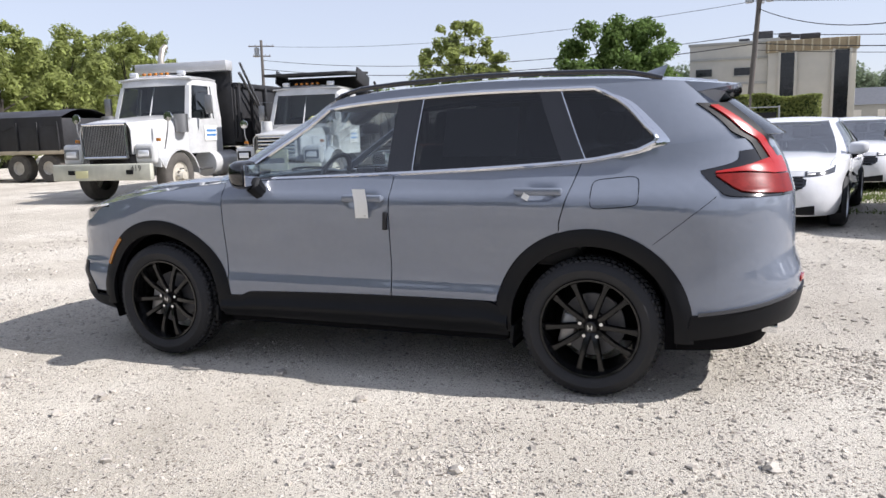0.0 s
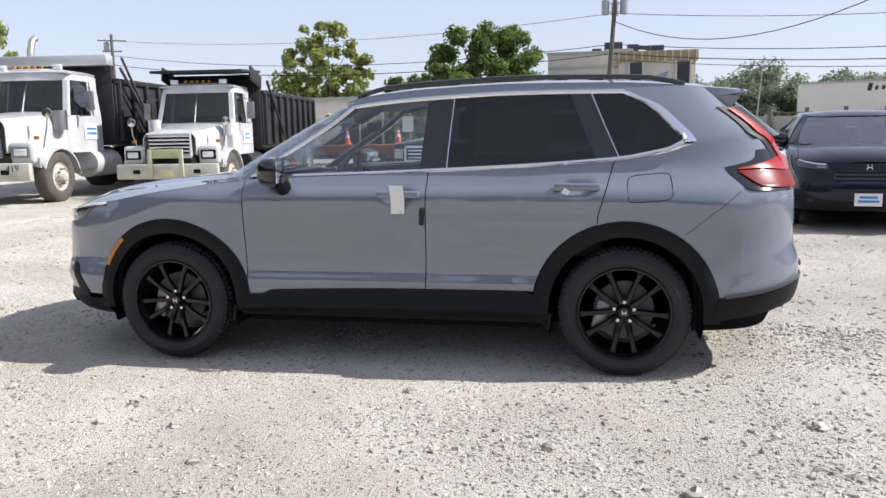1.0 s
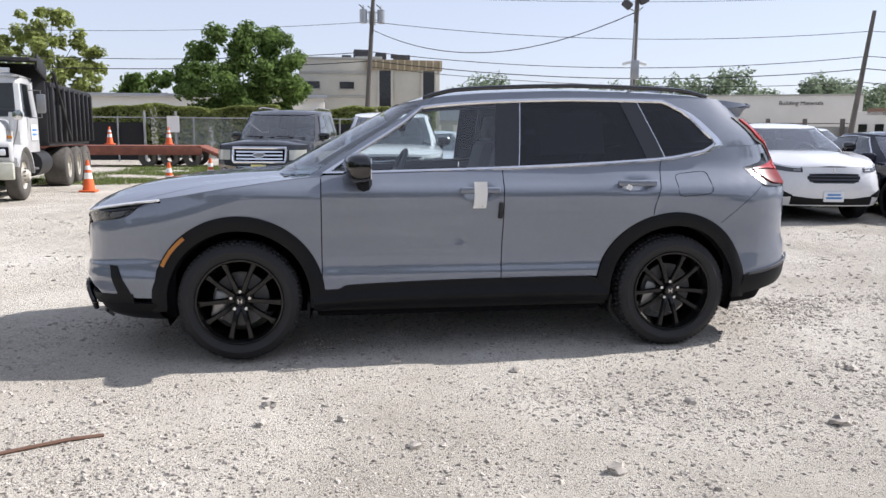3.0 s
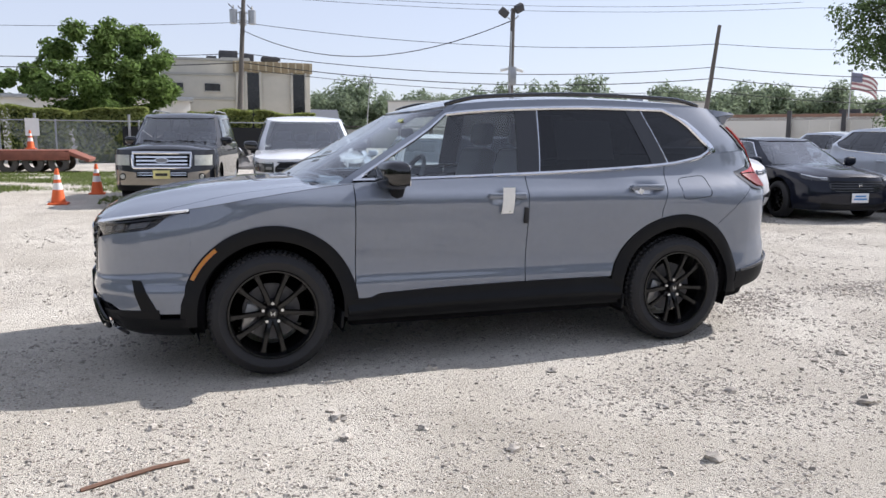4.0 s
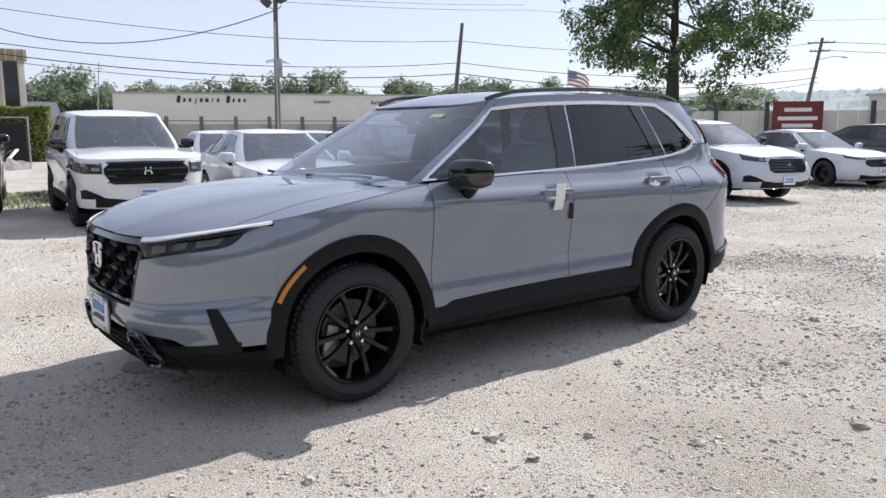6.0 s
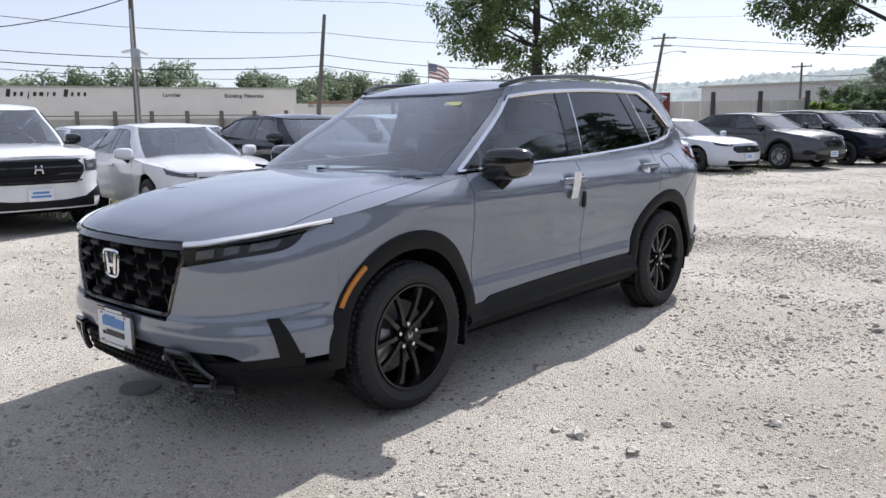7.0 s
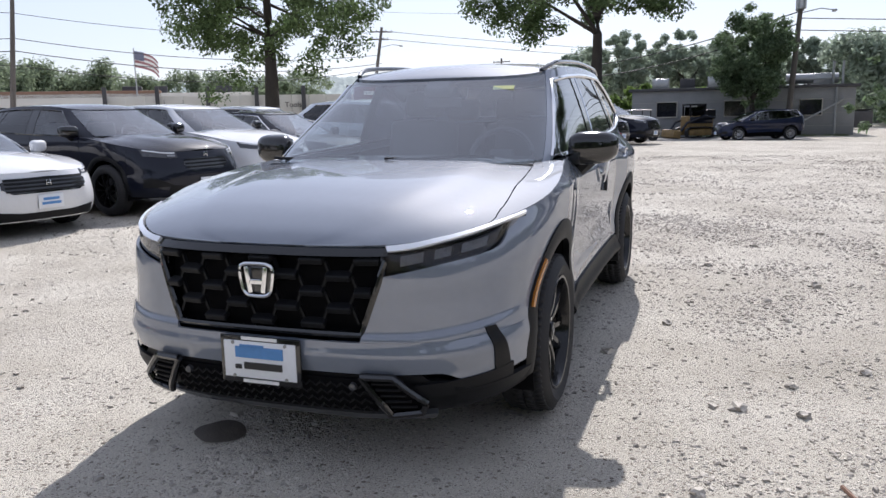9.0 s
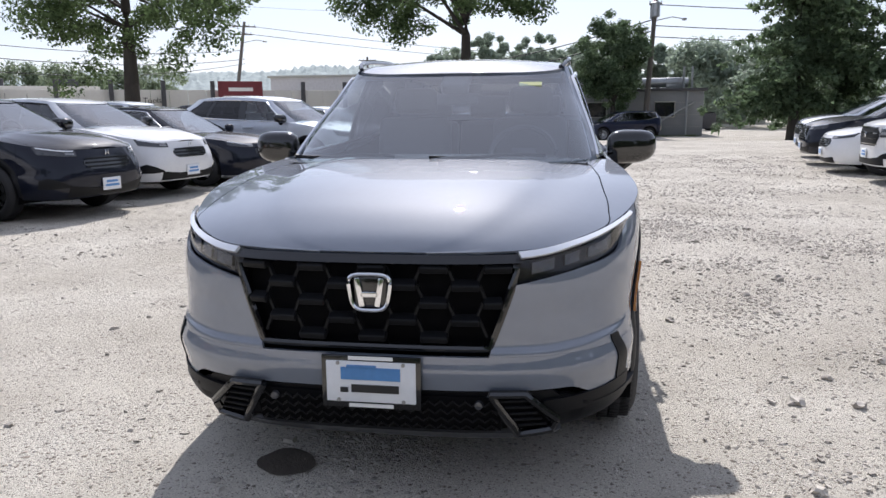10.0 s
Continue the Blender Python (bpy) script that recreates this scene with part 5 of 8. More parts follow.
def gravel_mat():
    m, n, l, b = nodes_of("gravel_ground")
    vec = coords(n, l)
    drift = noise_of(n, l, vec, 0.55, 6, 0.6)
    dust = ramp(n, l, drift, [(0.30, (0.40, 0.365, 0.300)), (0.44, (0.52, 0.480, 0.405)), (0.56, (0.615, 0.575, 0.495)), (0.72, (0.685, 0.65, 0.57))])
    drift2 = noise_of(n, l, vec, 1.3, 5, 0.65)

    def cells(scale, rnd=1.0):
        v = n.new("ShaderNodeTexVoronoi")
        v.inputs["Scale"].default_value, v.inputs["Randomness"].default_value = scale, rnd
        l.new(vec, v.inputs["Vector"])
        return v
    v1, v2, v3 = cells(48), cells(120), cells(26)
    fine = noise_of(n, l, vec, 160, 4, 0.7)

    def chip(v, lo, hi, dark, light):
        sep = n.new("ShaderNodeSeparateColor")
        l.new(v.outputs["Color"], sep.inputs[0])
        col = ramp(n, l, sep.outputs[0], [(0.0, dark), (0.3, scaled(dark, 2.0)), (0.45, scaled(light, 0.85)), (1.0, light)])
        mask = n.new("ShaderNodeMath")
        mask.operation, mask.inputs[1].default_value = "GREATER_THAN", lo
        lift = n.new("ShaderNodeMath")
        lift.operation, lift.inputs[1].default_value = "MULTIPLY_ADD", 1.6
        shift = n.new("ShaderNodeMath")
        shift.operation, shift.inputs[1].default_value = "SUBTRACT", 0.5
        l.new(drift2, shift.inputs[0])
        l.new(shift.outputs[0], lift.inputs[0])
        l.new(sep.outputs[1], lift.inputs[2])
        l.new(lift.outputs[0], mask.inputs[0])
        d = n.new("ShaderNodeMath")
        d.operation, d.inputs[1].default_value = "LESS_THAN", hi
        l.new(v.outputs["Distance"], d.inputs[0])
        both_ = n.new("ShaderNodeMath")
        both_.operation = "MULTIPLY"
        l.new(mask.outputs[0], both_.inputs[0])
        l.new(d.outputs[0], both_.inputs[1])
        return col, both_.outputs[0], v.outputs["Distance"]
    col = dust
    heights = []
    for v, lo, hi, k in ((v2, 0.46, 0.48, 0.5), (v1, 0.66, 0.42, 1.0), (v3, 0.92, 0.34, 1.3)):
        c, mk, d = chip(v, lo, hi, (0.20, 0.175, 0.145), (0.66, 0.61, 0.535))
        mx = n.new("ShaderNodeMix")
        mx.data_type = "RGBA"
        l.new(mk, mx.inputs[0])
        l.new(col, mx.inputs[6])
        l.new(c, mx.inputs[7])
        col = mx.outputs[2]
        inv = n.new("ShaderNodeMath")
        inv.operation, inv.inputs[0].default_value = "SUBTRACT", hi
        l.new(d, inv.inputs[1])
        h = n.new("ShaderNodeMath")
        h.operation = "MULTIPLY"
        l.new(mk, h.inputs[0])
        l.new(inv.outputs[0], h.inputs[1])
        h2 = n.new("ShaderNodeMath")
        h2.operation, h2.inputs[1].default_value = "MULTIPLY", k
        l.new(h.outputs[0], h2.inputs[0])
        heights.append(h2.outputs[0])
    tot = heights[0]
    for h in heights[1:]:
        a = n.new("ShaderNodeMath")
        a.operation = "ADD"
        l.new(tot, a.inputs[0])
        l.new(h, a.inputs[1])
        tot = a.outputs[0]
    a = n.new("ShaderNodeMath")
    a.operation, a.inputs[1].default_value = "MULTIPLY_ADD", 0.22
    l.new(fine, a.inputs[0])
    l.new(tot, a.inputs[2])
    # grain over all
    hs = n.new("ShaderNodeHueSaturation")
    mr = n.new("ShaderNodeMapRange")
    mr.inputs["From Min"].default_value, mr.inputs["From Max"].default_value = 0.25, 0.75
    mr.inputs["To Min"].default_value, mr.inputs["To Max"].default_value = 0.70, 1.28
    l.new(fine, mr.inputs["Value"])
    l.new(mr.outputs["Result"], hs.inputs["Value"])
    l.new(col, hs.inputs["Color"])
    l.new(hs.outputs["Color"], b.inputs["Base Color"])
    bp = n.new("ShaderNodeBump")
    bp.inputs["Strength"].default_value, bp.inputs["Distance"].default_value = 1.0, 0.036
    l.new(a.outputs[0], bp.inputs["Height"])
    l.new(bp.outputs["Normal"], b.inputs["Normal"])
    b.inputs["Roughness"].default_value, b.inputs["Specular IOR Level"].default_value = 0.95, 0.2
    b.inputs["Diffuse Roughness"].default_value = 0.3
    return m


gm.materials.append(gravel_mat())
ground = tagged(new("ground", gm), "pale crushed stone and dirt lot", "ground", kind="structure")
# tree shade on the far ground, put in as a dark grey sheet
M_SHADEGROUND = pbr("ground_shade_grey", (0.20, 0.195, 0.19), 0.9, vary=0.25, scale=0.5, fine=12.0, bump=0.1)
apron = bmesh.new()
grid_verts(apron, lambda u, v: Vector((lerp(37, 58, u) + 0.8 * noise.noise((0, v * 9, 3)) * (1 - u), lerp(-6.5, 9, v), drop(lerp(37, 58, u)) + 0.012)), 24, 16)
tagged(part("pavement", apron, M_SHADEGROUND), "dark grey sheet for tree shade before the block building", "pavement", kind="structure")
M_STONE = pbr("loose_stone", (0.43, 0.395, 0.345), 0.95, vary=0.2, scale=9.0, fine=120.0, bump=0.3, island=0.38)


def scatter_stones(name, label, count, region, sizes, seed, cover=True):
    """Loose stones lying on the ground, one joined mesh."""
    rng = np.random.default_rng(seed)
    t = bmesh.new()
    bmesh.ops.create_cone(t, cap_ends=True, segments=4, radius1=1.0, radius2=0.6, depth=1.4)
    bmesh.ops.delete(t, geom=[min(t.faces, key=lambda f: f.calc_center_median().z)], context="FACES")
    t.verts.index_update()
    bv = np.array([v.co[:] for v in t.verts])
    bf = np.array([[v.index for v in f.verts] for f in t.faces])
    t.free()
    shapes = [bv * (1 + 0.22 * rng.standard_normal((len(bv), 1))) + 0.20 * rng.standard_normal((len(bv), 3)) for _ in range(24)]
    V, F = [], []
    x0, x1, y0, y1 = region
    k = 0
    tries = 0
    while k < count and tries < count * 6:
        tries += 1
        x, y = rng.uniform(x0, x1), rng.uniform(y0, y1)
        if cover and rng.random() > stone_coverage(x, y):
            continue
        r = sizes[0] * (sizes[1] / sizes[0]) ** (rng.random() ** 2.0)
        sc = r * np.array([rng.uniform(0.8, 1.3), rng.uniform(0.7, 1.1), rng.uniform(0.26, 0.56)])
        a = rng.uniform(0, math.tau)
        c, s = math.cos(a), math.sin(a)
        p = shapes[rng.integers(24)] * sc
        p = np.stack([p[:, 0] * c - p[:, 1] * s + x, p[:, 0] * s + p[:, 1] * c + y, p[:, 2] + ground_height(x, y) + sc[2] * 0.35], 1)
        F.append(bf + len(bv) * k)
        V.append(p)
        k += 1
    V, F = np.concatenate(V), np.concatenate(F)
    me = bpy.data.meshes.new(name)
    me.from_pydata(V.tolist(), [], F.tolist())
    me.materials.append(M_STONE)
    return tagged(new(name, me), label, "stones", kind="stuff")


scatter_stones("gravel", "loose pale gravel strewn over dusty ground", 68000, (-6.5, 5.5, -5.2, 0.4), (0.0035, 0.019), 3)
scatter_stones("gravel", "loose pale gravel strewn over dusty ground", 8000, (-8, 18, 0.0, 7.5), (0.007, 0.028), 4)
scatter_stones("gravel", "loose pale gravel strewn over dusty ground", 16000, (1.5, 18, -7.0, 0.5), (0.007, 0.026), 5)


def stone(x, y, r, label, seed):
    """One larger broken stone, half sunk into the dust."""
    rng = np.random.default_rng(seed)
    bm = bmesh.new()
    bmesh.ops.create_icosphere(bm, subdivisions=2, radius=r)
    for v in bm.verts:
        k = noise.noise(v.co * (1.5 / r) + Vector((seed, 0, 0))) * 0.7
        v.co = v.co * (1 + k)
        v.co.z *= 0.62
    ob = part("stone", bm, M_STONE, None, "", 25)
    ob.matrix_world = pose(x, y, ground_height(x, y) + r * 0.25, 0, 0, rng.uniform(0, 360))
    tagged(ob, label, "stone", "loose stones")


for k, (x, y, r) in enumerate(((-0.44, -1.0, 0.034), (1.57, -2.27, 0.042), (0.32, -2.64, 0.040), (-1.15, -1.94, 0.030), (-0.47, -2.29, 0.028), (-1.13, -1.67, 0.040), (-1.99, -1.52, 0.028), (0.23, -1.28, 0.030), (-0.77, -1.92, 0.026), (-1.15, -1.56, 0.022), (2.5, -2.9, 0.035), (3.3, -1.9, 0.04), (0.9, -3.1, 0.03), (2.2, -1.5, 0.035), (-2.6, -2.2, 0.028), (1.0, -1.9, 0.032), (0.5, -2.0, 0.026), (4.2, -2.6, 0.04))):
    stone(x, y, r, "fist-sized pale broken stone on gravel", k)

# ---------------------------------------------------------------- parked cars
SMALL_SUV = suv_shape(zt=spline((-0.4, 1.48), (-0.1, 1.53), (0.25, 1.555), (0.75, 1.56), (1.3, 1.53), (1.9, 1.43)), r1=1.75, crown=0.03)
MID_SUV = suv_shape(af=-1.43, ar=1.43, tyre=0.375, lip=1.02,
                  top=spline((-2.4, 1.015), (-2.2, 1.02), (-1.8, 1.07), (-1.4, 1.10), (-0.85, 1.14), (0.3, 1.17), (1.3, 1.2), (2.3, 1.22)),
                  hood=spline((-2.40, 1.022), (-2.25, 1.08), (-1.9, 1.13), (-1.3, 1.16), (-0.8, 1.17)), xf=spline((0.2, -2.3), (0.35, -2.42), (0.8, -2.43), (1.02, -2.40), (1.1, -2.36)), nf=spline((0.25, 4.6), (1.0, 4.0)),
                  zb=spline((-1.2, 1.14), (0.3, 1.18), (1.3, 1.21), (2.3, 1.24)), zt=spline((-0.4, 1.65), (-0.1, 1.70), (0.5, 1.74), (1.3, 1.73), (1.9, 1.70)), g1=0.70, plate_z=0.52,
                  xr=spline((0.3, 2.35), (0.6, 2.45), (1.2, 2.40)), r0=2.4, r1=2.15, xend=spline((0, 1.95), (0.5, 1.9), (0.86, 1.8)), quart=2.05, hood_seam=0.86)
LARGE_SUV = suv_shape(af=-1.5, ar=1.5, tyre=0.40, zc=0.40, rout=0.47, rin=0.43, lip=1.12,
                  top=spline((-2.5, 1.11), (-2.2, 1.12), (-1.5, 1.17), (-0.85, 1.20), (0.3, 1.22), (2.5, 1.24)),
                  hood=spline((-2.425, 1.122), (-2.3, 1.185), (-1.8, 1.23), (-0.8, 1.25)), xf=spline((0.3, -2.42), (0.45, -2.52), (0.65, -2.50), (1.1, -2.43), (1.2, -2.38)), nf=spline((0.25, 6.0), (1.1, 5.0)),
                  w=spline((0.3, 0.92), (0.5, 0.96), (0.9, 0.985), (1.15, 0.97), (1.25, 0.94)), zb=spline((-1.2, 1.22), (2.5, 1.26)), zt=spline((-0.4, 1.76), (0.0, 1.84), (1.0, 1.88), (2.3, 1.86)),
                  g0=0.94, g1=0.78, w0=-1.0, w1=-0.38, xr=spline((0.3, 2.5), (1.2, 2.52)), r0=2.5, r1=2.4, quart=2.1, xend=spline((0, 2.2), (0.86, 2.15)), plate_z=0.66, hood_seam=0.86, mf=4.0)
SEDAN = suv_shape(af=-1.41, ar=1.41, tyre=0.335, zc=0.34, rout=0.40, rin=0.375, lip=0.765,
                  xf=spline((0.15, -2.25), (0.25, -2.36), (0.5, -2.40), (0.75, -2.34), (0.9, -2.26)), xr=spline((0.25, 2.38), (0.5, 2.47), (0.9, 2.46), (1.05, 2.40)),
                  w=spline((0.15, 0.80), (0.25, 0.87), (0.4, 0.905), (0.58, 0.90), (0.72, 0.92), (0.85, 0.92), (0.90, 0.905), (1.05, 0.86)), nf=spline((0.2, 3.8), (0.6, 3.4), (0.85, 2.3)),
                  top=spline((-2.4, 0.76), (-2.2, 0.765), (-1.8, 0.83), (-1.4, 0.875), (-0.85, 0.92), (0.3, 0.955), (1.3, 0.985), (1.9, 1.0), (2.5, 0.98)), clad=spline((-2.4, 0.24), (2.4, 0.26)),
                  hood=spline((-2.335, 0.768), (-2.25, 0.815), (-1.8, 0.90), (-1.3, 0.945), (-0.8, 0.965)),
                  w0=-1.12, w1=-0.16, r0=2.2, r1=1.2, g0=0.87, g1=0.60, j0=-0.3, j1=0.4, k0=1.3, k1=0.75,
                  zb=spline((-1.2, 0.95), (-0.8, 0.935), (0.3, 0.965), (1.3, 0.995), (2.3, 1.02)), zt=spline((-0.2, 1.36), (0.1, 1.405), (0.5, 1.42), (0.9, 1.40), (1.3, 1.34)),
                  xend=spline((0.0, 1.78), (0.1, 1.74), (0.4, 1.52), (0.86, 1.15)), crown=0.03, deck=1.55, plate_z=0.42, seat_z=0.5, pillar_c=(1.15, 1.22), c_lean=-0.1)
VAN = suv_shape(af=-1.45, ar=1.45, lip=0.92, zt=spline((-0.5, 1.55), (-0.1, 1.63), (0.6, 1.67), (1.6, 1.66), (2.1, 1.62)), w0=-1.45, w1=-0.45, r1=2.15, r0=2.4, xr=spline((0.3, 2.3), (0.7, 2.45), (1.3, 2.38)), xend=spline((0, 2.0), (0.86, 1.95)), quart=2.05)

ROW = 80.0
for nm, S, x, y, rz, col, front, wheels, clad, label, cat in (
        ("pickup_suv", MID_SUV, 0.42, 9.6, 84, M_WHITE, "midsize", "black", True, "white mid-size SUV with a square black grille", "car"),
        ("sedan_car", SEDAN, 2.62, 8.15, ROW, M_WHITE, "saloon", "alloy", False, "white sedan with a low black grille", "car"),
        ("suv_car", SMALL_SUV, 4.95, 7.65, ROW, M_BLACK, "small", "black", True, "glossy black small SUV in the parked row", "car"),
        ("suv_car", SMALL_SUV, 7.30, 7.7, ROW, M_WHITE, "small", "black", True, "white small SUV with black lower trim", "car"),
        ("sedan_car", SEDAN, 9.45, 7.15, ROW, M_BLACK, "saloon", "black", False, "black sedan with dark wheels in the row", "car"),
        ("suv_car", suv_shape(), 11.75, 5.75, ROW - 4, M_SILVER, "compact", "alloy", True, "silver compact SUV with alloy wheels", "car"),
        ("sedan_car", SEDAN, 17.4, 6.2, 72, M_SILVER, "saloon", "black", False, "silver sedan beside dark SUVs", "car"),
        ("suv_car", SMALL_SUV, 19.8, 4.7, 70, M_DARKGREY, "small", "alloy", True, "dark grey small SUV with silver wheels", "car"),
        ("suv_car", suv_shape(), 22.6, 3.7, 70, M_BLACK, "compact", "black", True, "black compact SUV with roof rails", "car"),
        ("suv_car", suv_shape(), 26.2, 2.9, 68, M_BLACK, "compact", "alloy", True, "black compact SUV with silver wheels", "car"),
        ("suv_car", SMALL_SUV, 29.4, 3.6, 68, M_NAVY, "small", "alloy", True, "dark navy small SUV at the row end", "car"),
        ("sedan_car", SEDAN, 4.2, 14.2, ROW, M_WHITE, "saloon", "alloy", False, "white sedan in the second row", "car"),
        ("sedan_car", SEDAN, 6.6, 13.9, ROW, M_SILVER, "saloon", "alloy", False, "silver sedan in the second row", "car"),
        ("suv_car", SMALL_SUV, 9.0, 13.6, ROW, M_DARKGREY, "small", "alloy", True, "dark grey small SUV in the second row", "car"),
        ("suv_car", SMALL_SUV, 11.4, 13.2, ROW, M_WHITE, "small", "alloy", True, "white small SUV in the second row", "car"),
        ("sedan_car", SEDAN, 14.0, 12.6, ROW, M_BLACK, "saloon", "black", False, "black sedan in the second row", "car"),
        ("suv_car", suv_shape(), 16.8, 12.2, ROW, M_SILVER, "compact", "alloy", True, "silver compact SUV in the second row", "car"),
        ("sedan_car", SEDAN, 1.9, 14.6, ROW, M_SILVER, "saloon", "alloy", False, "pale silver sedan behind the white one", "car"),
        ("suv_car", SMALL_SUV, 20.5, 11.0, 76, M_DARKGREY, "small", "alloy", True, "dark grey small SUV parked far back", "car"),
        ("suv_car", MID_SUV, 9.7, -8.2, -96, M_WHITE, "midsize", "alloy", True, "white mid-size SUV facing across the lane", "car"),
        ("sedan_car", SEDAN, 12.0, -8.15, -98, M_WHITE, "saloon", "alloy", False, "white sedan facing across the lane", "car"),
        ("suv_car", suv_shape(), 14.4, -8.4, -98, M_BLACK, "compact", "alloy", True, "black compact SUV facing across the lane", "car"),
        ("minivan_car", VAN, 17.0, -9.0, -98, M_SILVER, "compact", "alloy", False, "pale silver minivan facing across the lane", "car"),
        ("suv_car", suv_shape(), 19.6, -9.7, -98, M_NAVY, "compact", "alloy", True, "navy compact SUV facing across the lane", "car"),
        ("minivan_car", VAN, 42.3, -3.6, -68, M_NAVY, "compact", "alloy", False, "dark minivan by the low block building", "car")):
    near = math.hypot(x + 2, y + 2) < 17
    make_car(nm, pose(x, y, drop(x), 0, 0, rz), S, col, label, cat, "parked cars", wheels, front, clad, 0.6 if near else 0.35, M_CHROME if front in ("saloon", "compact") else M_GLOSSBLACK, M_GLOSSBLACK if front in ("midsize", "small", "compact") else None)
large_suv = make_car("suv_car", pose(-1.75, 12.95, 0, 0, 0, 80), LARGE_SUV, M_DARKGREEN, "dark full-size SUV with chrome grille and tan bumper", "car", "parked cars", "alloy", "large_suv", False, 0.6, M_GLOSSBLACK, M_GLOSSBLACK, plate=False)
bm = block((0.012, 0.31, 0.16), (LARGE_SUV.low(0, 0.5).x - 0.035, 0, 0.645), None, 0.003)
fp = part("licence_plate", bm, pbr("plate_yellow", (0.72, 0.66, 0.28), 0.5), large_suv, "yellow licence plate")
part("print", block((0.003, 0.22, 0.05), (LARGE_SUV.low(0, 0.5).x - 0.043, 0, 0.645), None, 0), M_INK, fp)
both("roof_rack", pole_of([(lerp(0.1, 2.2, k / 8), -0.66, 1.90 + 0.05 * min(1, k, 8 - k)) for k in range(9)], 0.018, 6), M_STEEL, large_suv)

# ---------------------------------------------------------------- dump trucks
M_TRUCK = pbr("truck_white", (0.56, 0.565, 0.56), 0.35, vary=0.18, scale=2.5, fine=30.0, coat=0.6)
M_BED = pbr("bed_black_steel", (0.022, 0.022, 0.024), 0.55, vary=0.45, scale=3.0, fine=40.0, bump=0.2)
M_RUST = pbr("rusty_red_steel", (0.20, 0.075, 0.05), 0.85, vary=0.4, scale=3.0, fine=40.0, bump=0.3)
M_ORANGE = pbr("cone_orange", (0.75, 0.14, 0.035), 0.6, vary=0.15, fine=40.0)
M_RIMWHITE = pbr("rim_cream", (0.5, 0.47, 0.40), 0.5, vary=0.25, scale=8.0)
M_TRUCKGLASS = glass_mat("truck_glass", (0.35, 0.38, 0.38), 1.7)


def truck_wheel(root, x, y, dual=False, R=0.53):
    sd = -1 if y < 0 else 1
    w = new("wheel")
    w.parent = root
    w.matrix_local = pose(x, y, R - 0.01, 0, 0, 0 if sd < 0 else 180)
    hw = 0.14 if not dual else 0.28
    prof = [(0.29, -hw + 0.02), (0.33, -hw), (0.45, -hw - 0.01), (R - 0.02, -hw + 0.02), (R, -hw + 0.05), (R, hw - 0.05), (R - 0.03, hw), (0.30, hw)]
    part("tyre", lathe(prof, 36), M_DUSTY, w)
    d = 0.10 if dual else -0.03
    part("rim", lathe([(0.305, -hw + 0.015), (0.28, -hw + 0.03), (0.26, -hw + 0.05 + max(0, d)), (0.17, -hw + 0.03 + d + 0.05), (0.13, -hw + d), (0.09, -hw + d - 0.06), (0.0005, -hw + d - 0.07)], 30), M_RIMWHITE, w, "cream steel rim")
    for k in range(10):
        a = k * math.tau / 10
        c = Vector((0.155 * math.cos(a), -hw + d + 0.03, 0.155 * math.sin(a)))
        part("wheel_nut", rod(bmesh.new(), c, c - Vector((0, 0.05, 0)), 0.016, seg=6), M_STEEL, w)


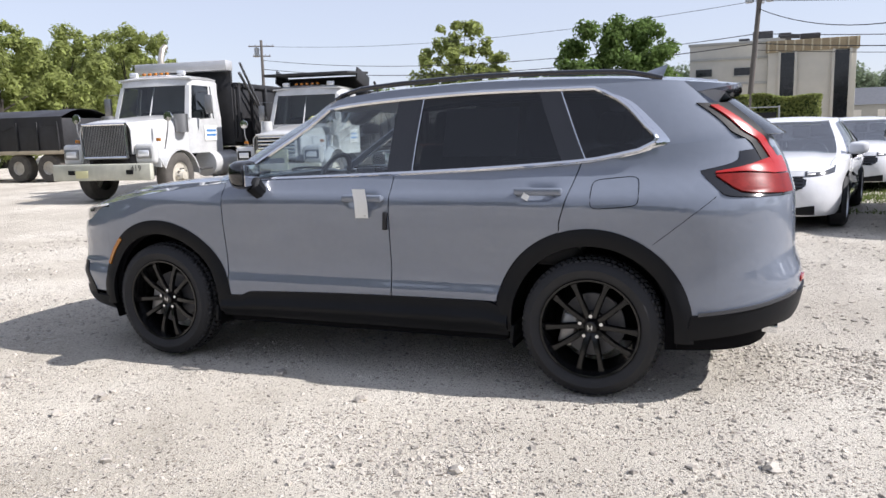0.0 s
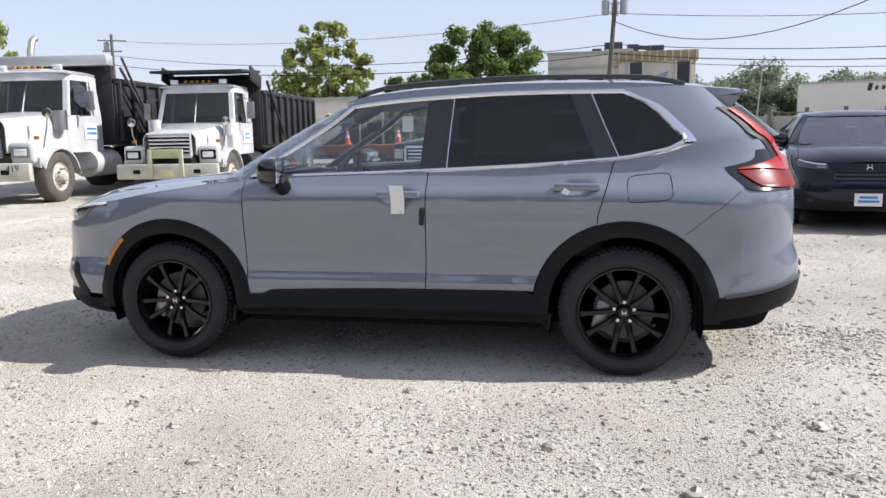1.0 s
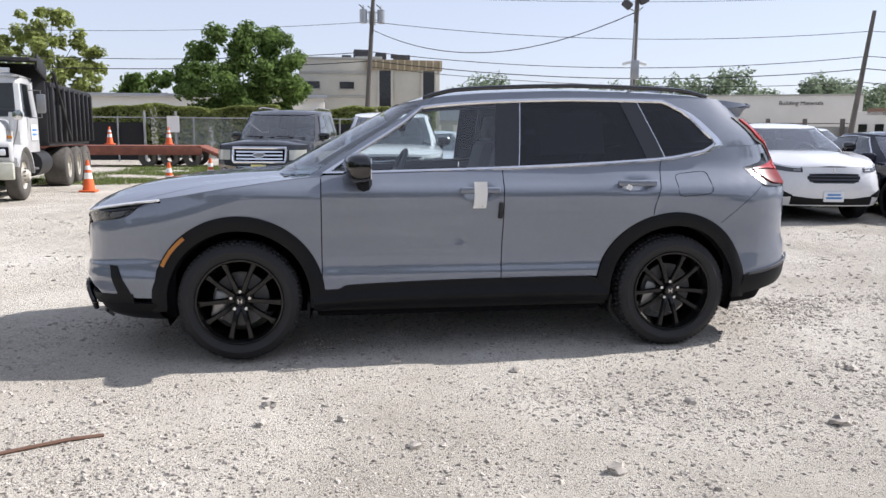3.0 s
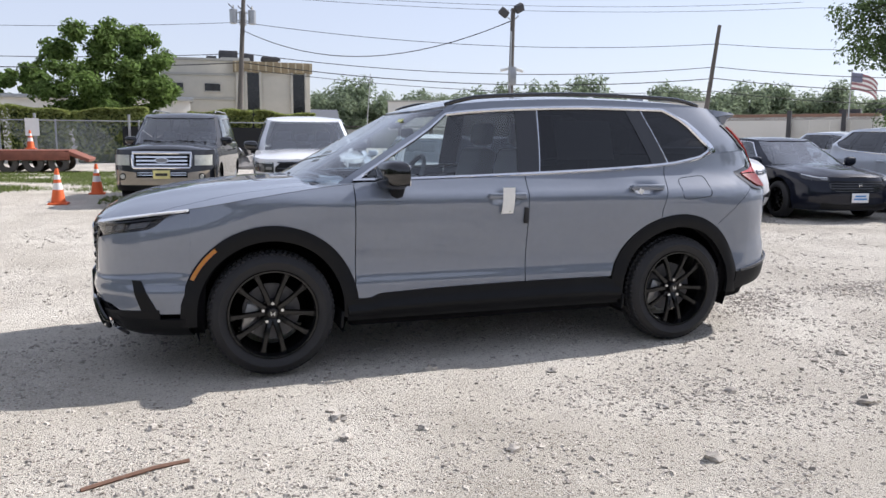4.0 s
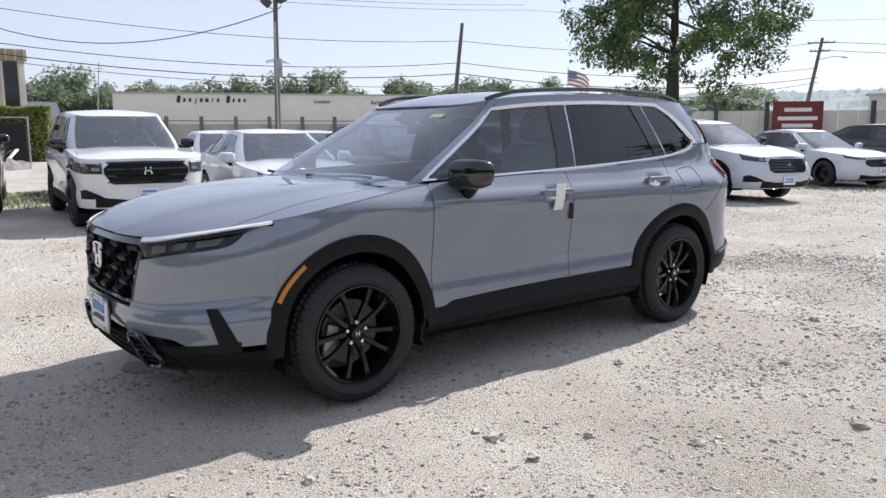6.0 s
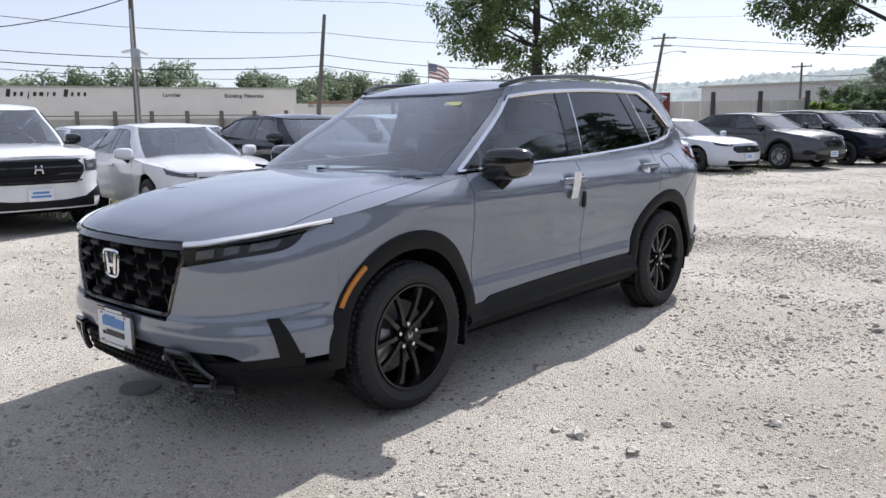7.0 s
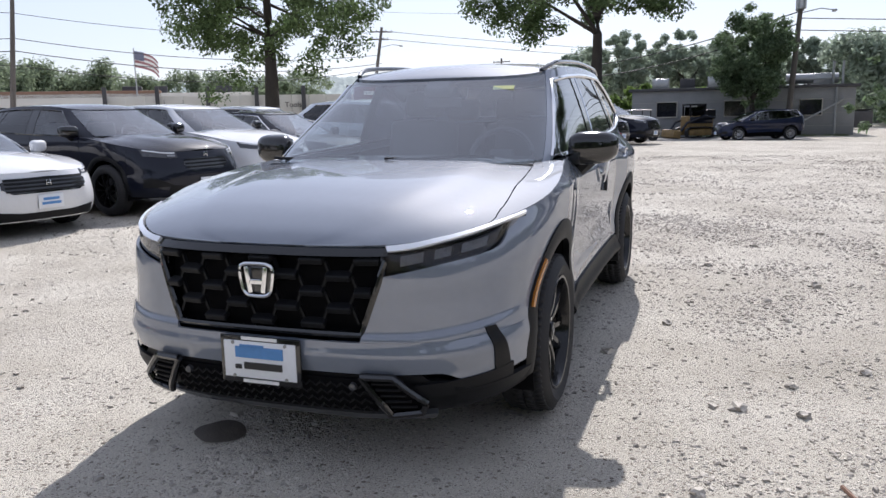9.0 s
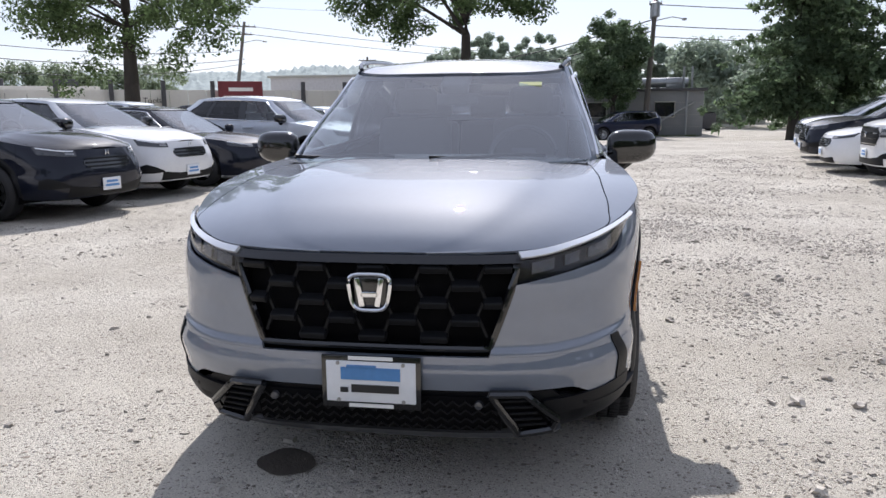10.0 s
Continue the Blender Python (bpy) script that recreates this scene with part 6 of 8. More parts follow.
def dump_truck(name, m, label, square=False):
    """A conventional dump truck, front axle at the origin, nose towards -x."""
    root = thing(name, m, label, "dump truck", "dump trucks")
    for y in (-0.98, 0.98):
        truck_wheel(root, 0, y)
    for x in ((4.6, 5.95, 7.3) if not square else (5.4, 6.75)):
        for y in (-0.90, 0.90):
            truck_wheel(root, x, y, True)
    fr = bmesh.new()
    for y in (-0.42, 0.42):
        box(fr, (8.6, 0.09, 0.26), (3.4, y, 0.85), None, 0.01)
    for x in (-0.6, 1.5, 3.2, 5.0, 7.4):
        box(fr, (0.12, 0.8, 0.2), (x, 0, 0.85))
    part("frame", fr, M_BED, root)
    # hood: nose narrower than the cab
    hw0, hw1 = (0.62, 0.80) if not square else (0.62, 0.96)
    z0, z1 = (1.52, 1.72) if not square else (1.66, 1.80)

    def hood(u, v):
        x = lerp(-0.92, 0.85, u)
        w = lerp(hw0, hw1, u)
        zt = lerp(z0, z1, u)
        a = v * 2 - 1
        e = 0.30 if not square else 0.14
        if abs(a) < 0.5:
            y, z = a * 2 * (w - 0.10), zt + 0.06 * (1 - (a * 2) ** 2) - (0.05 if u < 0.06 else 0)
        else:
            k = (abs(a) - 0.5) * 2
            y, z = math.copysign(w - 0.10 + 0.10 * min(1, k * 4) ** 0.6, a), zt - k * (zt - 1.02)
        return Vector((x, y, z))
    part("hood", sheet(hood, 14, 32, 0.02, (0, 0, 1)), M_TRUCK, root, "white hood")
    # grille
    gz0, gz1, gw = (0.98, 1.50, 0.50) if not square else (0.95, 1.64, 0.52)
    part("grille_bed", block((0.06, gw * 2, gz1 - gz0), (-0.91, 0, (gz0 + gz1) / 2), None, 0.01), M_DARK, root)
    if square:
        for k in range(26):
            y = lerp(-gw + 0.03, gw - 0.03, k / 25)
            part("grille_bar", rod(bmesh.new(), (-0.955, y, gz0 + 0.03), (-0.955, y, gz1 - 0.03), 0.011, seg=6), M_STEEL, root)
    else:
        for k in range(6):
            z = lerp(gz0 + 0.05, gz1 - 0.05, k / 5)
            part("grille_bar", block((0.03, gw * 1.9, 0.045), (-0.95, 0, z), None, 0.01), M_CHROME, root)
    part("grille_surround", pole_of([(-0.95, -gw, gz0), (-0.95, -gw, gz1), (-0.95, gw, gz1), (-0.95, gw, gz0), (-0.95, -gw, gz0)], 0.035, 6), M_TRUCK if not square else M_CHROME, root)
    # fenders with lamps
    for sd in (-1, 1):
        def fen(u, v, sd=sd):
            a = lerp(-0.05, math.pi * 0.98, u)
            r = 0.66
            x, z = -r * math.cos(a), 0.55 + r * math.sin(a) * (0.98 if not square else 0.9)
            if u < 0.10:
                x, z = -0.78, 0.78 + u * 2
            return Vector((x, sd * lerp(0.62, 1.17, v), z - 0.05 * v * v))
        part("fender", sheet(fen, 22, 6, 0.03, (0, 0, 1)), M_TRUCK, root, "white wheel fender")
        face = block((0.20, 0.48, 0.44), (-0.80, sd * 0.88, 1.02), None, 0.08, 3)
        part("fender_front", face, M_TRUCK, root)
        part("headlight_bezel", block((0.04, 0.36, 0.21), (-0.905, sd * 0.88, 1.03), None, 0.02), M_PLASTIC if not square else M_STEEL, root)
        part("headlight", block((0.03, 0.25, 0.13), (-0.925, sd * 0.88, 1.03), None, 0.02), M_LAMPWHITE, root, "clear rectangular headlight")
        part("marker_lamp", block((0.05, 0.10, 0.07), (-0.55, sd * 1.0, 1.33 if not square else 1.3), None, 0.015), M_AMBER, root, "amber lamp")
        # fender mirror
        bm = pole_of([(-0.35, sd * 1.0, 1.1), (-0.38, sd * 1.12, 1.5), (-0.36, sd * 1.14, 1.72)], 0.015, 6)
        mr = part("fender_mirror", bm, M_STEEL, root)
        disc = lathe([(0.0005, -0.02), (0.10, -0.015), (0.105, 0.0), (0.09, 0.03), (0.0005, 0.04)], 20)
        o = part("mirror_head", disc, M_CHROME, mr, "round mirror head")
        o.matrix_local = pose(-0.36, sd * 1.14, 1.78, 0, 0, -90)
        # cab mirror and steps
        bm = pole_of([(1.0, sd * 1.05, 2.35), (0.95, sd * 1.32, 2.35), (0.95, sd * 1.32, 1.75), (1.0, sd * 1.05, 1.75)], 0.014, 6)
        mr = part("cab_mirror", bm, M_STEEL, root)
        part("mirror_head", block((0.07, 0.19, 0.42), (0.96, sd * 1.32, 2.06), None, 0.03), M_STEEL, mr)
        part("fuel_tank", rod(bmesh.new(), (1.35, sd * 0.88, 0.72), (2.45, sd * 0.88, 0.72), 0.30, seg=24), M_BED if not square else M_TRUCK, root)
        part("step", block((0.5, 0.24, 0.05), (1.05, sd * 1.0, 0.62), None, 0.01), M_STEEL, root)
    # bumper
    bz = 0.66
    bp = part("bumper", block((0.14, 2.36, 0.34), (-1.10, 0, bz), None, 0.03), pbr("bumper_dull", (0.50, 0.50, 0.42), 0.5, 0.2, vary=0.2, scale=4.0), root, "scuffed pale steel bumper")
    part("bumper_plate", block((0.01, 0.30, 0.15), (-1.178, 0.0 if not square else 0.45, bz - 0.04), None, 0.002), pbr("plate_pale", (0.65, 0.62, 0.35), 0.5), bp, "pale plate")
    for y in (-0.7, 0.7):
        part("fog_lamp", block((0.03, 0.16, 0.09), (-1.175, y, bz), None, 0.01), M_PLASTIC, bp)
    if square:
        text_mesh("419", 0.17, M_INK, bp, pose(-1.174, -0.85, bz + 0.07, 90, 0, -90), name="fleet_number")
    else:
        part("push_bar", block((0.05, 0.75, 0.20), (-1.19, 0, 1.06), None, 0.02), pbr("dull_green_bar", (0.42, 0.45, 0.25), 0.6, vary=0.2), bp)
        for y in (-0.36, 0.36):
            part("push_post", block((0.05, 0.10, 0.62), (-1.20, y, 0.85), None, 0.015), pbr("pale_post", (0.5, 0.52, 0.36), 0.6), bp)
    # cab
    cw, cz0, cz1 = 1.02, 0.98, 2.66
    def cab_pt(u, v):
        """Front and side skin of the cab from the middle of the screen round to the back."""
        z = lerp(cz0, cz1, v)
        tum = 0.10 * max(0, (z - 1.75) / 0.9)
        lean = 0.28 * max(0, (z - 1.75) / 0.9)
        a = u
        if a < 0.4:
            return Vector((0.62 + lean + 0.05 * (a / 0.4) ** 2, -(cw - tum) * (a / 0.4) * 0.96, z))
        k = (a - 0.4) / 0.6
        return Vector((0.67 + lean + (1.95 - 0.67 - lean) * k, -(cw - tum) * (0.96 + 0.04 * min(1, k * 8)), z))
    zs = lambda z: (z - cz0) / (cz1 - cz0)
    part_rows = (("cab_lower", 0.0, 1.0, cz0, 1.76, M_TRUCK), ("cab_header", 0.0, 1.0, 2.50, cz1, M_TRUCK), ("cab_corner", 0.355, 0.43, 1.76, 2.50, M_TRUCK), ("cab_rear_corner", 0.86, 1.0, 1.76, 2.50, M_TRUCK), ("door_post", 0.795, 0.83, 1.76, 2.50, M_TRUCK))
    for nm, u0, u1, a, b, mt in part_rows:
        both(nm, sheet(lambda u, v: cab_pt(lerp(u0, u1, u), lerp(zs(a), zs(b), v)), 16, 8, 0.03, (-0.5, -1, 0)), mt, root)
    both("windscreen", sheet(lambda u, v: cab_pt(lerp(0.0, 0.355, u), lerp(zs(1.78), zs(2.49), v)) + Vector((0.015, 0, 0)), 8, 5, 0.004, (-1, 0, 0)), M_TRUCKGLASS, root)
    both("door_window", sheet(lambda u, v: cab_pt(lerp(0.43, 0.795, u), lerp(zs(1.78), zs(2.49), v)) + Vector((0, 0.015, 0)), 8, 5, 0.004), M_TRUCKGLASS, root)
    part("cab_roof", sheet(lambda u, v: Vector((lerp(0.88, 1.97, u), (v * 2 - 1) * 0.94, cz1 + 0.10 * (1 - (v * 2 - 1) ** 4) * min(1, u * 5 + 0.2))), 10, 14, 0.03, (0, 0, 1)), M_TRUCK, root)
    part("cab_back", block((0.05, 1.9, 1.6), (1.95, 0, 1.8), None, 0.02), M_TRUCK, root)
    part("cab_seat", block((0.5, 1.5, 0.8), (1.55, 0, 1.55), None, 0.08), M_TRIM, root)
    part("cab_dash", block((0.3, 1.8, 0.25), (0.85, 0, 1.66), None, 0.05), M_TRIM, root)
    part("screen_post", rod(bmesh.new(), (0.625, 0, 1.78), (0.90, 0, 2.49), 0.018, seg=6), M_TRUCK, root)
    for k in range(5):
        part("roof_lamp", block((0.08, 0.07, 0.06), (0.98, lerp(-0.3, 0.3, k / 4), cz1 + 0.12), None, 0.02), M_AMBER, root, "amber roof lamp")
    for y in (-0.62, 0.62):
        part("beacon", block((0.10, 0.20, 0.12), (1.05, y, cz1 + 0.12), None, 0.03), M_LAMPWHITE, root)
    part("sign_panel", block((0.55, 0.006, 0.35), (1.45, -1.035, 1.42), None, 0.002), M_PAPER, root, "white door panel")
    for k in range(2):
        part("print", block((0.40, 0.004, 0.05), (1.45, -1.041, 1.48 - k * 0.1), None, 0), M_INKBLUE, root)
    for sd in (-1, 1):
        part("air_cleaner", rod(bmesh.new(), (0.42, sd * 0.93, 1.45), (0.42, sd * 0.93, 1.85), 0.15, seg=18), M_STEEL if square else M_TRUCK, root)
    if square:
        st = pole_of([(2.1, 0.6, 1.0), (2.1, 0.6, 3.0), (2.12, 0.6, 3.25), (2.22, 0.6, 3.48), (2.34, 0.6, 3.55)], 0.075, 12)
        part("exhaust_pipe", st, pbr("dusty_chrome", (0.55, 0.50, 0.42), 0.35, 0.8, vary=0.2), root, "tall curved exhaust pipe")
    # dump body
    x0, x1, zf, zb_, zt_ = 2.35, 8.0, 1.18, 1.18, 2.80
    bed = part("dump_body", block((x1 - x0, 2.3, 0.16), ((x0 + x1) / 2, 0, zf), None, 0.02), M_BED, root, "black ribbed dump body")
    for sd in (-1, 1):
        part("bed_side", block((x1 - x0, 0.06, zt_ - zf - 0.25), ((x0 + x1) / 2, sd * 1.17, (zf + zt_) / 2 - 0.12), None, 0.01), M_BED, bed)
        part("bed_top_rail", block((x1 - x0, 0.14, 0.12), ((x0 + x1) / 2, sd * 1.19, zt_ - 0.24), None, 0.02), M_BED, bed)
        for k in range(9):
            part("bed_rib", block((0.10, 0.11, zt_ - zf - 0.25), (lerp(x0 + 0.1, x1 - 0.1, k / 8), sd * 1.24, (zf + zt_) / 2 - 0.12), None, 0.02), M_BED, bed)
        d = Vector((1.7, 0, -1.55))
        part("tarp_arm", rod(bmesh.new(), (x0 + 0.05, sd * 1.33, 2.85), (x0 + 1.75, sd * 1.33, 1.25), 0.035, seg=8), M_STEEL if square else M_BED, bed)
    part("bed_front", block((0.08, 2.3, zt_ - zf + 0.25), (x0, 0, (zf + zt_) / 2 + 0.1), None, 0.02), M_BED, bed)
    part("tail_gate", block((0.08, 2.3, zt_ - zf - 0.2), (x1, 0, (zf + zt_) / 2 - 0.1), None, 0.02), M_BED, bed)
    if not square:
        part("cab_guard", block((1.55, 2.34, 0.07), (x0 - 0.72, 0, 3.06), Matrix.Rotation(-0.05, 4, "Y"), 0.02), M_BED, bed, "black cab guard")
        for sd in (-1, 1):
            part("guard_side", block((0.9, 0.05, 0.35), (x0 - 0.35, sd * 1.15, 2.92), Matrix.Rotation(0.25, 4, "Y"), 0.01), M_BED, bed)
    else:
        part("tarp_housing", block((0.32, 2.5, 0.24), (x0 - 0.25, 0, 3.0), None, 0.03, 2), pbr("tarp_silver", (0.6, 0.6, 0.6), 0.4, 0.5, vary=0.1), bed, "silver tarp roller")
        part("tarp_bow", rod(bmesh.new(), (x0 - 0.2, -1.5, 3.05), (x0 + 1.6, -1.42, 1.2), 0.03, seg=8), M_STEEL, bed)
    return root


dump_truck("dump_truck", pose(-7.85, 10.9, 0, 0, 0, 97) @ Matrix.Scale(0.94, 4), "white cab dump truck with black ribbed bed")
dump_truck("dump_truck", pose(-11.25, 9.45, 0, 0, 0, 97) @ Matrix.Scale(1.06, 4), "white square-nosed dump truck with tall exhaust", True)


def cone(m, label="orange traffic cone with white bands"):
    root = thing("traffic_cone", m, label, "traffic cone", "traffic cones")
    part("base", block((0.36, 0.36, 0.04), (0, 0, 0.02), None, 0.012), M_ORANGE, root)
    prof = lambda a, b: [(lerp(0.14, 0.03, a), a * 0.68 + 0.04), (lerp(0.14, 0.03, b), b * 0.68 + 0.04)]
    for nm, a, b, mt in (("body", 0, 0.38, M_ORANGE), ("band", 0.38, 0.58, M_PAPER), ("body", 0.58, 0.68, M_ORANGE), ("band", 0.68, 0.82, M_PAPER), ("body", 0.82, 1.0, M_ORANGE)):
        bm = bmesh.new()
        (r0, h0), (r1, h1) = prof(a, b)
        rod(bm, (0, 0, h0), (0, 0, h1), r0, r1, 20)
        part(nm, bm, mt, root)


for x, y, z in ((-6.25, 13.2, 0), (-4.2, 11.85, 0), (-3.75, 14.7, 0), (-9.6, 27.9, 0.86), (-7.3, 28.0, 0.86)):
    cone(pose(x, y, z))

low = thing("flatbed_trailer", pose(-9.0, 27.8, 0), "rusty red low flatbed trailer behind the trucks", "trailer")
part("deck", block((6.4, 2.3, 0.16), (0, 0, 0.76), None, 0.02), M_RUST, low)
part("ramp_end", block((0.9, 2.3, 0.14), (3.45, 0, 0.62), Matrix.Rotation(0.4, 4, "Y"), 0.02), M_RUST, low)
for sd in (-1, 1):
    part("side_beam", block((6.4, 0.1, 0.3), (0, sd * 1.12, 0.62), None, 0.02), M_RUST, low)
    for x in (1.1, 1.95, 2.8):
        w = part("tyre", lathe([(0.16, -0.1), (0.33, -0.11), (0.36, -0.07), (0.36, 0.07), (0.33, 0.11), (0.16, 0.1)], 24), M_DUSTY, low)
        w.matrix_local = pose(x, sd * 0.98, 0.36)

trl = thing("covered_trailer", pose(-25.2, 16.2, 0, 0, 0, 6), "black tarped dump trailer with scalloped cover", "trailer")
part("box", block((10, 2.4, 1.15), (0, 0, 1.65), None, 0.04), M_BED, trl)
part("sill", block((10.1, 2.5, 0.14), (0, 0, 1.05), None, 0.02), pbr("trailer_sill_tan", (0.42, 0.36, 0.26), 0.7), trl)
def tarp(u, v):
    x = lerp(-5, 5, u)
    a = v * 2 - 1
    sc = 0.16 * abs(math.sin(u * math.pi * 8))
    if abs(a) < 0.7:
        return Vector((x, a / 0.7 * 1.22, 2.28 + 0.28 * (1 - (a / 0.7) ** 2) + 0.05 * noise.noise((x, a * 2, 1))))
    k = (abs(a) - 0.7) / 0.3
    return Vector((x, math.copysign(1.24 + 0.02 * math.sin(u * 60), a), 2.28 - k * (0.45 - sc)))
part("tarp_cover", sheet(tarp, 96, 20, 0.01, (0, 0, 1)), pbr("tarp_black", (0.03, 0.03, 0.035), 0.5, vary=0.3, fine=30, bump=0.2), trl, "sagging black tarpaulin")
for sd in (-1, 1):
    for k in range(12):
        part("rib", block((0.09, 0.08, 1.0), (lerp(-4.8, 4.8, k / 11), sd * 1.24, 1.6), None, 0.02), M_BED, trl)
    for x in (2.9, 4.2):
        w = part("tyre", lathe([(0.24, -0.2), (0.45, -0.22), (0.5, -0.16), (0.5, 0.16), (0.45, 0.22), (0.24, 0.2)], 28), M_DUSTY, trl)
        w.matrix_local = pose(x, sd * 0.95, 0.5)
        w2 = part("rim", lathe([(0.25, -0.19), (0.2, -0.12), (0.12, -0.14), (0.0005, -0.16)], 20), M_RIMWHITE, trl)
        w2.matrix_local = pose(x, sd * 0.95, 0.5, 0, 0, 0 if sd < 0 else 180)
    part("mud_guard", block((2.9, 0.5, 0.06), (3.55, sd * 0.95, 1.02), None, 0.01), M_BED, trl)

# ---------------------------------------------------------------- trees and hedges
def leaf_mat(name, color, vary=0.45):
    m, n, l, b = nodes_of(name)
    vec = coords(n, l)
    col = ramp(n, l, noise_of(n, l, vec, 0.9, 3), [(0.3, scaled(color, 0.7)), (0.7, scaled(color, 1.25))])
    hsv, mr = n.new("ShaderNodeHueSaturation"), n.new("ShaderNodeMapRange")
    mr.inputs["To Min"].default_value, mr.inputs["To Max"].default_value = 1 - vary, 1 + vary
    l.new(n.new("ShaderNodeNewGeometry").outputs["Random Per Island"], mr.inputs["Value"])
    l.new(mr.outputs["Result"], hsv.inputs["Value"])
    l.new(col, hsv.inputs["Color"])
    l.new(hsv.outputs["Color"], b.inputs["Base Color"])
    b.inputs["Roughness"].default_value = 0.75
    b.inputs["Specular IOR Level"].default_value = 0.2
    tr, mx = n.new("ShaderNodeBsdfTranslucent"), n.new("ShaderNodeMixShader")
    l.new(hsv.outputs["Color"], tr.inputs["Color"])
    mx.inputs[0].default_value = 0.5
    l.new(b.outputs[0], mx.inputs[1])
    l.new(tr.outputs[0], mx.inputs[2])
    l.new(mx.outputs[0], n["Material Output"].inputs["Surface"])
    return m


M_LEAF = leaf_mat("leaf_green", (0.14, 0.21, 0.06))
M_LEAFDARK = leaf_mat("leaf_dark", (0.10, 0.145, 0.062))
M_LEAFYELLOW = leaf_mat("leaf_yellowgreen", (0.29, 0.33, 0.11), 0.28)
M_LEAFBLUE = leaf_mat("leaf_bluegreen", (0.12, 0.17, 0.095))
# far green with some aerial haze put into the leaf colour
M_LEAFFARHAZE = leaf_mat("leaf_far_hazed", (0.215, 0.265, 0.17), 0.3)
# leaves greyed and lightened, distance haze painted into their colour
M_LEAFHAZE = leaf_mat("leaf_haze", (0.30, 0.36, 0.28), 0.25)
M_BARK = pbr("bark", (0.042, 0.036, 0.030), 0.95, vary=0.4, scale=3.0, fine=22.0, bump=1.0, stretch=(1, 1, 0.25))


def leaves(rng, lobes, n, size, flat=0.8, far=False):
    """Leaf sprays spread over the lobes of a crown: vertex and face arrays. Far ones are three-cornered."""
    c = np.array([q[0] for q in lobes], float)
    r = np.array([q[1] for q in lobes], float)
    pick = rng.choice(len(lobes), n, p=r ** 2 / np.sum(r ** 2))
    d = rng.standard_normal((n, 3))
    d /= np.linalg.norm(d, axis=1)[:, None]
    rad = r[pick] * (0.35 + 0.75 * rng.random(n))
    p = c[pick] + d * rad[:, None] * np.array([1, 1, flat])
    nrm = d + 0.7 * rng.standard_normal((n, 3)) + np.array([0, 0, 0.6])
    nrm /= np.linalg.norm(nrm, axis=1)[:, None]
    t = np.cross(nrm, rng.standard_normal((n, 3)))
    t /= np.linalg.norm(t, axis=1)[:, None]
    b = np.cross(nrm, t)
    s = size * rng.uniform(0.5, 1.3, n)[:, None]
    if far:
        V = np.stack([p - t * s, p + b * s * 0.62, p + t * s - b * s * 0.45], 1).reshape(-1, 3)
        return V, np.arange(3 * n).reshape(-1, 3)
    V = np.stack([p - t * s, p + b * s * 0.5 + nrm * s * 0.15, p + t * s, p - b * s * 0.5 + nrm * s * 0.15], 1).reshape(-1, 3)
    F = np.arange(4 * n).reshape(-1, 4)
    return V, F


def leaf_object(name, V, F, mat, parent=None):
    me = bpy.data.meshes.new(name)
    me.from_pydata(V.tolist(), [], F.tolist())
    me.materials.append(mat)
    ob = new(name, me)
    ob.parent = parent
    return ob


def tree(m, label, trunk_h, trunk_r, lobes, n, size, mat, seed, limbs=True, name="tree", lean=0.0, twigs=10, stout=0.22, far=False):
    """A tapered trunk with limbs to the crown's lobes, and the leaves as one crown."""
    rng = np.random.default_rng(seed)
    root = thing(name, m, label, "tree", "trees")
    top = Vector((lean, 0, trunk_h))
    pts = [Vector((lean * u + 0.15 * trunk_r * math.sin(u * 7), 0.15 * trunk_r * math.cos(u * 5), trunk_h * u)) for u in [k / 10 for k in range(11)]]
    part("trunk", pole_of(pts, lambda u: trunk_r * (1.0 - (0.35 if trunk_h < 7 else 0.72) * u + 0.5 * max(0, 0.12 - u) / 0.12), 12), M_BARK, root)
    if limbs:
        for i, (c, r) in enumerate(lobes[::max(1, len(lobes) // twigs)]):
            c = Vector(c)
            a = pts[min(10, 6 + i % 5)]
            mid = a.lerp(c, 0.5) + Vector((0, 0, 0.12 * (c - a).length))
            ps = [a.lerp(mid, k / 4) if k <= 4 else mid.lerp(c, (k - 4) / 4) for k in range(9)]
            part("limb", pole_of(ps, lambda u: trunk_r * lerp(stout, 0.03, u), 7), M_BARK, root)
    V, F = leaves(rng, lobes, n, size, far=far)
    leaf_object("crown", V, F, mat, root)
    return root


def lobes_ball(rng, c, R, k, spread=(1, 1, 0.8), small=(0.3, 0.5)):
    """Many small sprays spread through a crown, thinner at its rim."""
    out = []
    for _ in range(k * 4):
        d = rng.standard_normal(3)
        d /= np.linalg.norm(d)
        out.append((tuple(np.array(c) + d * R * np.array(spread) * (0.35 + 0.72 * rng.random() ** 0.6)), R * rng.uniform(*small) * 0.46))
    return out


rg = np.random.default_rng(8)
# maple by the fence, shade trees by the store, trees by the block building
tree(pose(-5.7, 43.5, 0), "dense round green tree beside the fence", 2.6, 0.22, lobes_ball(rg, (0, 0, 4.4), 3.5, 26, (1.0, 1, 0.95)), 30000, 0.15, M_LEAF, 1)
tree(pose(34.7, 22.9, 0), "large dark shade tree with thick trunk", 9.5, 0.50, lobes_ball(rg, (0.5, 0, 8.8), 5.8, 52, (1.05, 1.05, 0.75), (0.2, 0.34)) + [((-3.6, 2.6, 6.2), 1.6), ((2.2, -3.9, 5.6), 1.5), ((-1.0, 4.4, 6.6), 1.7), ((0.4, -2.4, 4.0), 1.1), ((0.5, 2.4, 3.6), 1.2), ((-0.5, 3.6, 2.6), 0.9)], 33000, 0.125, M_LEAFDARK, 2, stout=0.2)
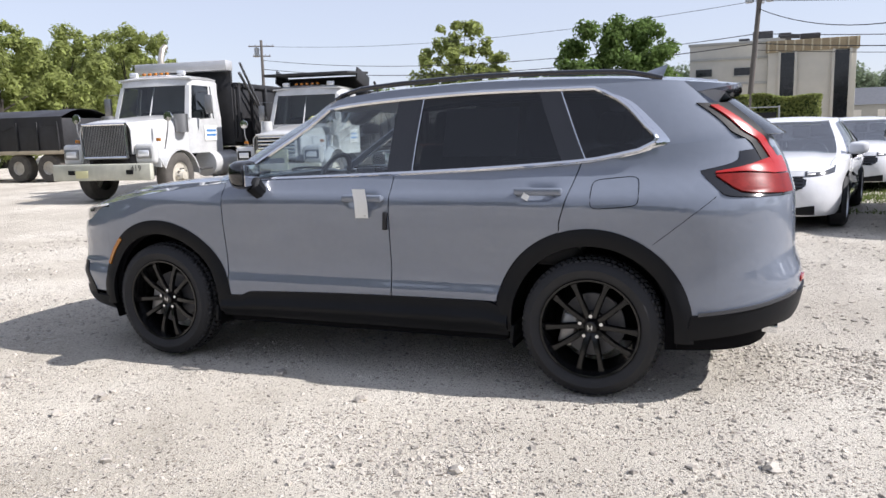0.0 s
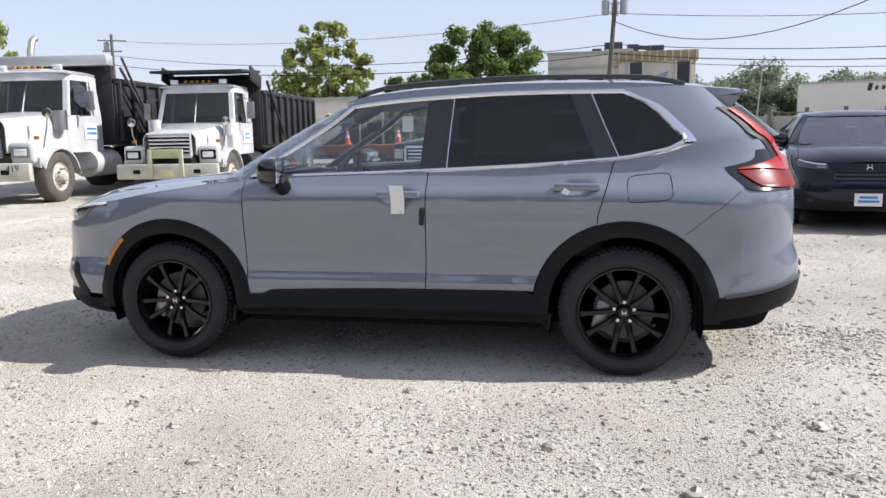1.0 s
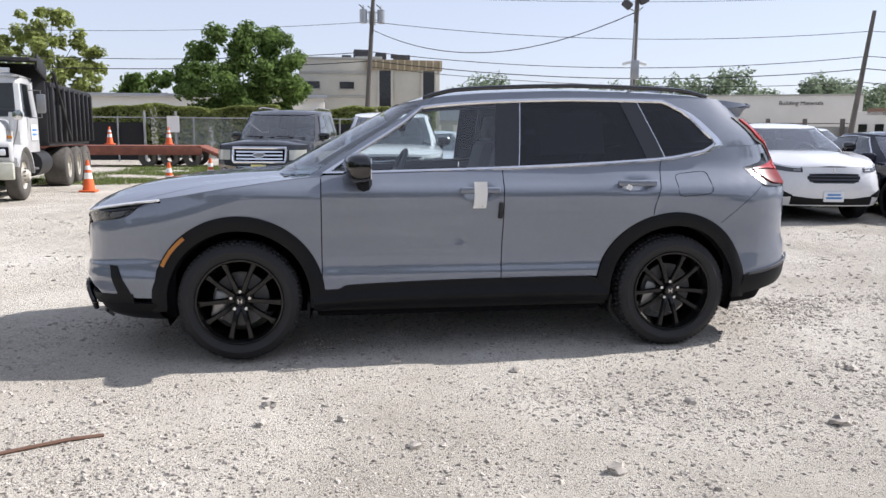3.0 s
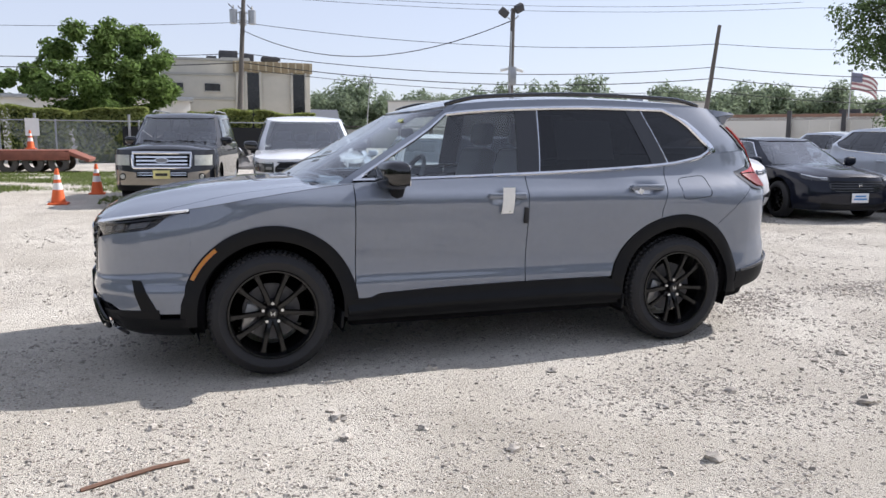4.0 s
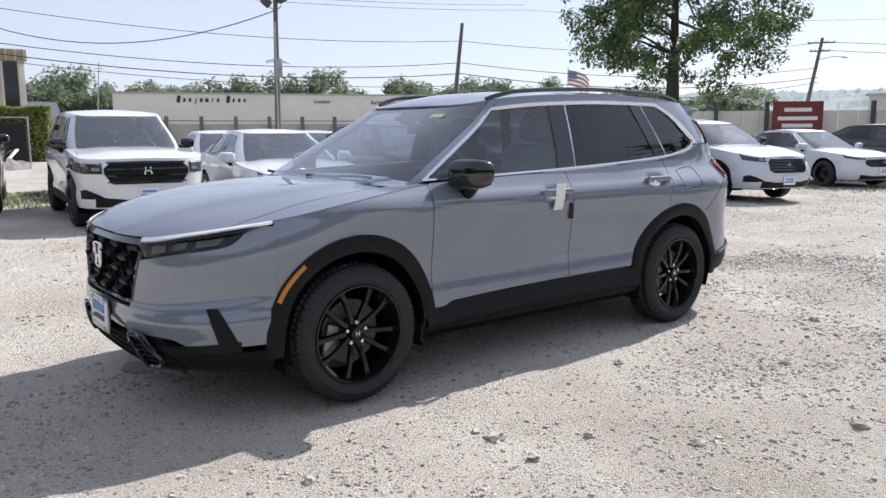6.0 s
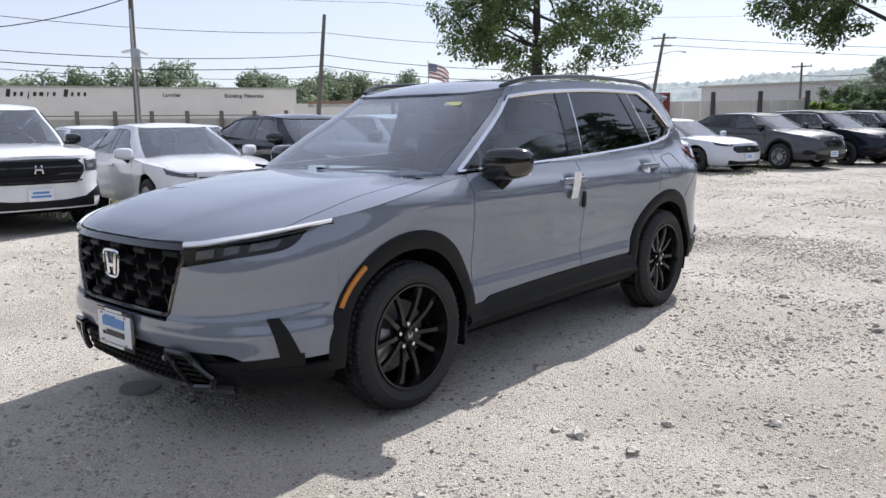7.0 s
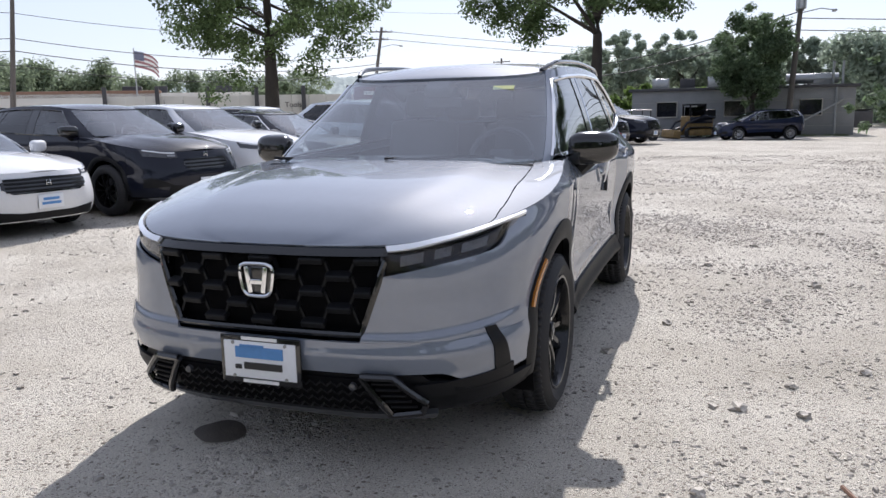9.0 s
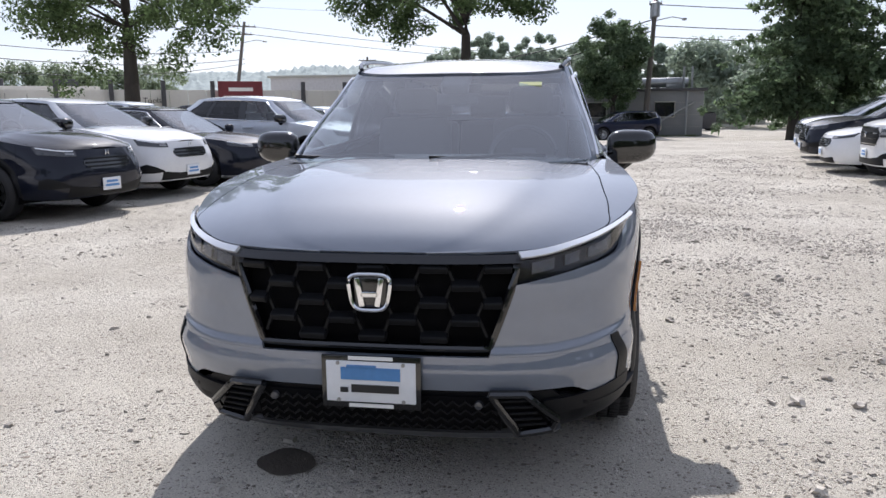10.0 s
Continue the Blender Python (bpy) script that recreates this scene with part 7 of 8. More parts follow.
tree(pose(52.8, 7.0, drop(52.8)), "tall shade tree with forked dark trunk", 12.0, 0.56, lobes_ball(rg, (1.0, 1.5, 12.5), 6.4, 28, (1.0, 1.15, 0.75), (0.24, 0.4)) + [((0, 7.0, 8.8), 1.7), ((-1, 4.6, 7.6), 1.6), ((0, -5.0, 9.2), 1.7), ((0, 9.0, 9.6), 1.4)], 30000, 0.16, M_LEAFDARK, 3, twigs=8, stout=0.3)
tree(pose(46.8, -3.4, drop(46.8)), "bushy green tree before the block building", 3.4, 0.2, lobes_ball(rg, (0, 0, 4.9), 2.6, 26, (0.78, 0.82, 1.08)), 22000, 0.11, M_LEAFBLUE, 4)


def lobes_spruce(rng, h, R):
    """Drooping branches in loose whorls up a conifer, with gaps between them."""
    out = []
    for k in range(15):
        u = k / 14
        for _ in range(8 if u < 0.7 else 5):
            a, far = rng.uniform(0, math.tau), R * (1 - 0.6 * u) * rng.uniform(0.6, 1.12)
            z = h * (0.11 + 0.87 * u) + rng.normal(0, 0.25)
            for q in (0.12, 0.3, 0.55, 0.78, 1.0):
                out.append(((math.cos(a) * far * q, math.sin(a) * far * q, z - 0.22 * far * q * q), lerp(0.62, 0.30, q) * lerp(1.0, 0.7, u)))
    return out


for i, (x, y, h, R) in enumerate(((37.5, -12.0, 16.0, 4.3), (36.0, -17.5, 16.0, 4.6), (42.5, -15.5, 17.0, 4.6), (34.0, -22.5, 16.0, 5.0), (40.0, -21.5, 17.0, 5.0))):
    tree(pose(x, y, drop(x)), "tall dark green conifer at the lot's edge", h * 0.97, 0.22, lobes_spruce(rg, h, R), 32000 if i < 3 else 14000, 0.17, M_LEAFBLUE, 20 + i, stout=0.16, far=True)
tree(pose(-27.0, 75, 0), "yellow-green tree with an open crown", 5.0, 0.3, lobes_ball(rg, (0, 0, 8.0), 4.6, 22, (1.0, 0.8, 1.0), (0.25, 0.4)) + [((1.2, 0, 12.0), 1.2), ((-4.5, 0, 6.8), 2.0)], 8000, 0.30, M_LEAFYELLOW, 5)
tree(pose(-36.5, 78, 0), "bushy green tree behind the dump trucks", 3.0, 0.3, lobes_ball(rg, (0, 0, 3.4), 3.2, 20, (1.2, 0.8, 0.8)), 7000, 0.32, M_LEAF, 6)
tree(pose(-16.5, 76, 0), "bushy green tree behind the dump trucks", 3.0, 0.3, lobes_ball(rg, (0, 0, 4.8), 3.6, 18, (1.3, 0.8, 0.8)), 6000, 0.32, M_LEAF, 7)
for i, (x, y) in enumerate(((-40, 34), (-46, 41), (-41, 41), (-52, 34), (-50, 50), (-55, 46), (-38.5, 28), (-48, 27))):
    tree(pose(x, y, 0), "tall light green roadside tree", 4.0, 0.3, lobes_ball(rg, (0, 0, 4.4 + 0.7 * (i % 3)), 3.9, 24, (0.9, 0.9, 1.05), (0.25, 0.42)), 13000, 0.19, M_LEAFYELLOW, 40 + i, far=True)
for i, (x, y, h) in enumerate(((57, 4.5, 3.2), (59, 9.5, 3.6), (56, 0.5, 2.8), (62, 14, 3.8), (55.5, 12.5, 2.6), (60, -3, 3.0))):
    tree(pose(x, y, drop(x)), "overgrown green shrub tree behind the cars", h * 0.4, 0.12, lobes_ball(rg, (0, 0, h * 0.55), h * 0.75, 16, (1.0, 1.2, 0.8)), 5000, 0.2, M_LEAFBLUE if i % 2 else M_LEAF, 60 + i)
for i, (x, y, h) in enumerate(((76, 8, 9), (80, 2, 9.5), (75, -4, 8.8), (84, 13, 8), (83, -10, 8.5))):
    tree(pose(x, y, drop(x)), "haze-tinted grey-green tree beyond the building", h * 0.5, 0.3, lobes_ball(rg, (0, 0, h * 0.68), h * 0.36, 24, (1.0, 1.1, 0.9), (0.24, 0.4)), 14000, 0.21, M_LEAFHAZE, 70 + i, far=True)


def woods(name, label, a, b, depth, count, h, n, size, mat, seed):
    """A belt of far trees, one mesh."""
    rng = np.random.default_rng(seed)
    lobes = []
    a, b = np.array(a, float), np.array(b, float)
    side = np.array([-(b - a)[1], (b - a)[0]]) / np.linalg.norm(b - a)
    for k in range(count):
        q = a + (b - a) * (k + rng.random()) / count + side * rng.uniform(0, depth)
        hh = h * rng.uniform(0.72, 1.1)
        for _ in range(16):
            up = rng.uniform(0.06, 0.84)
            wide = hh * 0.26 * math.sqrt(max(0.1, 1 - (up / 0.95) ** 2))
            lobes.append(((q[0] + rng.normal(0, wide), q[1] + rng.normal(0, wide), hh * up), hh * rng.uniform(0.12, 0.22)))
    V, F = leaves(rng, lobes, n, size * 1.12, 0.9, True)
    return tagged(leaf_object(name, V, F, mat), label, "woods", kind="stuff")


woods("tree_belt", "belt of green trees behind the white warehouse", (20, 150), (120, 104), 18, 48, 12.8, 120000, 0.42, M_LEAFFARHAZE, 91)
woods("tree_belt", "belt of green trees behind the white warehouse", (118, 108), (138, 74), 18, 16, 11.0, 40000, 0.40, M_LEAFFARHAZE, 92)
woods("tree_belt", "belt of green trees beside the office building", (-10, 120), (30, 145), 14, 22, 11.8, 60000, 0.40, M_LEAFFARHAZE, 93)
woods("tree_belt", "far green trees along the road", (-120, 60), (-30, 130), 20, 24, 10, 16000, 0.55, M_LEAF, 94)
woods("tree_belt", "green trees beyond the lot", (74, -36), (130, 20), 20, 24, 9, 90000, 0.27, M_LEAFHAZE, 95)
woods("tree_belt", "out-of-view dark trees behind the lot, for reflections", (-64, -50), (64, -56), 12, 40, 10, 40000, 0.6, M_LEAFDARK, 96)
# unseen belt added so the car's nose reflects something dark
woods("tree_belt", "out-of-view dark trees behind the lot, for reflections", (-38, 14), (-38, -48), 12, 26, 11, 26000, 0.55, M_LEAFDARK, 97)

# wooded hills on the skyline
def hill(u, v):
    a = radians(lerp(8, 115, u))
    R = lerp(420, 760, v)
    h = (26 + 9 * min(1, max(0, (u - 0.30) * 5)) + 12 * noise.noise((u * 7, 2, 0)) + 5 * noise.noise((u * 30, v * 9, 4)) + 4.5 * noise.noise((u * 330, v * 60, 8))) * math.sin(min(1, v * 1.25) * math.pi / 2) * (0.35 + 0.65 * min(1, max(0, (u - 0.08) * 4)))
    return Vector((R * math.sin(a), R * math.cos(a), max(-1, h - 2)))
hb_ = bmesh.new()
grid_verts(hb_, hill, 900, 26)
# pale grey-green: the haze of distance is mixed into the woods' colour
hills = part("hills", hb_, pbr("haze_tinted_hill_woods", (0.33, 0.37, 0.365), 1.0, vary=0.3, scale=0.06, fine=0.5, spec=0.0), None)
tagged(hills, "haze-tinted wooded hills on the skyline", "hills", kind="structure")


def hedge(x0, x1, y, h, w, seed):
    rng = np.random.default_rng(seed)
    n = int((x1 - x0) * 2600)
    p = np.stack([rng.uniform(x0, x1, n), y + w * 0.5 * np.sign(rng.standard_normal(n)) * rng.random(n) ** 0.25, rng.random(n) ** 0.6 * h], 1)
    topm = rng.random(n) < 0.45
    p[topm, 2] = h - np.abs(rng.normal(0, 0.06, topm.sum()))
    p[topm, 1] = y + rng.uniform(-w / 2, w / 2, topm.sum())
    p[:, 2] += 0.1 * np.sin(p[:, 0] * 1.1) + 0.05 * np.sin(p[:, 0] * 3)
    t = rng.standard_normal((n, 3))
    t /= np.linalg.norm(t, axis=1)[:, None]
    b = np.cross(t, rng.standard_normal((n, 3)))
    b /= np.linalg.norm(b, axis=1)[:, None]
    V = np.stack([p - t * 0.09, p + b * 0.05, p + t * 0.09, p - b * 0.05], 1).reshape(-1, 3)
    root = thing("hedge", pose(0, 0, 0), "clipped yellow-green hedge behind the black fence", "hedge", "hedges")
    leaf_object("leaves", V, np.arange(4 * n).reshape(-1, 4), M_LEAFYELLOW, root)
    part("hedge_core", block((x1 - x0 - 0.3, w * 0.7, h - 0.25), ((x0 + x1) / 2, y, (h - 0.25) / 2), None, 0.1), M_LEAFDARK, root)


for x0, x1 in ((-13.4, -10.2), (-10.0, -7.2), (-7.0, -3.4), (-1.4, 1.9), (2.1, 5.3)):
    hedge(x0, x1, 38.7, 2.75, 1.3, int(x0 * 10) + 400)

# ---------------------------------------------------------------- buildings
M_STUCCO = pbr("stucco_beige", (0.46, 0.44, 0.38), 0.9, vary=0.1, scale=1.0, fine=40.0, bump=0.1)
M_STUCCODARK = pbr("stucco_grey", (0.34, 0.34, 0.31), 0.9, vary=0.1, scale=1.0, fine=40.0)
M_WAREHOUSE = pbr("warehouse_cream", (0.62, 0.60, 0.55), 0.8, vary=0.08, scale=0.3, fine=8.0)
M_BLOCK = pbr("painted_block", (0.24, 0.245, 0.25), 0.9, vary=0.15, scale=0.8, fine=14.0, bump=0.15)
M_ROOF = pbr("roof_dark", (0.07, 0.07, 0.075), 0.9, vary=0.2)
M_WINDARK = pbr("dark_window", (0.012, 0.013, 0.015), 0.08, vary=0.2)
M_FASCIA = pbr("bronze_fascia", (0.25, 0.20, 0.12), 0.6, vary=0.2)
M_POLEWOOD = pbr("weathered_pole", (0.125, 0.113, 0.102), 0.95, vary=0.35, scale=2.0, fine=25.0, bump=0.4, stretch=(1, 1, 0.1))
M_SCREEN = pbr("fence_screen", (0.014, 0.015, 0.016), 0.85, vary=0.25, fine=60.0)
M_GALV = pbr("galvanised", (0.38, 0.39, 0.40), 0.4, 0.7, vary=0.15)
M_WIRE = pbr("cable_black", (0.015, 0.015, 0.016), 0.6)
M_REDSIGN = pbr("sign_red", (0.16, 0.025, 0.03), 0.6, vary=0.15)

off = thing("office_building", pose(-0.07, 71.9, -0.4) @ Matrix.Scale(1.333, 4), "beige two-storey flat-roofed office building", "building")
part("wall_left", block((5.2, 8, 6.7), (0.1, 4.2, 3.35), None, 0.03), M_STUCCO, off)
part("wall_right", block((5.3, 8.5, 6.3), (5.2, 4.2, 3.15), None, 0.03), M_STUCCO, off)
part("wall_core", block((2.0, 7, 7.0), (2.6, 4.0, 3.5), None, 0.03), M_STUCCODARK, off)
part("roof_coping", block((5.4, 8.2, 0.18), (0.1, 4.2, 6.78), None, 0.02), M_STUCCODARK, off)
part("fascia", block((5.6, 8.8, 0.75), (5.2, 4.2, 6.35), None, 0.03), M_FASCIA, off, "bronze metal fascia")
for k in range(11):
    part("fascia_rib", block((0.10, 0.10, 0.72), (lerp(2.55, 7.85, k / 10), -0.22, 6.35), None, 0.01), pbr("fascia_rib_%d" % 0, (0.42, 0.37, 0.26), 0.6) if k == 0 else bpy.data.materials["fascia_rib_0"], off)
for x, w_ in ((3.75, 0.85), (7.0, 0.85)):
    wd = part("window", block((w_, 0.12, 4.6), (x, -0.08, 3.6), None, 0), M_WINDARK, off, "tall dark window strip")
    for sx in (-1, 1):
        part("jamb", block((0.16, 0.22, 4.8), (x + sx * (w_ / 2 + 0.08), -0.12, 3.6), None, 0.01), M_STUCCO, wd)
for x in (-1.55, 0.95):
    wd = part("window", block((1.05, 0.1, 0.5), (x, 0.17, 4.85), None, 0), M_WINDARK, off, "small dark window")
    part("sill", block((1.2, 0.16, 0.08), (x, 0.14, 4.56), None, 0.01), M_STUCCODARK, wd)
part("belt_course", block((5.2, 0.1, 0.16), (0.1, 0.16, 5.75), None, 0.02), M_STUCCODARK, off)
part("belt_course", block((5.2, 0.1, 0.16), (0.1, 0.16, 4.05), None, 0.02), M_STUCCODARK, off)
for x, z, sx, sz in ((2.2, 7.3, 1.3, 0.6), (3.6, 7.15, 0.8, 0.5), (5.2, 7.1, 1.2, 0.35), (1.0, 7.0, 0.7, 0.35)):
    part("roof_unit", block((sx, 1.2, sz), (x, 2.2, z), None, 0.05), M_ROOF, off)

shed = thing("shed_building", pose(-20, 66, 0), "pale low metal building behind hedges", "building")
part("wall", block((26, 8, 4.4), (6, 0, 2.2), None, 0.03), M_WAREHOUSE, shed)
part("roof", block((26.5, 8.6, 0.3), (6, 0, 4.5), Matrix.Rotation(0.02, 4, "X"), 0.03), M_GALV, shed)

# long warehouse
wa, wb = Vector((31.6, 123.0, 0)), Vector((79.5, 101.9, 0))
wd_ = (wb - wa)
wang = math.degrees(math.atan2(wd_.y, wd_.x))
wh = thing("warehouse", Matrix.Translation(wa) @ pose(0, 0, 0, 0, 0, wang), "long cream lumber warehouse with black lettering", "building")
part("wall", block((wd_.length, 16, 7.6), (wd_.length / 2, 8, 3.8), None, 0.05), M_WAREHOUSE, wh)
part("parapet", block((wd_.length + 0.3, 16.3, 0.25), (wd_.length / 2, 8, 7.65), None, 0.03), M_STUCCODARK, wh)
def wx(p):
    return (Vector(p) - wa).dot(wd_.normalized())
text_mesh("Lumber", 0.9, M_INK, wh, pose(wx((61, 109.3, 0)), -0.05, 6.5, 90, 0, 0), 0.02)
text_mesh("Building Materials", 0.9, M_INK, wh, pose(wx((70.6, 103.2, 0)), -0.05, 6.4, 90, 0, 0), 0.02)
sx = wx((45.3, 116.5, 0))
# a name in script, kept as bars
for k, (w_, h_, z_) in enumerate(((1.0, 1.5, 0.15), (0.7, 0.8, 0), (0.7, 0.8, 0), (0.3, 1.3, -0.2), (0.8, 0.8, 0), (1.0, 0.8, 0), (0.3, 0.9, 0), (0.7, 0.8, 0), (1.0, 1.5, 0.15), (0.6, 0.8, 0), (0.7, 0.8, 0), (0.6, 0.8, 0))):
    xo = sx - 5.4 + k * 0.86 + (0.7 if k > 7 else 0)
    part("sign_bar", block((w_ * 0.55, 0.04, h_ * 0.75), (xo, -0.03, 6.6 + z_), Matrix.Rotation(0.2, 4, "Y"), 0.01), M_INK, wh, "black painted sign bar")
for k in range(16):
    part("yard_post", block((0.5, 0.5, 3.6), (lerp(-8, wd_.length + 6, k / 15), -22, 1.8), None, 0.03), M_POLEWOOD, wh)
part("yard_rail", block((wd_.length + 14, 0.1, 0.12), (wd_.length / 2, -22, 3.0), None, 0.01), M_POLEWOOD, wh)
part("yard_fence", block((wd_.length + 14, 0.08, 2.6), (wd_.length / 2, -21.6, 1.3), None, 0), M_STUCCODARK, wh)

sa_, sb_ = Vector((58.5, 76.0, 0)), Vector((77, 52, 0))
sd_ = sb_ - sa_
st = thing("store_building", Matrix.Translation(sa_) @ pose(0, 0, 0, 0, 0, math.degrees(math.atan2(sd_.y, sd_.x))), "low cream store with a brown roof band", "building")
part("wall", block((sd_.length, 12, 4.2), (sd_.length / 2, 6, 2.1), None, 0.05), M_WAREHOUSE, st)
part("roof_band", block((sd_.length * 0.6, 12.4, 0.8), (sd_.length * 0.36, 6.2, 4.1), None, 0.05), pbr("roof_brown", (0.22, 0.13, 0.09), 0.8), st, "brown roof band")
for k in range(9):
    part("sign_bar", block((0.55, 0.05, 0.9 if k % 4 == 0 else 0.55), (sd_.length * 0.62 + k * 0.72, -0.04, 3.1), Matrix.Rotation(0.2, 4, "Y"), 0), M_INK, st, "black sign bar")
for x in (1.5, 3.2):
    part("window", block((0.9, 0.08, 1.1), (x, -0.03, 2.2), None, 0), M_WINDARK, st)
for x, w_ in ((sd_.length * 0.55, 2.2), (sd_.length * 0.66, 1.4), (sd_.length * 0.9, 2.0)):
    part("roof_unit", block((w_, 1.5, 0.8), (x, 4, 4.7), None, 0.05), M_ROOF, st)

# ribbed white wall with dark posts and boards
pa, pb = Vector((39.0, 39.0, 0)), Vector((58.0, 14.5, 0))
pd = pb - pa
fw = thing("yard_wall", Matrix.Translation(pa) @ pose(0, 0, 0, 0, 0, math.degrees(math.atan2(pd.y, pd.x))), "white ribbed yard wall with dark posts", "wall")
npn = 24
for k in range(npn):
    part("panel", block((pd.length / npn - 0.03, 0.06 + 0.02 * (k % 2), 2.85), ((k + 0.5) * pd.length / npn, 0, 1.43), None, 0.01), M_WAREHOUSE, fw)
for k in range(10):
    part("post", block((0.28, 0.28, 3.5), (k * pd.length / 9, -0.3, 1.75), None, 0.02), M_ROOF, fw)
text_mesh("Tools", 0.55, M_INK, fw, pose(pd.length * 0.42, -0.06, 2.1, 90, 0, 0), 0.01)
rs = part("red_sign", block((3.3, 0.12, 2.3), (pd.length * 0.62, -0.5, 2.35), None, 0.02), M_REDSIGN, fw, "dark red sign board")
for z_, w_ in ((2.9, 1.8), (2.3, 2.6), (1.8, 2.0)):
    part("sign_bar", block((w_, 0.03, 0.26), (pd.length * 0.62, -0.575, z_), None, 0), M_PAPER, rs)

# low block building at the lot's end
be = thing("block_building", pose(49.3, -2.7, drop(49.3)) @ Matrix.Diagonal((1.0, 1.087, 1.0, 1.0)), "low grey block building with flat roof", "building")
part("wall", block((9, 12.4, 3.0), (4.5, 0, 1.5), None, 0.03), M_BLOCK, be)
part("roof", block((9.4, 12.8, 0.18), (4.5, 0, 3.05), None, 0.02), M_ROOF, be)
for y in (-3.9, 4.1, 0.2):
    w_ = part("window", block((0.1, 1.2, 1.0), (-0.02, y, 1.75), None, 0), M_WINDARK, be)
    part("frame", pole_of([(-0.08, y - 0.6, 1.25), (-0.08, y - 0.6, 2.25), (-0.08, y + 0.6, 2.25), (-0.08, y + 0.6, 1.25), (-0.08, y - 0.6, 1.25)], 0.04, 5), M_STUCCO, w_)
for y, s in ((4.6, 0.9), (3.0, 0.8), (1.2, 1.1), (-0.4, 0.7), (-4.6, 1.0)):
    part("roof_unit", block((s, s * 1.1, 0.55 * s + 0.2), (1.6, y, 3.3 + 0.2 * s), None, 0.05), M_GALV if s > 0.85 else M_ROOF, be)
for y in (-5.6, -5.1):
    part("vent_pipe", rod(bmesh.new(), (1.0, y, 3.0), (1.0, y, 4.6), 0.07, seg=8), M_GALV, be)
for k in range(3):
    part("block_course", block((0.03, 12.4, 0.02), (-0.012, 0, 0.6 + k * 0.8), None, 0), M_STUCCODARK, be)
part("downpipe", rod(bmesh.new(), (-0.1, -5.2, 0), (-0.1, -5.2, 3.0), 0.06, seg=8), M_GALV, be)
part("roof_duct", rod(bmesh.new(), (1.4, -5.4, 3.55), (1.4, -2.6, 3.55), 0.32, seg=16), M_GALV, be, "grey roof duct")
part("brace", rod(bmesh.new(), (-1.6, -2.0, 0.05), (-0.1, -5.6, 2.2), 0.05, seg=6), M_GALV, be)
part("side_door", block((0.1, 0.95, 2.1), (-0.02, 2.3, 1.05), None, 0.01), M_STUCCODARK, be)
db = thing("dumpster", pose(61.5, -11.2, drop(61.5), 0, 0, 12), "dark steel dumpster beside the block building", "dumpster")
part("body", block((1.6, 2.1, 1.25), (0, 0, 0.75), None, 0.04), M_ROOF, db)
part("lid", block((1.65, 2.15, 0.06), (0.05, 0, 1.42), Matrix.Rotation(0.08, 4, "Y"), 0.02), M_SCREEN, db)
for y in (-0.8, 0.8):
    part("foot", block((1.4, 0.12, 0.14), (0, y, 0.07), None, 0), M_ROOF, db)
tb = thing("far_shed", pose(92, -17, drop(92), 0, 0, -8), "white and teal shed beyond the lot", "building")
part("wall", block((8, 12, 3.4), (0, 0, 1.7), None, 0.03), M_WAREHOUSE, tb)
part("teal_panel", block((0.06, 5.0, 2.6), (-4.02, 2.2, 1.5), None, 0), pbr("teal_panel", (0.13, 0.30, 0.30), 0.7), tb, "teal wall panel")
part("roof", block((8.6, 12.6, 0.25), (0, 0, 3.5), None, 0.03), M_STUCCODARK, tb)
fb = thing("far_building", pose(70, 40, 0), "pale hillside building seen through haze", "building")
part("wall", block((8, 26, 7), (60, -2, 3.5), None, 0.05), pbr("far_wall", (0.46, 0.45, 0.45), 0.9), fb)
part("roof", block((8.6, 27, 0.4), (60, -2, 7.1), None, 0.05), M_STUCCODARK, fb)
hs = thing("house", pose(13.5, 88, 0) @ Matrix.Diagonal((0.62, 0.62, 0.72, 1.0)), "grey gabled house behind the hedge", "house")
part("wall", block((8, 7, 4.2), (0, 0, 2.1), None, 0.03), M_STUCCODARK, hs)
bm = bmesh.new()
v = [bm.verts.new(p) for p in ((-4.3, -3.8, 4.1), (4.3, -3.8, 4.1), (4.3, 3.8, 4.1), (-4.3, 3.8, 4.1), (-4.3, 0, 6.6), (4.3, 0, 6.6))]
for q in ((0, 1, 5, 4), (2, 3, 4, 5), (0, 4, 3), (1, 2, 5), (0, 3, 2, 1)):
    bm.faces.new([v[i] for i in q])
part("roof", bm, pbr("slate_roof", (0.12, 0.13, 0.15), 0.8), hs)
for x in (-2, 1.5):
    part("window", block((1.1, 0.1, 1.2), (x, -3.52, 2.8), None, 0), M_WAREHOUSE, hs)

# ---------------------------------------------------------------- fence, poles and wires
fe = thing("chain_fence", pose(0, 32.4, 0), "black screened chain-link fence with galvanised gate", "fence")
for k in range(9):
    x = lerp(-24, 3.2, k / 8)
    part("post", rod(bmesh.new(), (x, 0, 0), (x, 0, 2.1), 0.04, seg=8), M_GALV, fe)
part("top_rail", rod(bmesh.new(), (-24, 0, 2.05), (3.2, 0, 2.05), 0.025, seg=6), M_GALV, fe)
part("screen", block((14.5, 0.02, 1.75), (-16.5, 0.05, 0.95), None, 0), M_SCREEN, fe, "black fence screen")
part("screen", block((7.4, 0.02, 1.75), (-0.6, 0.05, 0.95), None, 0), M_SCREEN, fe, "black fence screen")
bm = bmesh.new()
for k in range(52):
    x = -9.2 + k * 0.11
    for dx in (1, -1):
        a, b = Vector((x, 0, 0.1)), Vector((x + dx * 1.9, 0, 2.0))
        if -9.3 < b.x < -3.9:
            rod(bm, a, b, 0.006, seg=3, caps=False)
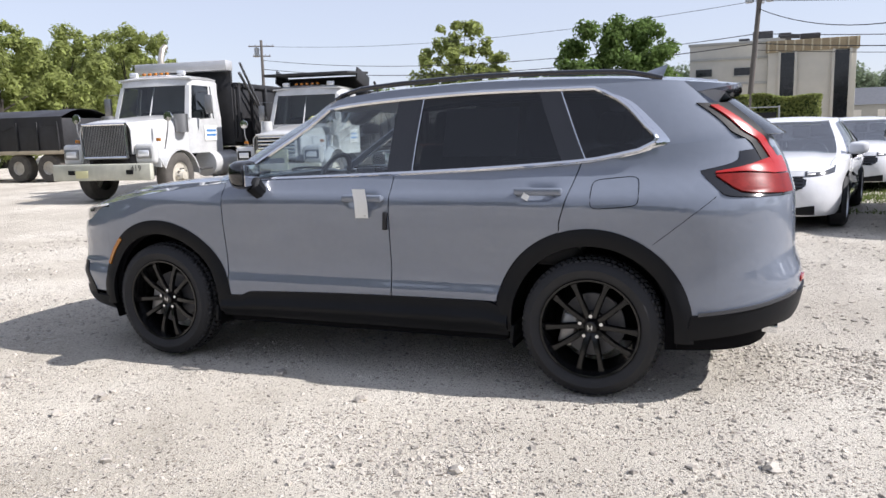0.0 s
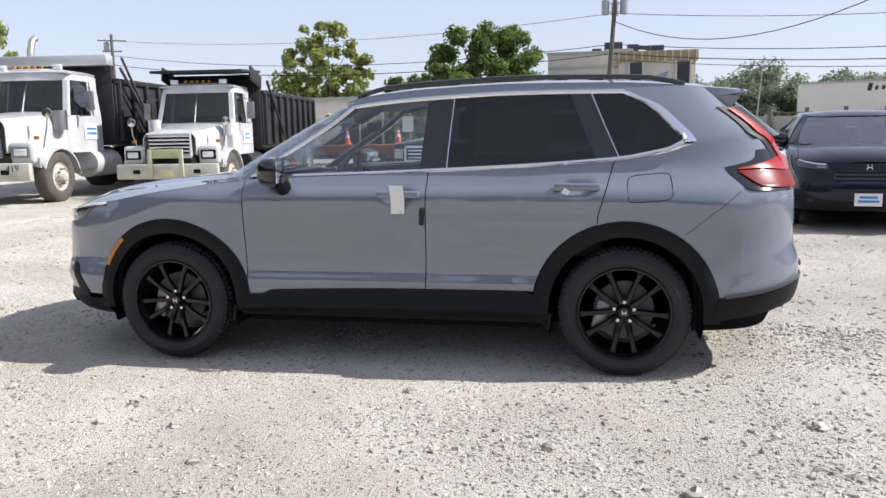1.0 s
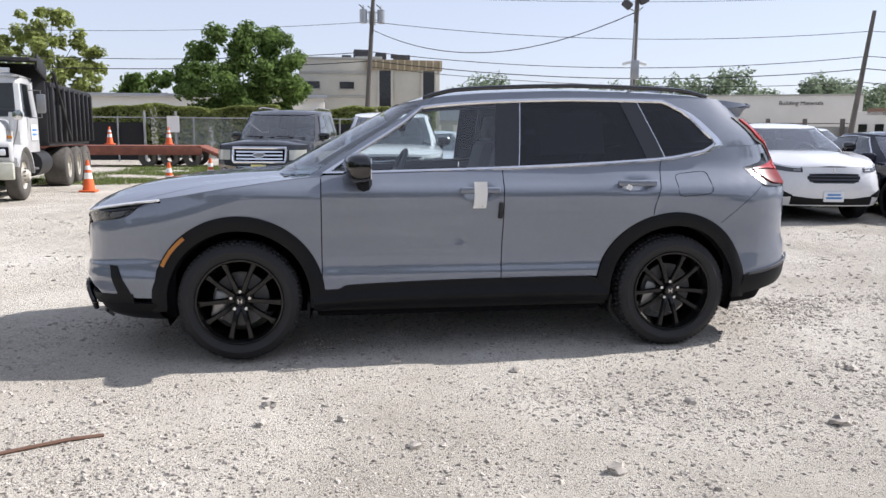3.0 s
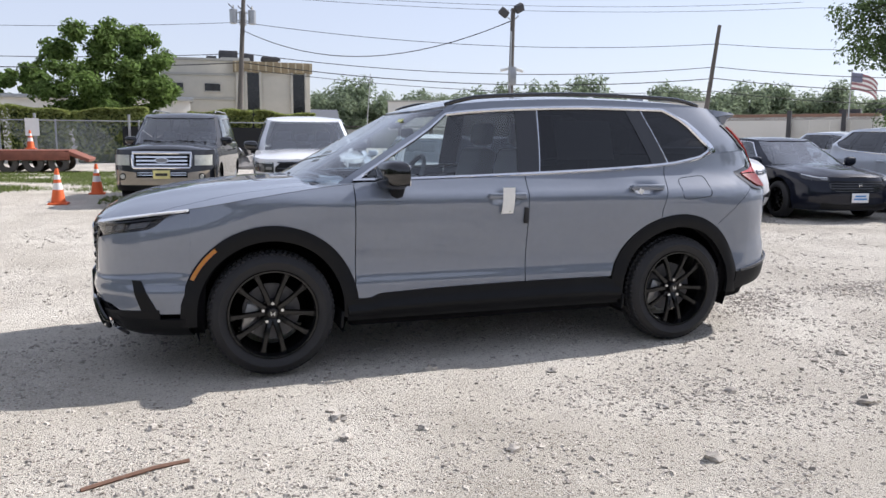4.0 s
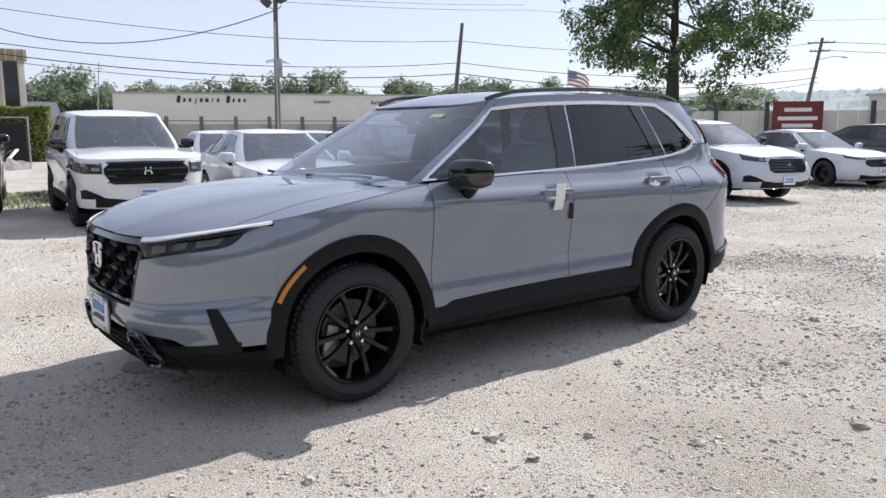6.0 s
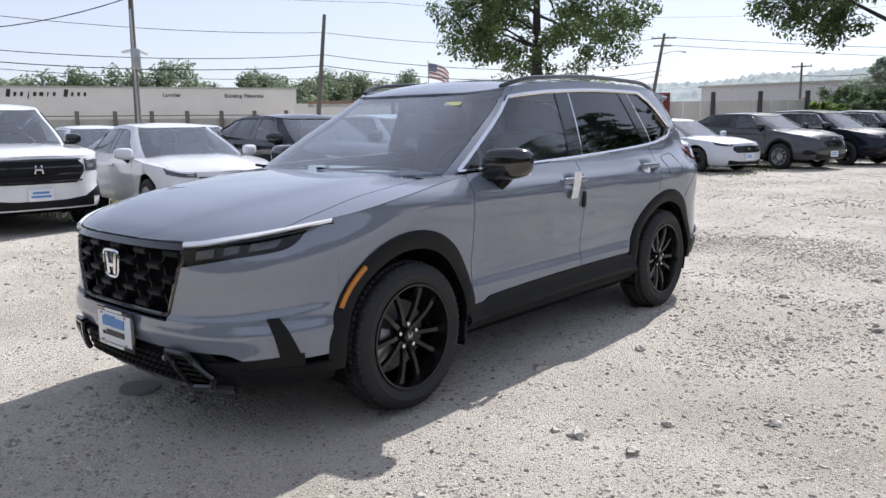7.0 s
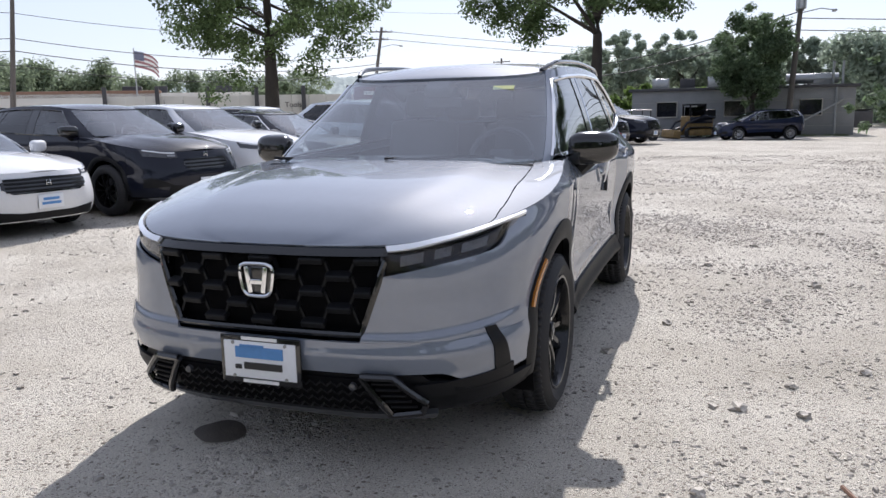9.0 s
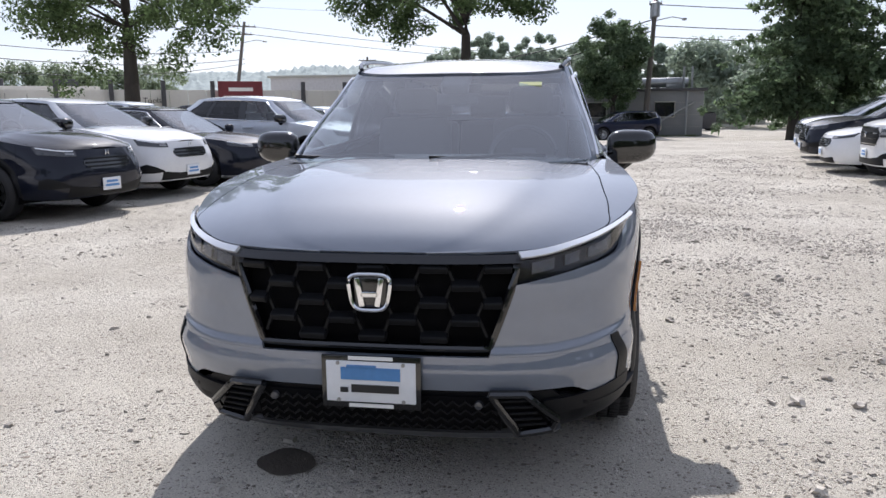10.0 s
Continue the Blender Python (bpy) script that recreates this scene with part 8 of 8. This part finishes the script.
part("gate_mesh", bm, M_GALV, fe)
for x in (-7.8, -4.0, -9.2):
    part("gate_post", rod(bmesh.new(), (x, -0.05, 0), (x, -0.05, 2.35), 0.06, seg=10), M_GALV, fe)
part("notice", block((0.55, 0.02, 0.75), (-7.9, -0.13, 1.75), None, 0), M_PAPER, fe, "white notice board")


def power_pole(name, p, h, label, r=0.16, lean=(0, 0), arms=(), cans=0, lamp=None, can_drop=1.2):
    root = thing(name, pose(*p), label, "utility pole", "utility poles")
    part("pole", pole_of([(lean[0] * u, lean[1] * u, h * u) for u in (0, 0.25, 0.5, 0.75, 1)], lambda u: r * (1 - 0.35 * u), 10), M_POLEWOOD, root)
    top = Vector((lean[0], lean[1], h))
    for dz, w_, a in arms:
        c = top * ((h - dz) / h)
        d = Vector((math.cos(a), math.sin(a), 0)) * w_ / 2
        part("crossarm", rod(bmesh.new(), c - d, c + d, 0.06, seg=6), M_POLEWOOD, root)
        for k in (-0.9, -0.4, 0.4, 0.9):
            q = c + d * k
            part("insulator", rod(bmesh.new(), q, q + Vector((0, 0, 0.2)), 0.05, 0.03, 8), M_GALV, root)
    for k in range(cans):
        a = (math.pi, 0.0, 1.5)[k]
        c = top * ((h - can_drop) / h)
        d = Vector((math.cos(a), math.sin(a), 0))
        q = c + 0.60 * d
        up = Vector((0, 0, 1))
        can = part("transformer", lathe([(0.0005, -0.46), (0.20, -0.46), (0.25, -0.42), (0.25, 0.38), (0.27, 0.39), (0.27, 0.42), (0.16, 0.48), (0.0005, 0.49)], 18), M_GALV, root, "grey transformer can")
        can.matrix_local = Matrix.Translation(q) @ Matrix.Rotation(radians(90), 4, "X")
        part("bushing", rod(bmesh.new(), q + up * 0.47, q + up * 0.72, 0.055, 0.035, 8), M_STUCCO, root)
        for dz in (-0.25, 0.25):
            part("bracket", rod(bmesh.new(), c + up * dz, q + up * dz, 0.035, seg=6), M_GALV, root)
        part("bracket", rod(bmesh.new(), q + Vector((0, 0, 0.5)), q + Vector((-0.3, 0.1, 0.8)), 0.03, seg=6), M_WIRE, root)
    if lamp:
        part("lamp_arm", pole_of([top * 0.8, top * 0.8 + Vector(lamp) * 0.6 + Vector((0, 0, 0.35)), top * 0.8 + Vector(lamp) + Vector((0, 0, 0.3))], 0.035, 6), M_GALV, root)
        part("lamp_head", block((0.5, 0.25, 0.14), top * 0.8 + Vector(lamp) + Vector((0, 0, 0.28)), None, 0.05), M_GALV, root)
    return root


power_pole("utility_pole", (1.8, 48.6, 0), 11.6, "leaning wooden utility pole with transformers", 0.2, (0.7, 0), ((0.5, 2.0, 0.3),), 3, can_drop=2.35)
power_pole("utility_pole", (-44.9, 63.9, 0), 11.2, "wooden utility pole with crossarm", 0.2, (0, 0), ((0.6, 2.6, 0.5), (1.6, 1.8, 0.5)), 1)
power_pole("utility_pole", (33.55, 41.75, 0), 9.5, "bare dark leaning wooden pole", 0.2, (1.2, 0))
power_pole("utility_pole", (62.5, 29.6, 0), 9.3, "leaning wooden pole with street lamp", 0.2, (1.6, -0.8), ((0.4, 2.2, 2.2), (1.1, 1.6, 2.2)), 0, (2.4, -1.2, 0))
power_pole("utility_pole", (47.7, -5.5, drop(47.7)), 9.2, "leaning wooden pole beside the block building", 0.2, (0.3, -0.5), ((0.8, 0.8, 1.6),), 2, (0.2, -1.9, -0.2))
power_pole("utility_pole", (82, 22, 0), 7.2, "far thin wooden utility pole", 0.16, (0, 0), ((0.4, 2.0, 1.6),))
lp = thing("light_pole", pose(13.7, 30.4, 0), "wooden light pole with floodlights and cameras", "light pole")
part("pole", pole_of([(0, 0, 0), (0.05, 0, 4), (0.1, 0, 7.7)], lambda u: 0.15 * (1 - 0.3 * u), 10), M_POLEWOOD, lp)
for sx, tilt in ((-0.55, 35), (0.25, -30)):
    o = part("floodlight", block((0.45, 0.3, 0.38), (0, 0, 0), None, 0.06), M_ROOF, lp, "black floodlight")
    o.matrix_local = pose(0.1 + sx, -0.15, 7.45 if sx < 0 else 7.7, 25, tilt, 0)
    part("bracket", rod(bmesh.new(), (0.1, 0, 7.1), (0.1 + sx, -0.1, 7.35), 0.03, seg=6), M_GALV, lp)
for sx in (-0.4, 0.4):
    part("security_camera", block((0.42, 0.14, 0.14), (0.05 + sx, -0.1, 4.75), Matrix.Rotation(0.25 * (1 if sx > 0 else -1), 4, "Y"), 0.04), M_PAPER, lp, "white security camera")
part("junction_box", block((0.35, 0.25, 0.9), (0.05, -0.15, 4.45), None, 0.03), M_GALV, lp)
part("conduit", rod(bmesh.new(), (-0.05, -0.16, 0), (-0.05, -0.16, 6.6), 0.05, seg=8), M_GALV, lp)


def wire(a, b, sag, r=0.03, name="overhead_wire"):
    a, b = Vector(a), Vector(b)
    pts = [a.lerp(b, k / 18) - Vector((0, 0, sag * 4 * (k / 18) * (1 - k / 18))) for k in range(19)]
    ob = part(name, pole_of(pts, r, 5), M_WIRE)
    tagged(ob, "black overhead utility wire between poles", "wire", "overhead wires")


P0, P1, P2, P3, P4 = (-44.9, 63.9), (2.3, 48.6), (34.6, 41.75), (64.0, 28.9), (47.9, -5.9)
for z0, z1, sag, r in ((10.6, 8.9, 1.0, 0.016), (9.2, 6.9, 1.2, 0.025), (8.3, 6.3, 1.2, 0.03)):
    wire((*P0, z0), (*P1, z1), sag, r)
for z1, z2, sag, r in ((8.9, 8.2, 0.8, 0.02), (6.9, 6.6, 0.9, 0.025), (6.3, 5.8, 0.9, 0.03), (5.9, 4.9, 0.7, 0.02)):
    wire((*P1, z1), (*P2, z2), sag, r)
for z2, z3, sag, r in ((8.2, 8.9, 0.8, 0.02), (6.6, 6.8, 0.9, 0.025), (5.8, 6.0, 1.0, 0.03), (4.9, 5.6, 1.2, 0.025)):
    wire((*P2, z2), (*P3, z3), sag, r)
wire((2.3, 48.6, 8.4), (13.7, 30.4, 7.1), 1.7, 0.025)
for z, sag in ((9.0, 1.0), (8.3, 1.2)):
    wire((*P3, z), (160, -20, z + 2), sag, 0.03)
for z3, z4, sag in ((5.9, 6.9, 1.2), (5.2, 6.2, 1.5)):
    wire((82, 22, z3), (*P4, z4), sag, 0.04)
for z, y2 in ((6.5, -60), (5.8, -60), (7.8, -60)):
    wire((*P4, z), (60, y2, z + 1), 1.0, 0.03)
wire((-20, 70, 15.5), (60, 60, 15.0), 1.8, 0.02)
wire((60, 60, 15.0), (110, 20, 15.5), 1.5, 0.02)
wire((-20, 71, 16.0), (60, 61, 15.7), 1.8, 0.02)

sp = part("cable_splice", rod(bmesh.new(), (3.6, 48.5, 6.62), (4.7, 48.3, 6.55), 0.13, seg=10), M_ROOF)
tagged(sp, "black cable splice box hanging on the wires", "cable box")
ms = thing("antenna_mast", pose(15.5, 70.2, 0), "thin grey mast behind the hedge", "mast")
part("mast", rod(bmesh.new(), (0, 0, 0), (0.5, -0.4, 7.65), 0.07, 0.04, 8), M_GALV, ms)
part("cross_arm", rod(bmesh.new(), (0.1, -0.38, 7.1), (0.85, -0.38, 7.1), 0.03, seg=6), M_GALV, ms)
fl = thing("flag_pole", pose(62.5, 56.5, 0), "grey flagpole with a striped flag hanging", "flag")
part("pole", rod(bmesh.new(), (0, 0, 0), (0, 0, 8.6), 0.09, 0.05, 8), M_GALV, fl)
M_FRED, M_FBLUE = pbr("flag_red", (0.34, 0.17, 0.18), 0.8), pbr("flag_blue", (0.16, 0.17, 0.24), 0.8)
for k in range(7):
    bm = bmesh.new()
    grid_verts(bm, lambda u, v: Vector((2.6 * u * 0.8, -2.6 * u * 0.55 + 0.18 * math.sin(u * 7), 8.3 - (k + v) * 0.24 - 1.1 * u * u)), 10, 1)
    part("stripe", bm, M_FRED if k % 2 == 0 else M_PAPER, fl)
bm = bmesh.new()
grid_verts(bm, lambda u, v: Vector((2.6 * u * 0.32, -0.02 - 2.6 * u * 0.22 + 0.1 * math.sin(u * 3), 8.31 - v * 0.9 - 0.15 * u)), 5, 3)
part("canton", bm, M_FBLUE, fl)

# ---------------------------------------------------------------- machines at the lot's end
M_MACHINE = pbr("machine_yellow_tan", (0.20, 0.13, 0.045), 0.6, vary=0.4, scale=4.0)
ld = thing("track_loader", pose(46.0, -0.12, drop(46.0), 0, 0, -60), "tan and black compact track loader", "loader")
for sd in (-1, 1):
    def trk(u, v, sd=sd):
        a = u * math.tau
        e = lambda c: math.copysign(abs(c) ** 0.6, c)
        return Vector((0.95 * e(math.cos(a)), sd * lerp(0.55, 0.9, v), 0.36 + 0.36 * e(math.sin(a))))
    part("track", sheet(trk, 36, 2, 0.05, (0, sd, 0)), M_RUBBER, ld)
    part("track_frame", block((1.5, 0.2, 0.4), (0, sd * 0.7, 0.38), None, 0.05), M_MACHINE, ld)
    part("lift_arm", pole_of([(0.95, sd * 0.72, 1.25), (0.2, sd * 0.74, 1.35), (-0.9, sd * 0.74, 0.95), (-1.35, sd * 0.7, 0.35)], 0.08, 8), M_BLACK, ld, "black lift arm")
    part("cab_glass", block((0.75, 0.02, 0.6), (-0.05, sd * 0.46, 1.60), None, 0), M_TINT, ld, "tinted cab glass")
    part("side_panel", block((1.5, 0.03, 0.42), (0.15, sd * 0.54, 1.12), None, 0.01), M_BLACK, ld, "black side panel")
part("body", block((1.7, 1.05, 0.85), (0.15, 0, 0.95), None, 0.10, 3), M_MACHINE, ld)
part("cab_back", block((0.06, 0.9, 1.0), (0.46, 0, 1.55), None, 0.02), M_PLASTIC, ld)
part("seat", block((0.45, 0.5, 0.7), (0.1, 0, 1.35), None, 0.1, 3), M_TRIM, ld)
cabp = part("cab_frame", block((1.15, 1.0, 0.10), (-0.05, 0, 2.05), None, 0.04), M_PLASTIC, ld)
for x in (-0.55, 0.45):
    for y in (-0.45, 0.45):
        part("cab_post", block((0.09, 0.09, 1.0), (x, y, 1.58), None, 0.02), M_PLASTIC, ld)
part("engine_cover", block((0.6, 1.0, 0.6), (0.85, 0, 1.45), None, 0.08, 3), M_PLASTIC, ld)
part("bucket", block((0.5, 1.7, 0.5), (-1.55, 0, 0.28), Matrix.Rotation(0.2, 4, "Y"), 0.06), M_MACHINE, ld)
ut = thing("utility_cart", pose(40.9, 2.9, drop(40.9), 0, 0, -60), "dark utility cart with a canopy", "cart")
part("body", block((2.2, 1.2, 0.6), (0, 0, 0.75), None, 0.12, 3), M_PLASTIC, ut)
part("canopy", block((1.3, 1.25, 0.07), (0, 0, 1.75), None, 0.03), M_STEEL, ut)
for x in (-0.6, 0.6):
    for y in (-0.55, 0.55):
        part("post", rod(bmesh.new(), (x, y, 0.9), (x, y, 1.75), 0.03, seg=6), M_PLASTIC, ut)
        w = part("tyre", lathe([(0.12, -0.1), (0.26, -0.11), (0.3, -0.07), (0.3, 0.07), (0.26, 0.11), (0.12, 0.1)], 20), M_RUBBER, ut)
        w.matrix_local = pose(x * 1.25, y * 1.05, 0.3)

# ---------------------------------------------------------------- grass and small things
def grass(name, x0, x1, y0, y1, n, seed, h=0.12):
    rng = np.random.default_rng(seed)
    p = np.stack([rng.uniform(x0, x1, n), rng.uniform(y0, y1, n), np.full(n, drop(x0))], 1)
    keep = np.array([noise.noise((a * 0.5, b * 0.5, 2)) + 0.25 > rng.random() * 0.6 - 0.1 for a, b, _ in p])
    p = p[keep]
    n = len(p)
    a = rng.uniform(0, math.tau, n)
    d = np.stack([np.cos(a), np.sin(a), np.zeros(n)], 1) * 0.012
    t = np.stack([rng.normal(0, 0.03, n), rng.normal(0, 0.03, n), h * rng.uniform(0.2, 0.75, n)], 1)
    V = np.stack([p - d, p + d, p + t], 1).reshape(-1, 3)
    ob = leaf_object(name, V, np.arange(3 * n).reshape(-1, 3), leaf_mat("grass_green", (0.13, 0.17, 0.05)))
    return tagged(ob, "patchy green grass on the lot", "grass", kind="stuff")


grass("grass", -9.5, -3.2, 15.5, 27, 34000, 1)
grass("grass", -3.5, 16, 11.6, 16.5, 34000, 2, 0.10)
grass("grass", 1.0, 13, 8.0, 11.5, 20000, 3, 0.10)
grass("grass", 47.5, 49, -9, 4, 4000, 4, 0.2)
grass("grass", 14.5, 24, 3.5, 7.5, 7000, 5, 0.08)

stick = part("stick", pole_of([(-2.23, -2.16, 0.010), (-2.10, -2.10, 0.013), (-1.96, -2.04, 0.016), (-1.83, -2.0, 0.012)], 0.009, 6), pbr("rusty_rod", (0.16, 0.09, 0.06), 0.8, vary=0.3, fine=80))
tagged(stick, "short rusty rod lying on gravel", "rod")

# water dripped from the cooler under the car's nose
damp = sheet(lambda u, v: (lambda a, r: Vector((r * math.cos(a), r * math.sin(a), ground_height(-2.05 + r * math.cos(a), 0.44 + r * math.sin(a)) + 0.006)))(u * math.tau, v * (0.115 + 0.03 * noise.noise((math.cos(u * math.tau), math.sin(u * math.tau), 2)))), 28, 4, 0, (0, 0, 1))
damp = part("damp_patch", damp, pbr("damp_dust", (0.10, 0.085, 0.07), 0.55, vary=0.35, scale=9.0, fine=90.0, bump=0.4))
damp.matrix_world = pose(-2.05, 0.44, 0)
tagged(damp, "dark damp patch on gravel below the bumper", "stain")

# scrap heap before the black screen
sh = thing("scrap_heap", pose(1.3, 29.6, 0), "heap of torn plastic and broken boards by the fence", "scrap heap")


def heap(u, v):
    a, r = u * math.tau, v
    k = 1 + 0.35 * noise.noise((math.cos(a) * 2, math.sin(a) * 2, v * 3))
    return Vector((1.3 * r * k * math.cos(a), 0.8 * r * k * math.sin(a), max(0.0, 0.55 * (1 - r * r) * (1 + 0.8 * noise.noise((r * 4 * math.cos(a), r * 4 * math.sin(a), 5))))))


part("rubble", sheet(heap, 36, 14, 0, (0, 0, 1)), pbr("rubble_grey", (0.22, 0.21, 0.20), 0.9, vary=0.5, scale=5.0, fine=30.0, bump=0.6), sh, "grey broken rubble")
for k, (x, y, ln, az, tilt) in enumerate(((-0.6, -0.2, 1.5, 20, -18), (0.2, -0.4, 1.2, -35, -30), (0.7, 0.1, 1.7, 60, -22), (-0.2, 0.2, 1.0, 110, -50))):
    b = part("board", block((ln, 0.14, 0.03), (0, 0, 0), None, 0.004), M_POLEWOOD if k % 2 else M_WAREHOUSE, sh)
    b.matrix_local = pose(x, y, 0.45, 0, tilt, az)
tp = sheet(lambda u, v: Vector((lerp(-1.3, -0.3, u), lerp(-0.5, 0.4, v), 0.1 + 0.75 * math.sin(u * 3) * (1 - 0.5 * v) * (1 + 0.5 * noise.noise((u * 6, v * 6, 1))))), 18, 14, 0.004, (0, 0, 1))
part("plastic_sheet", tp, pbr("torn_plastic", (0.30, 0.31, 0.33), 0.25, vary=0.4, scale=6.0, coat=0.5), sh, "torn grey plastic sheet")
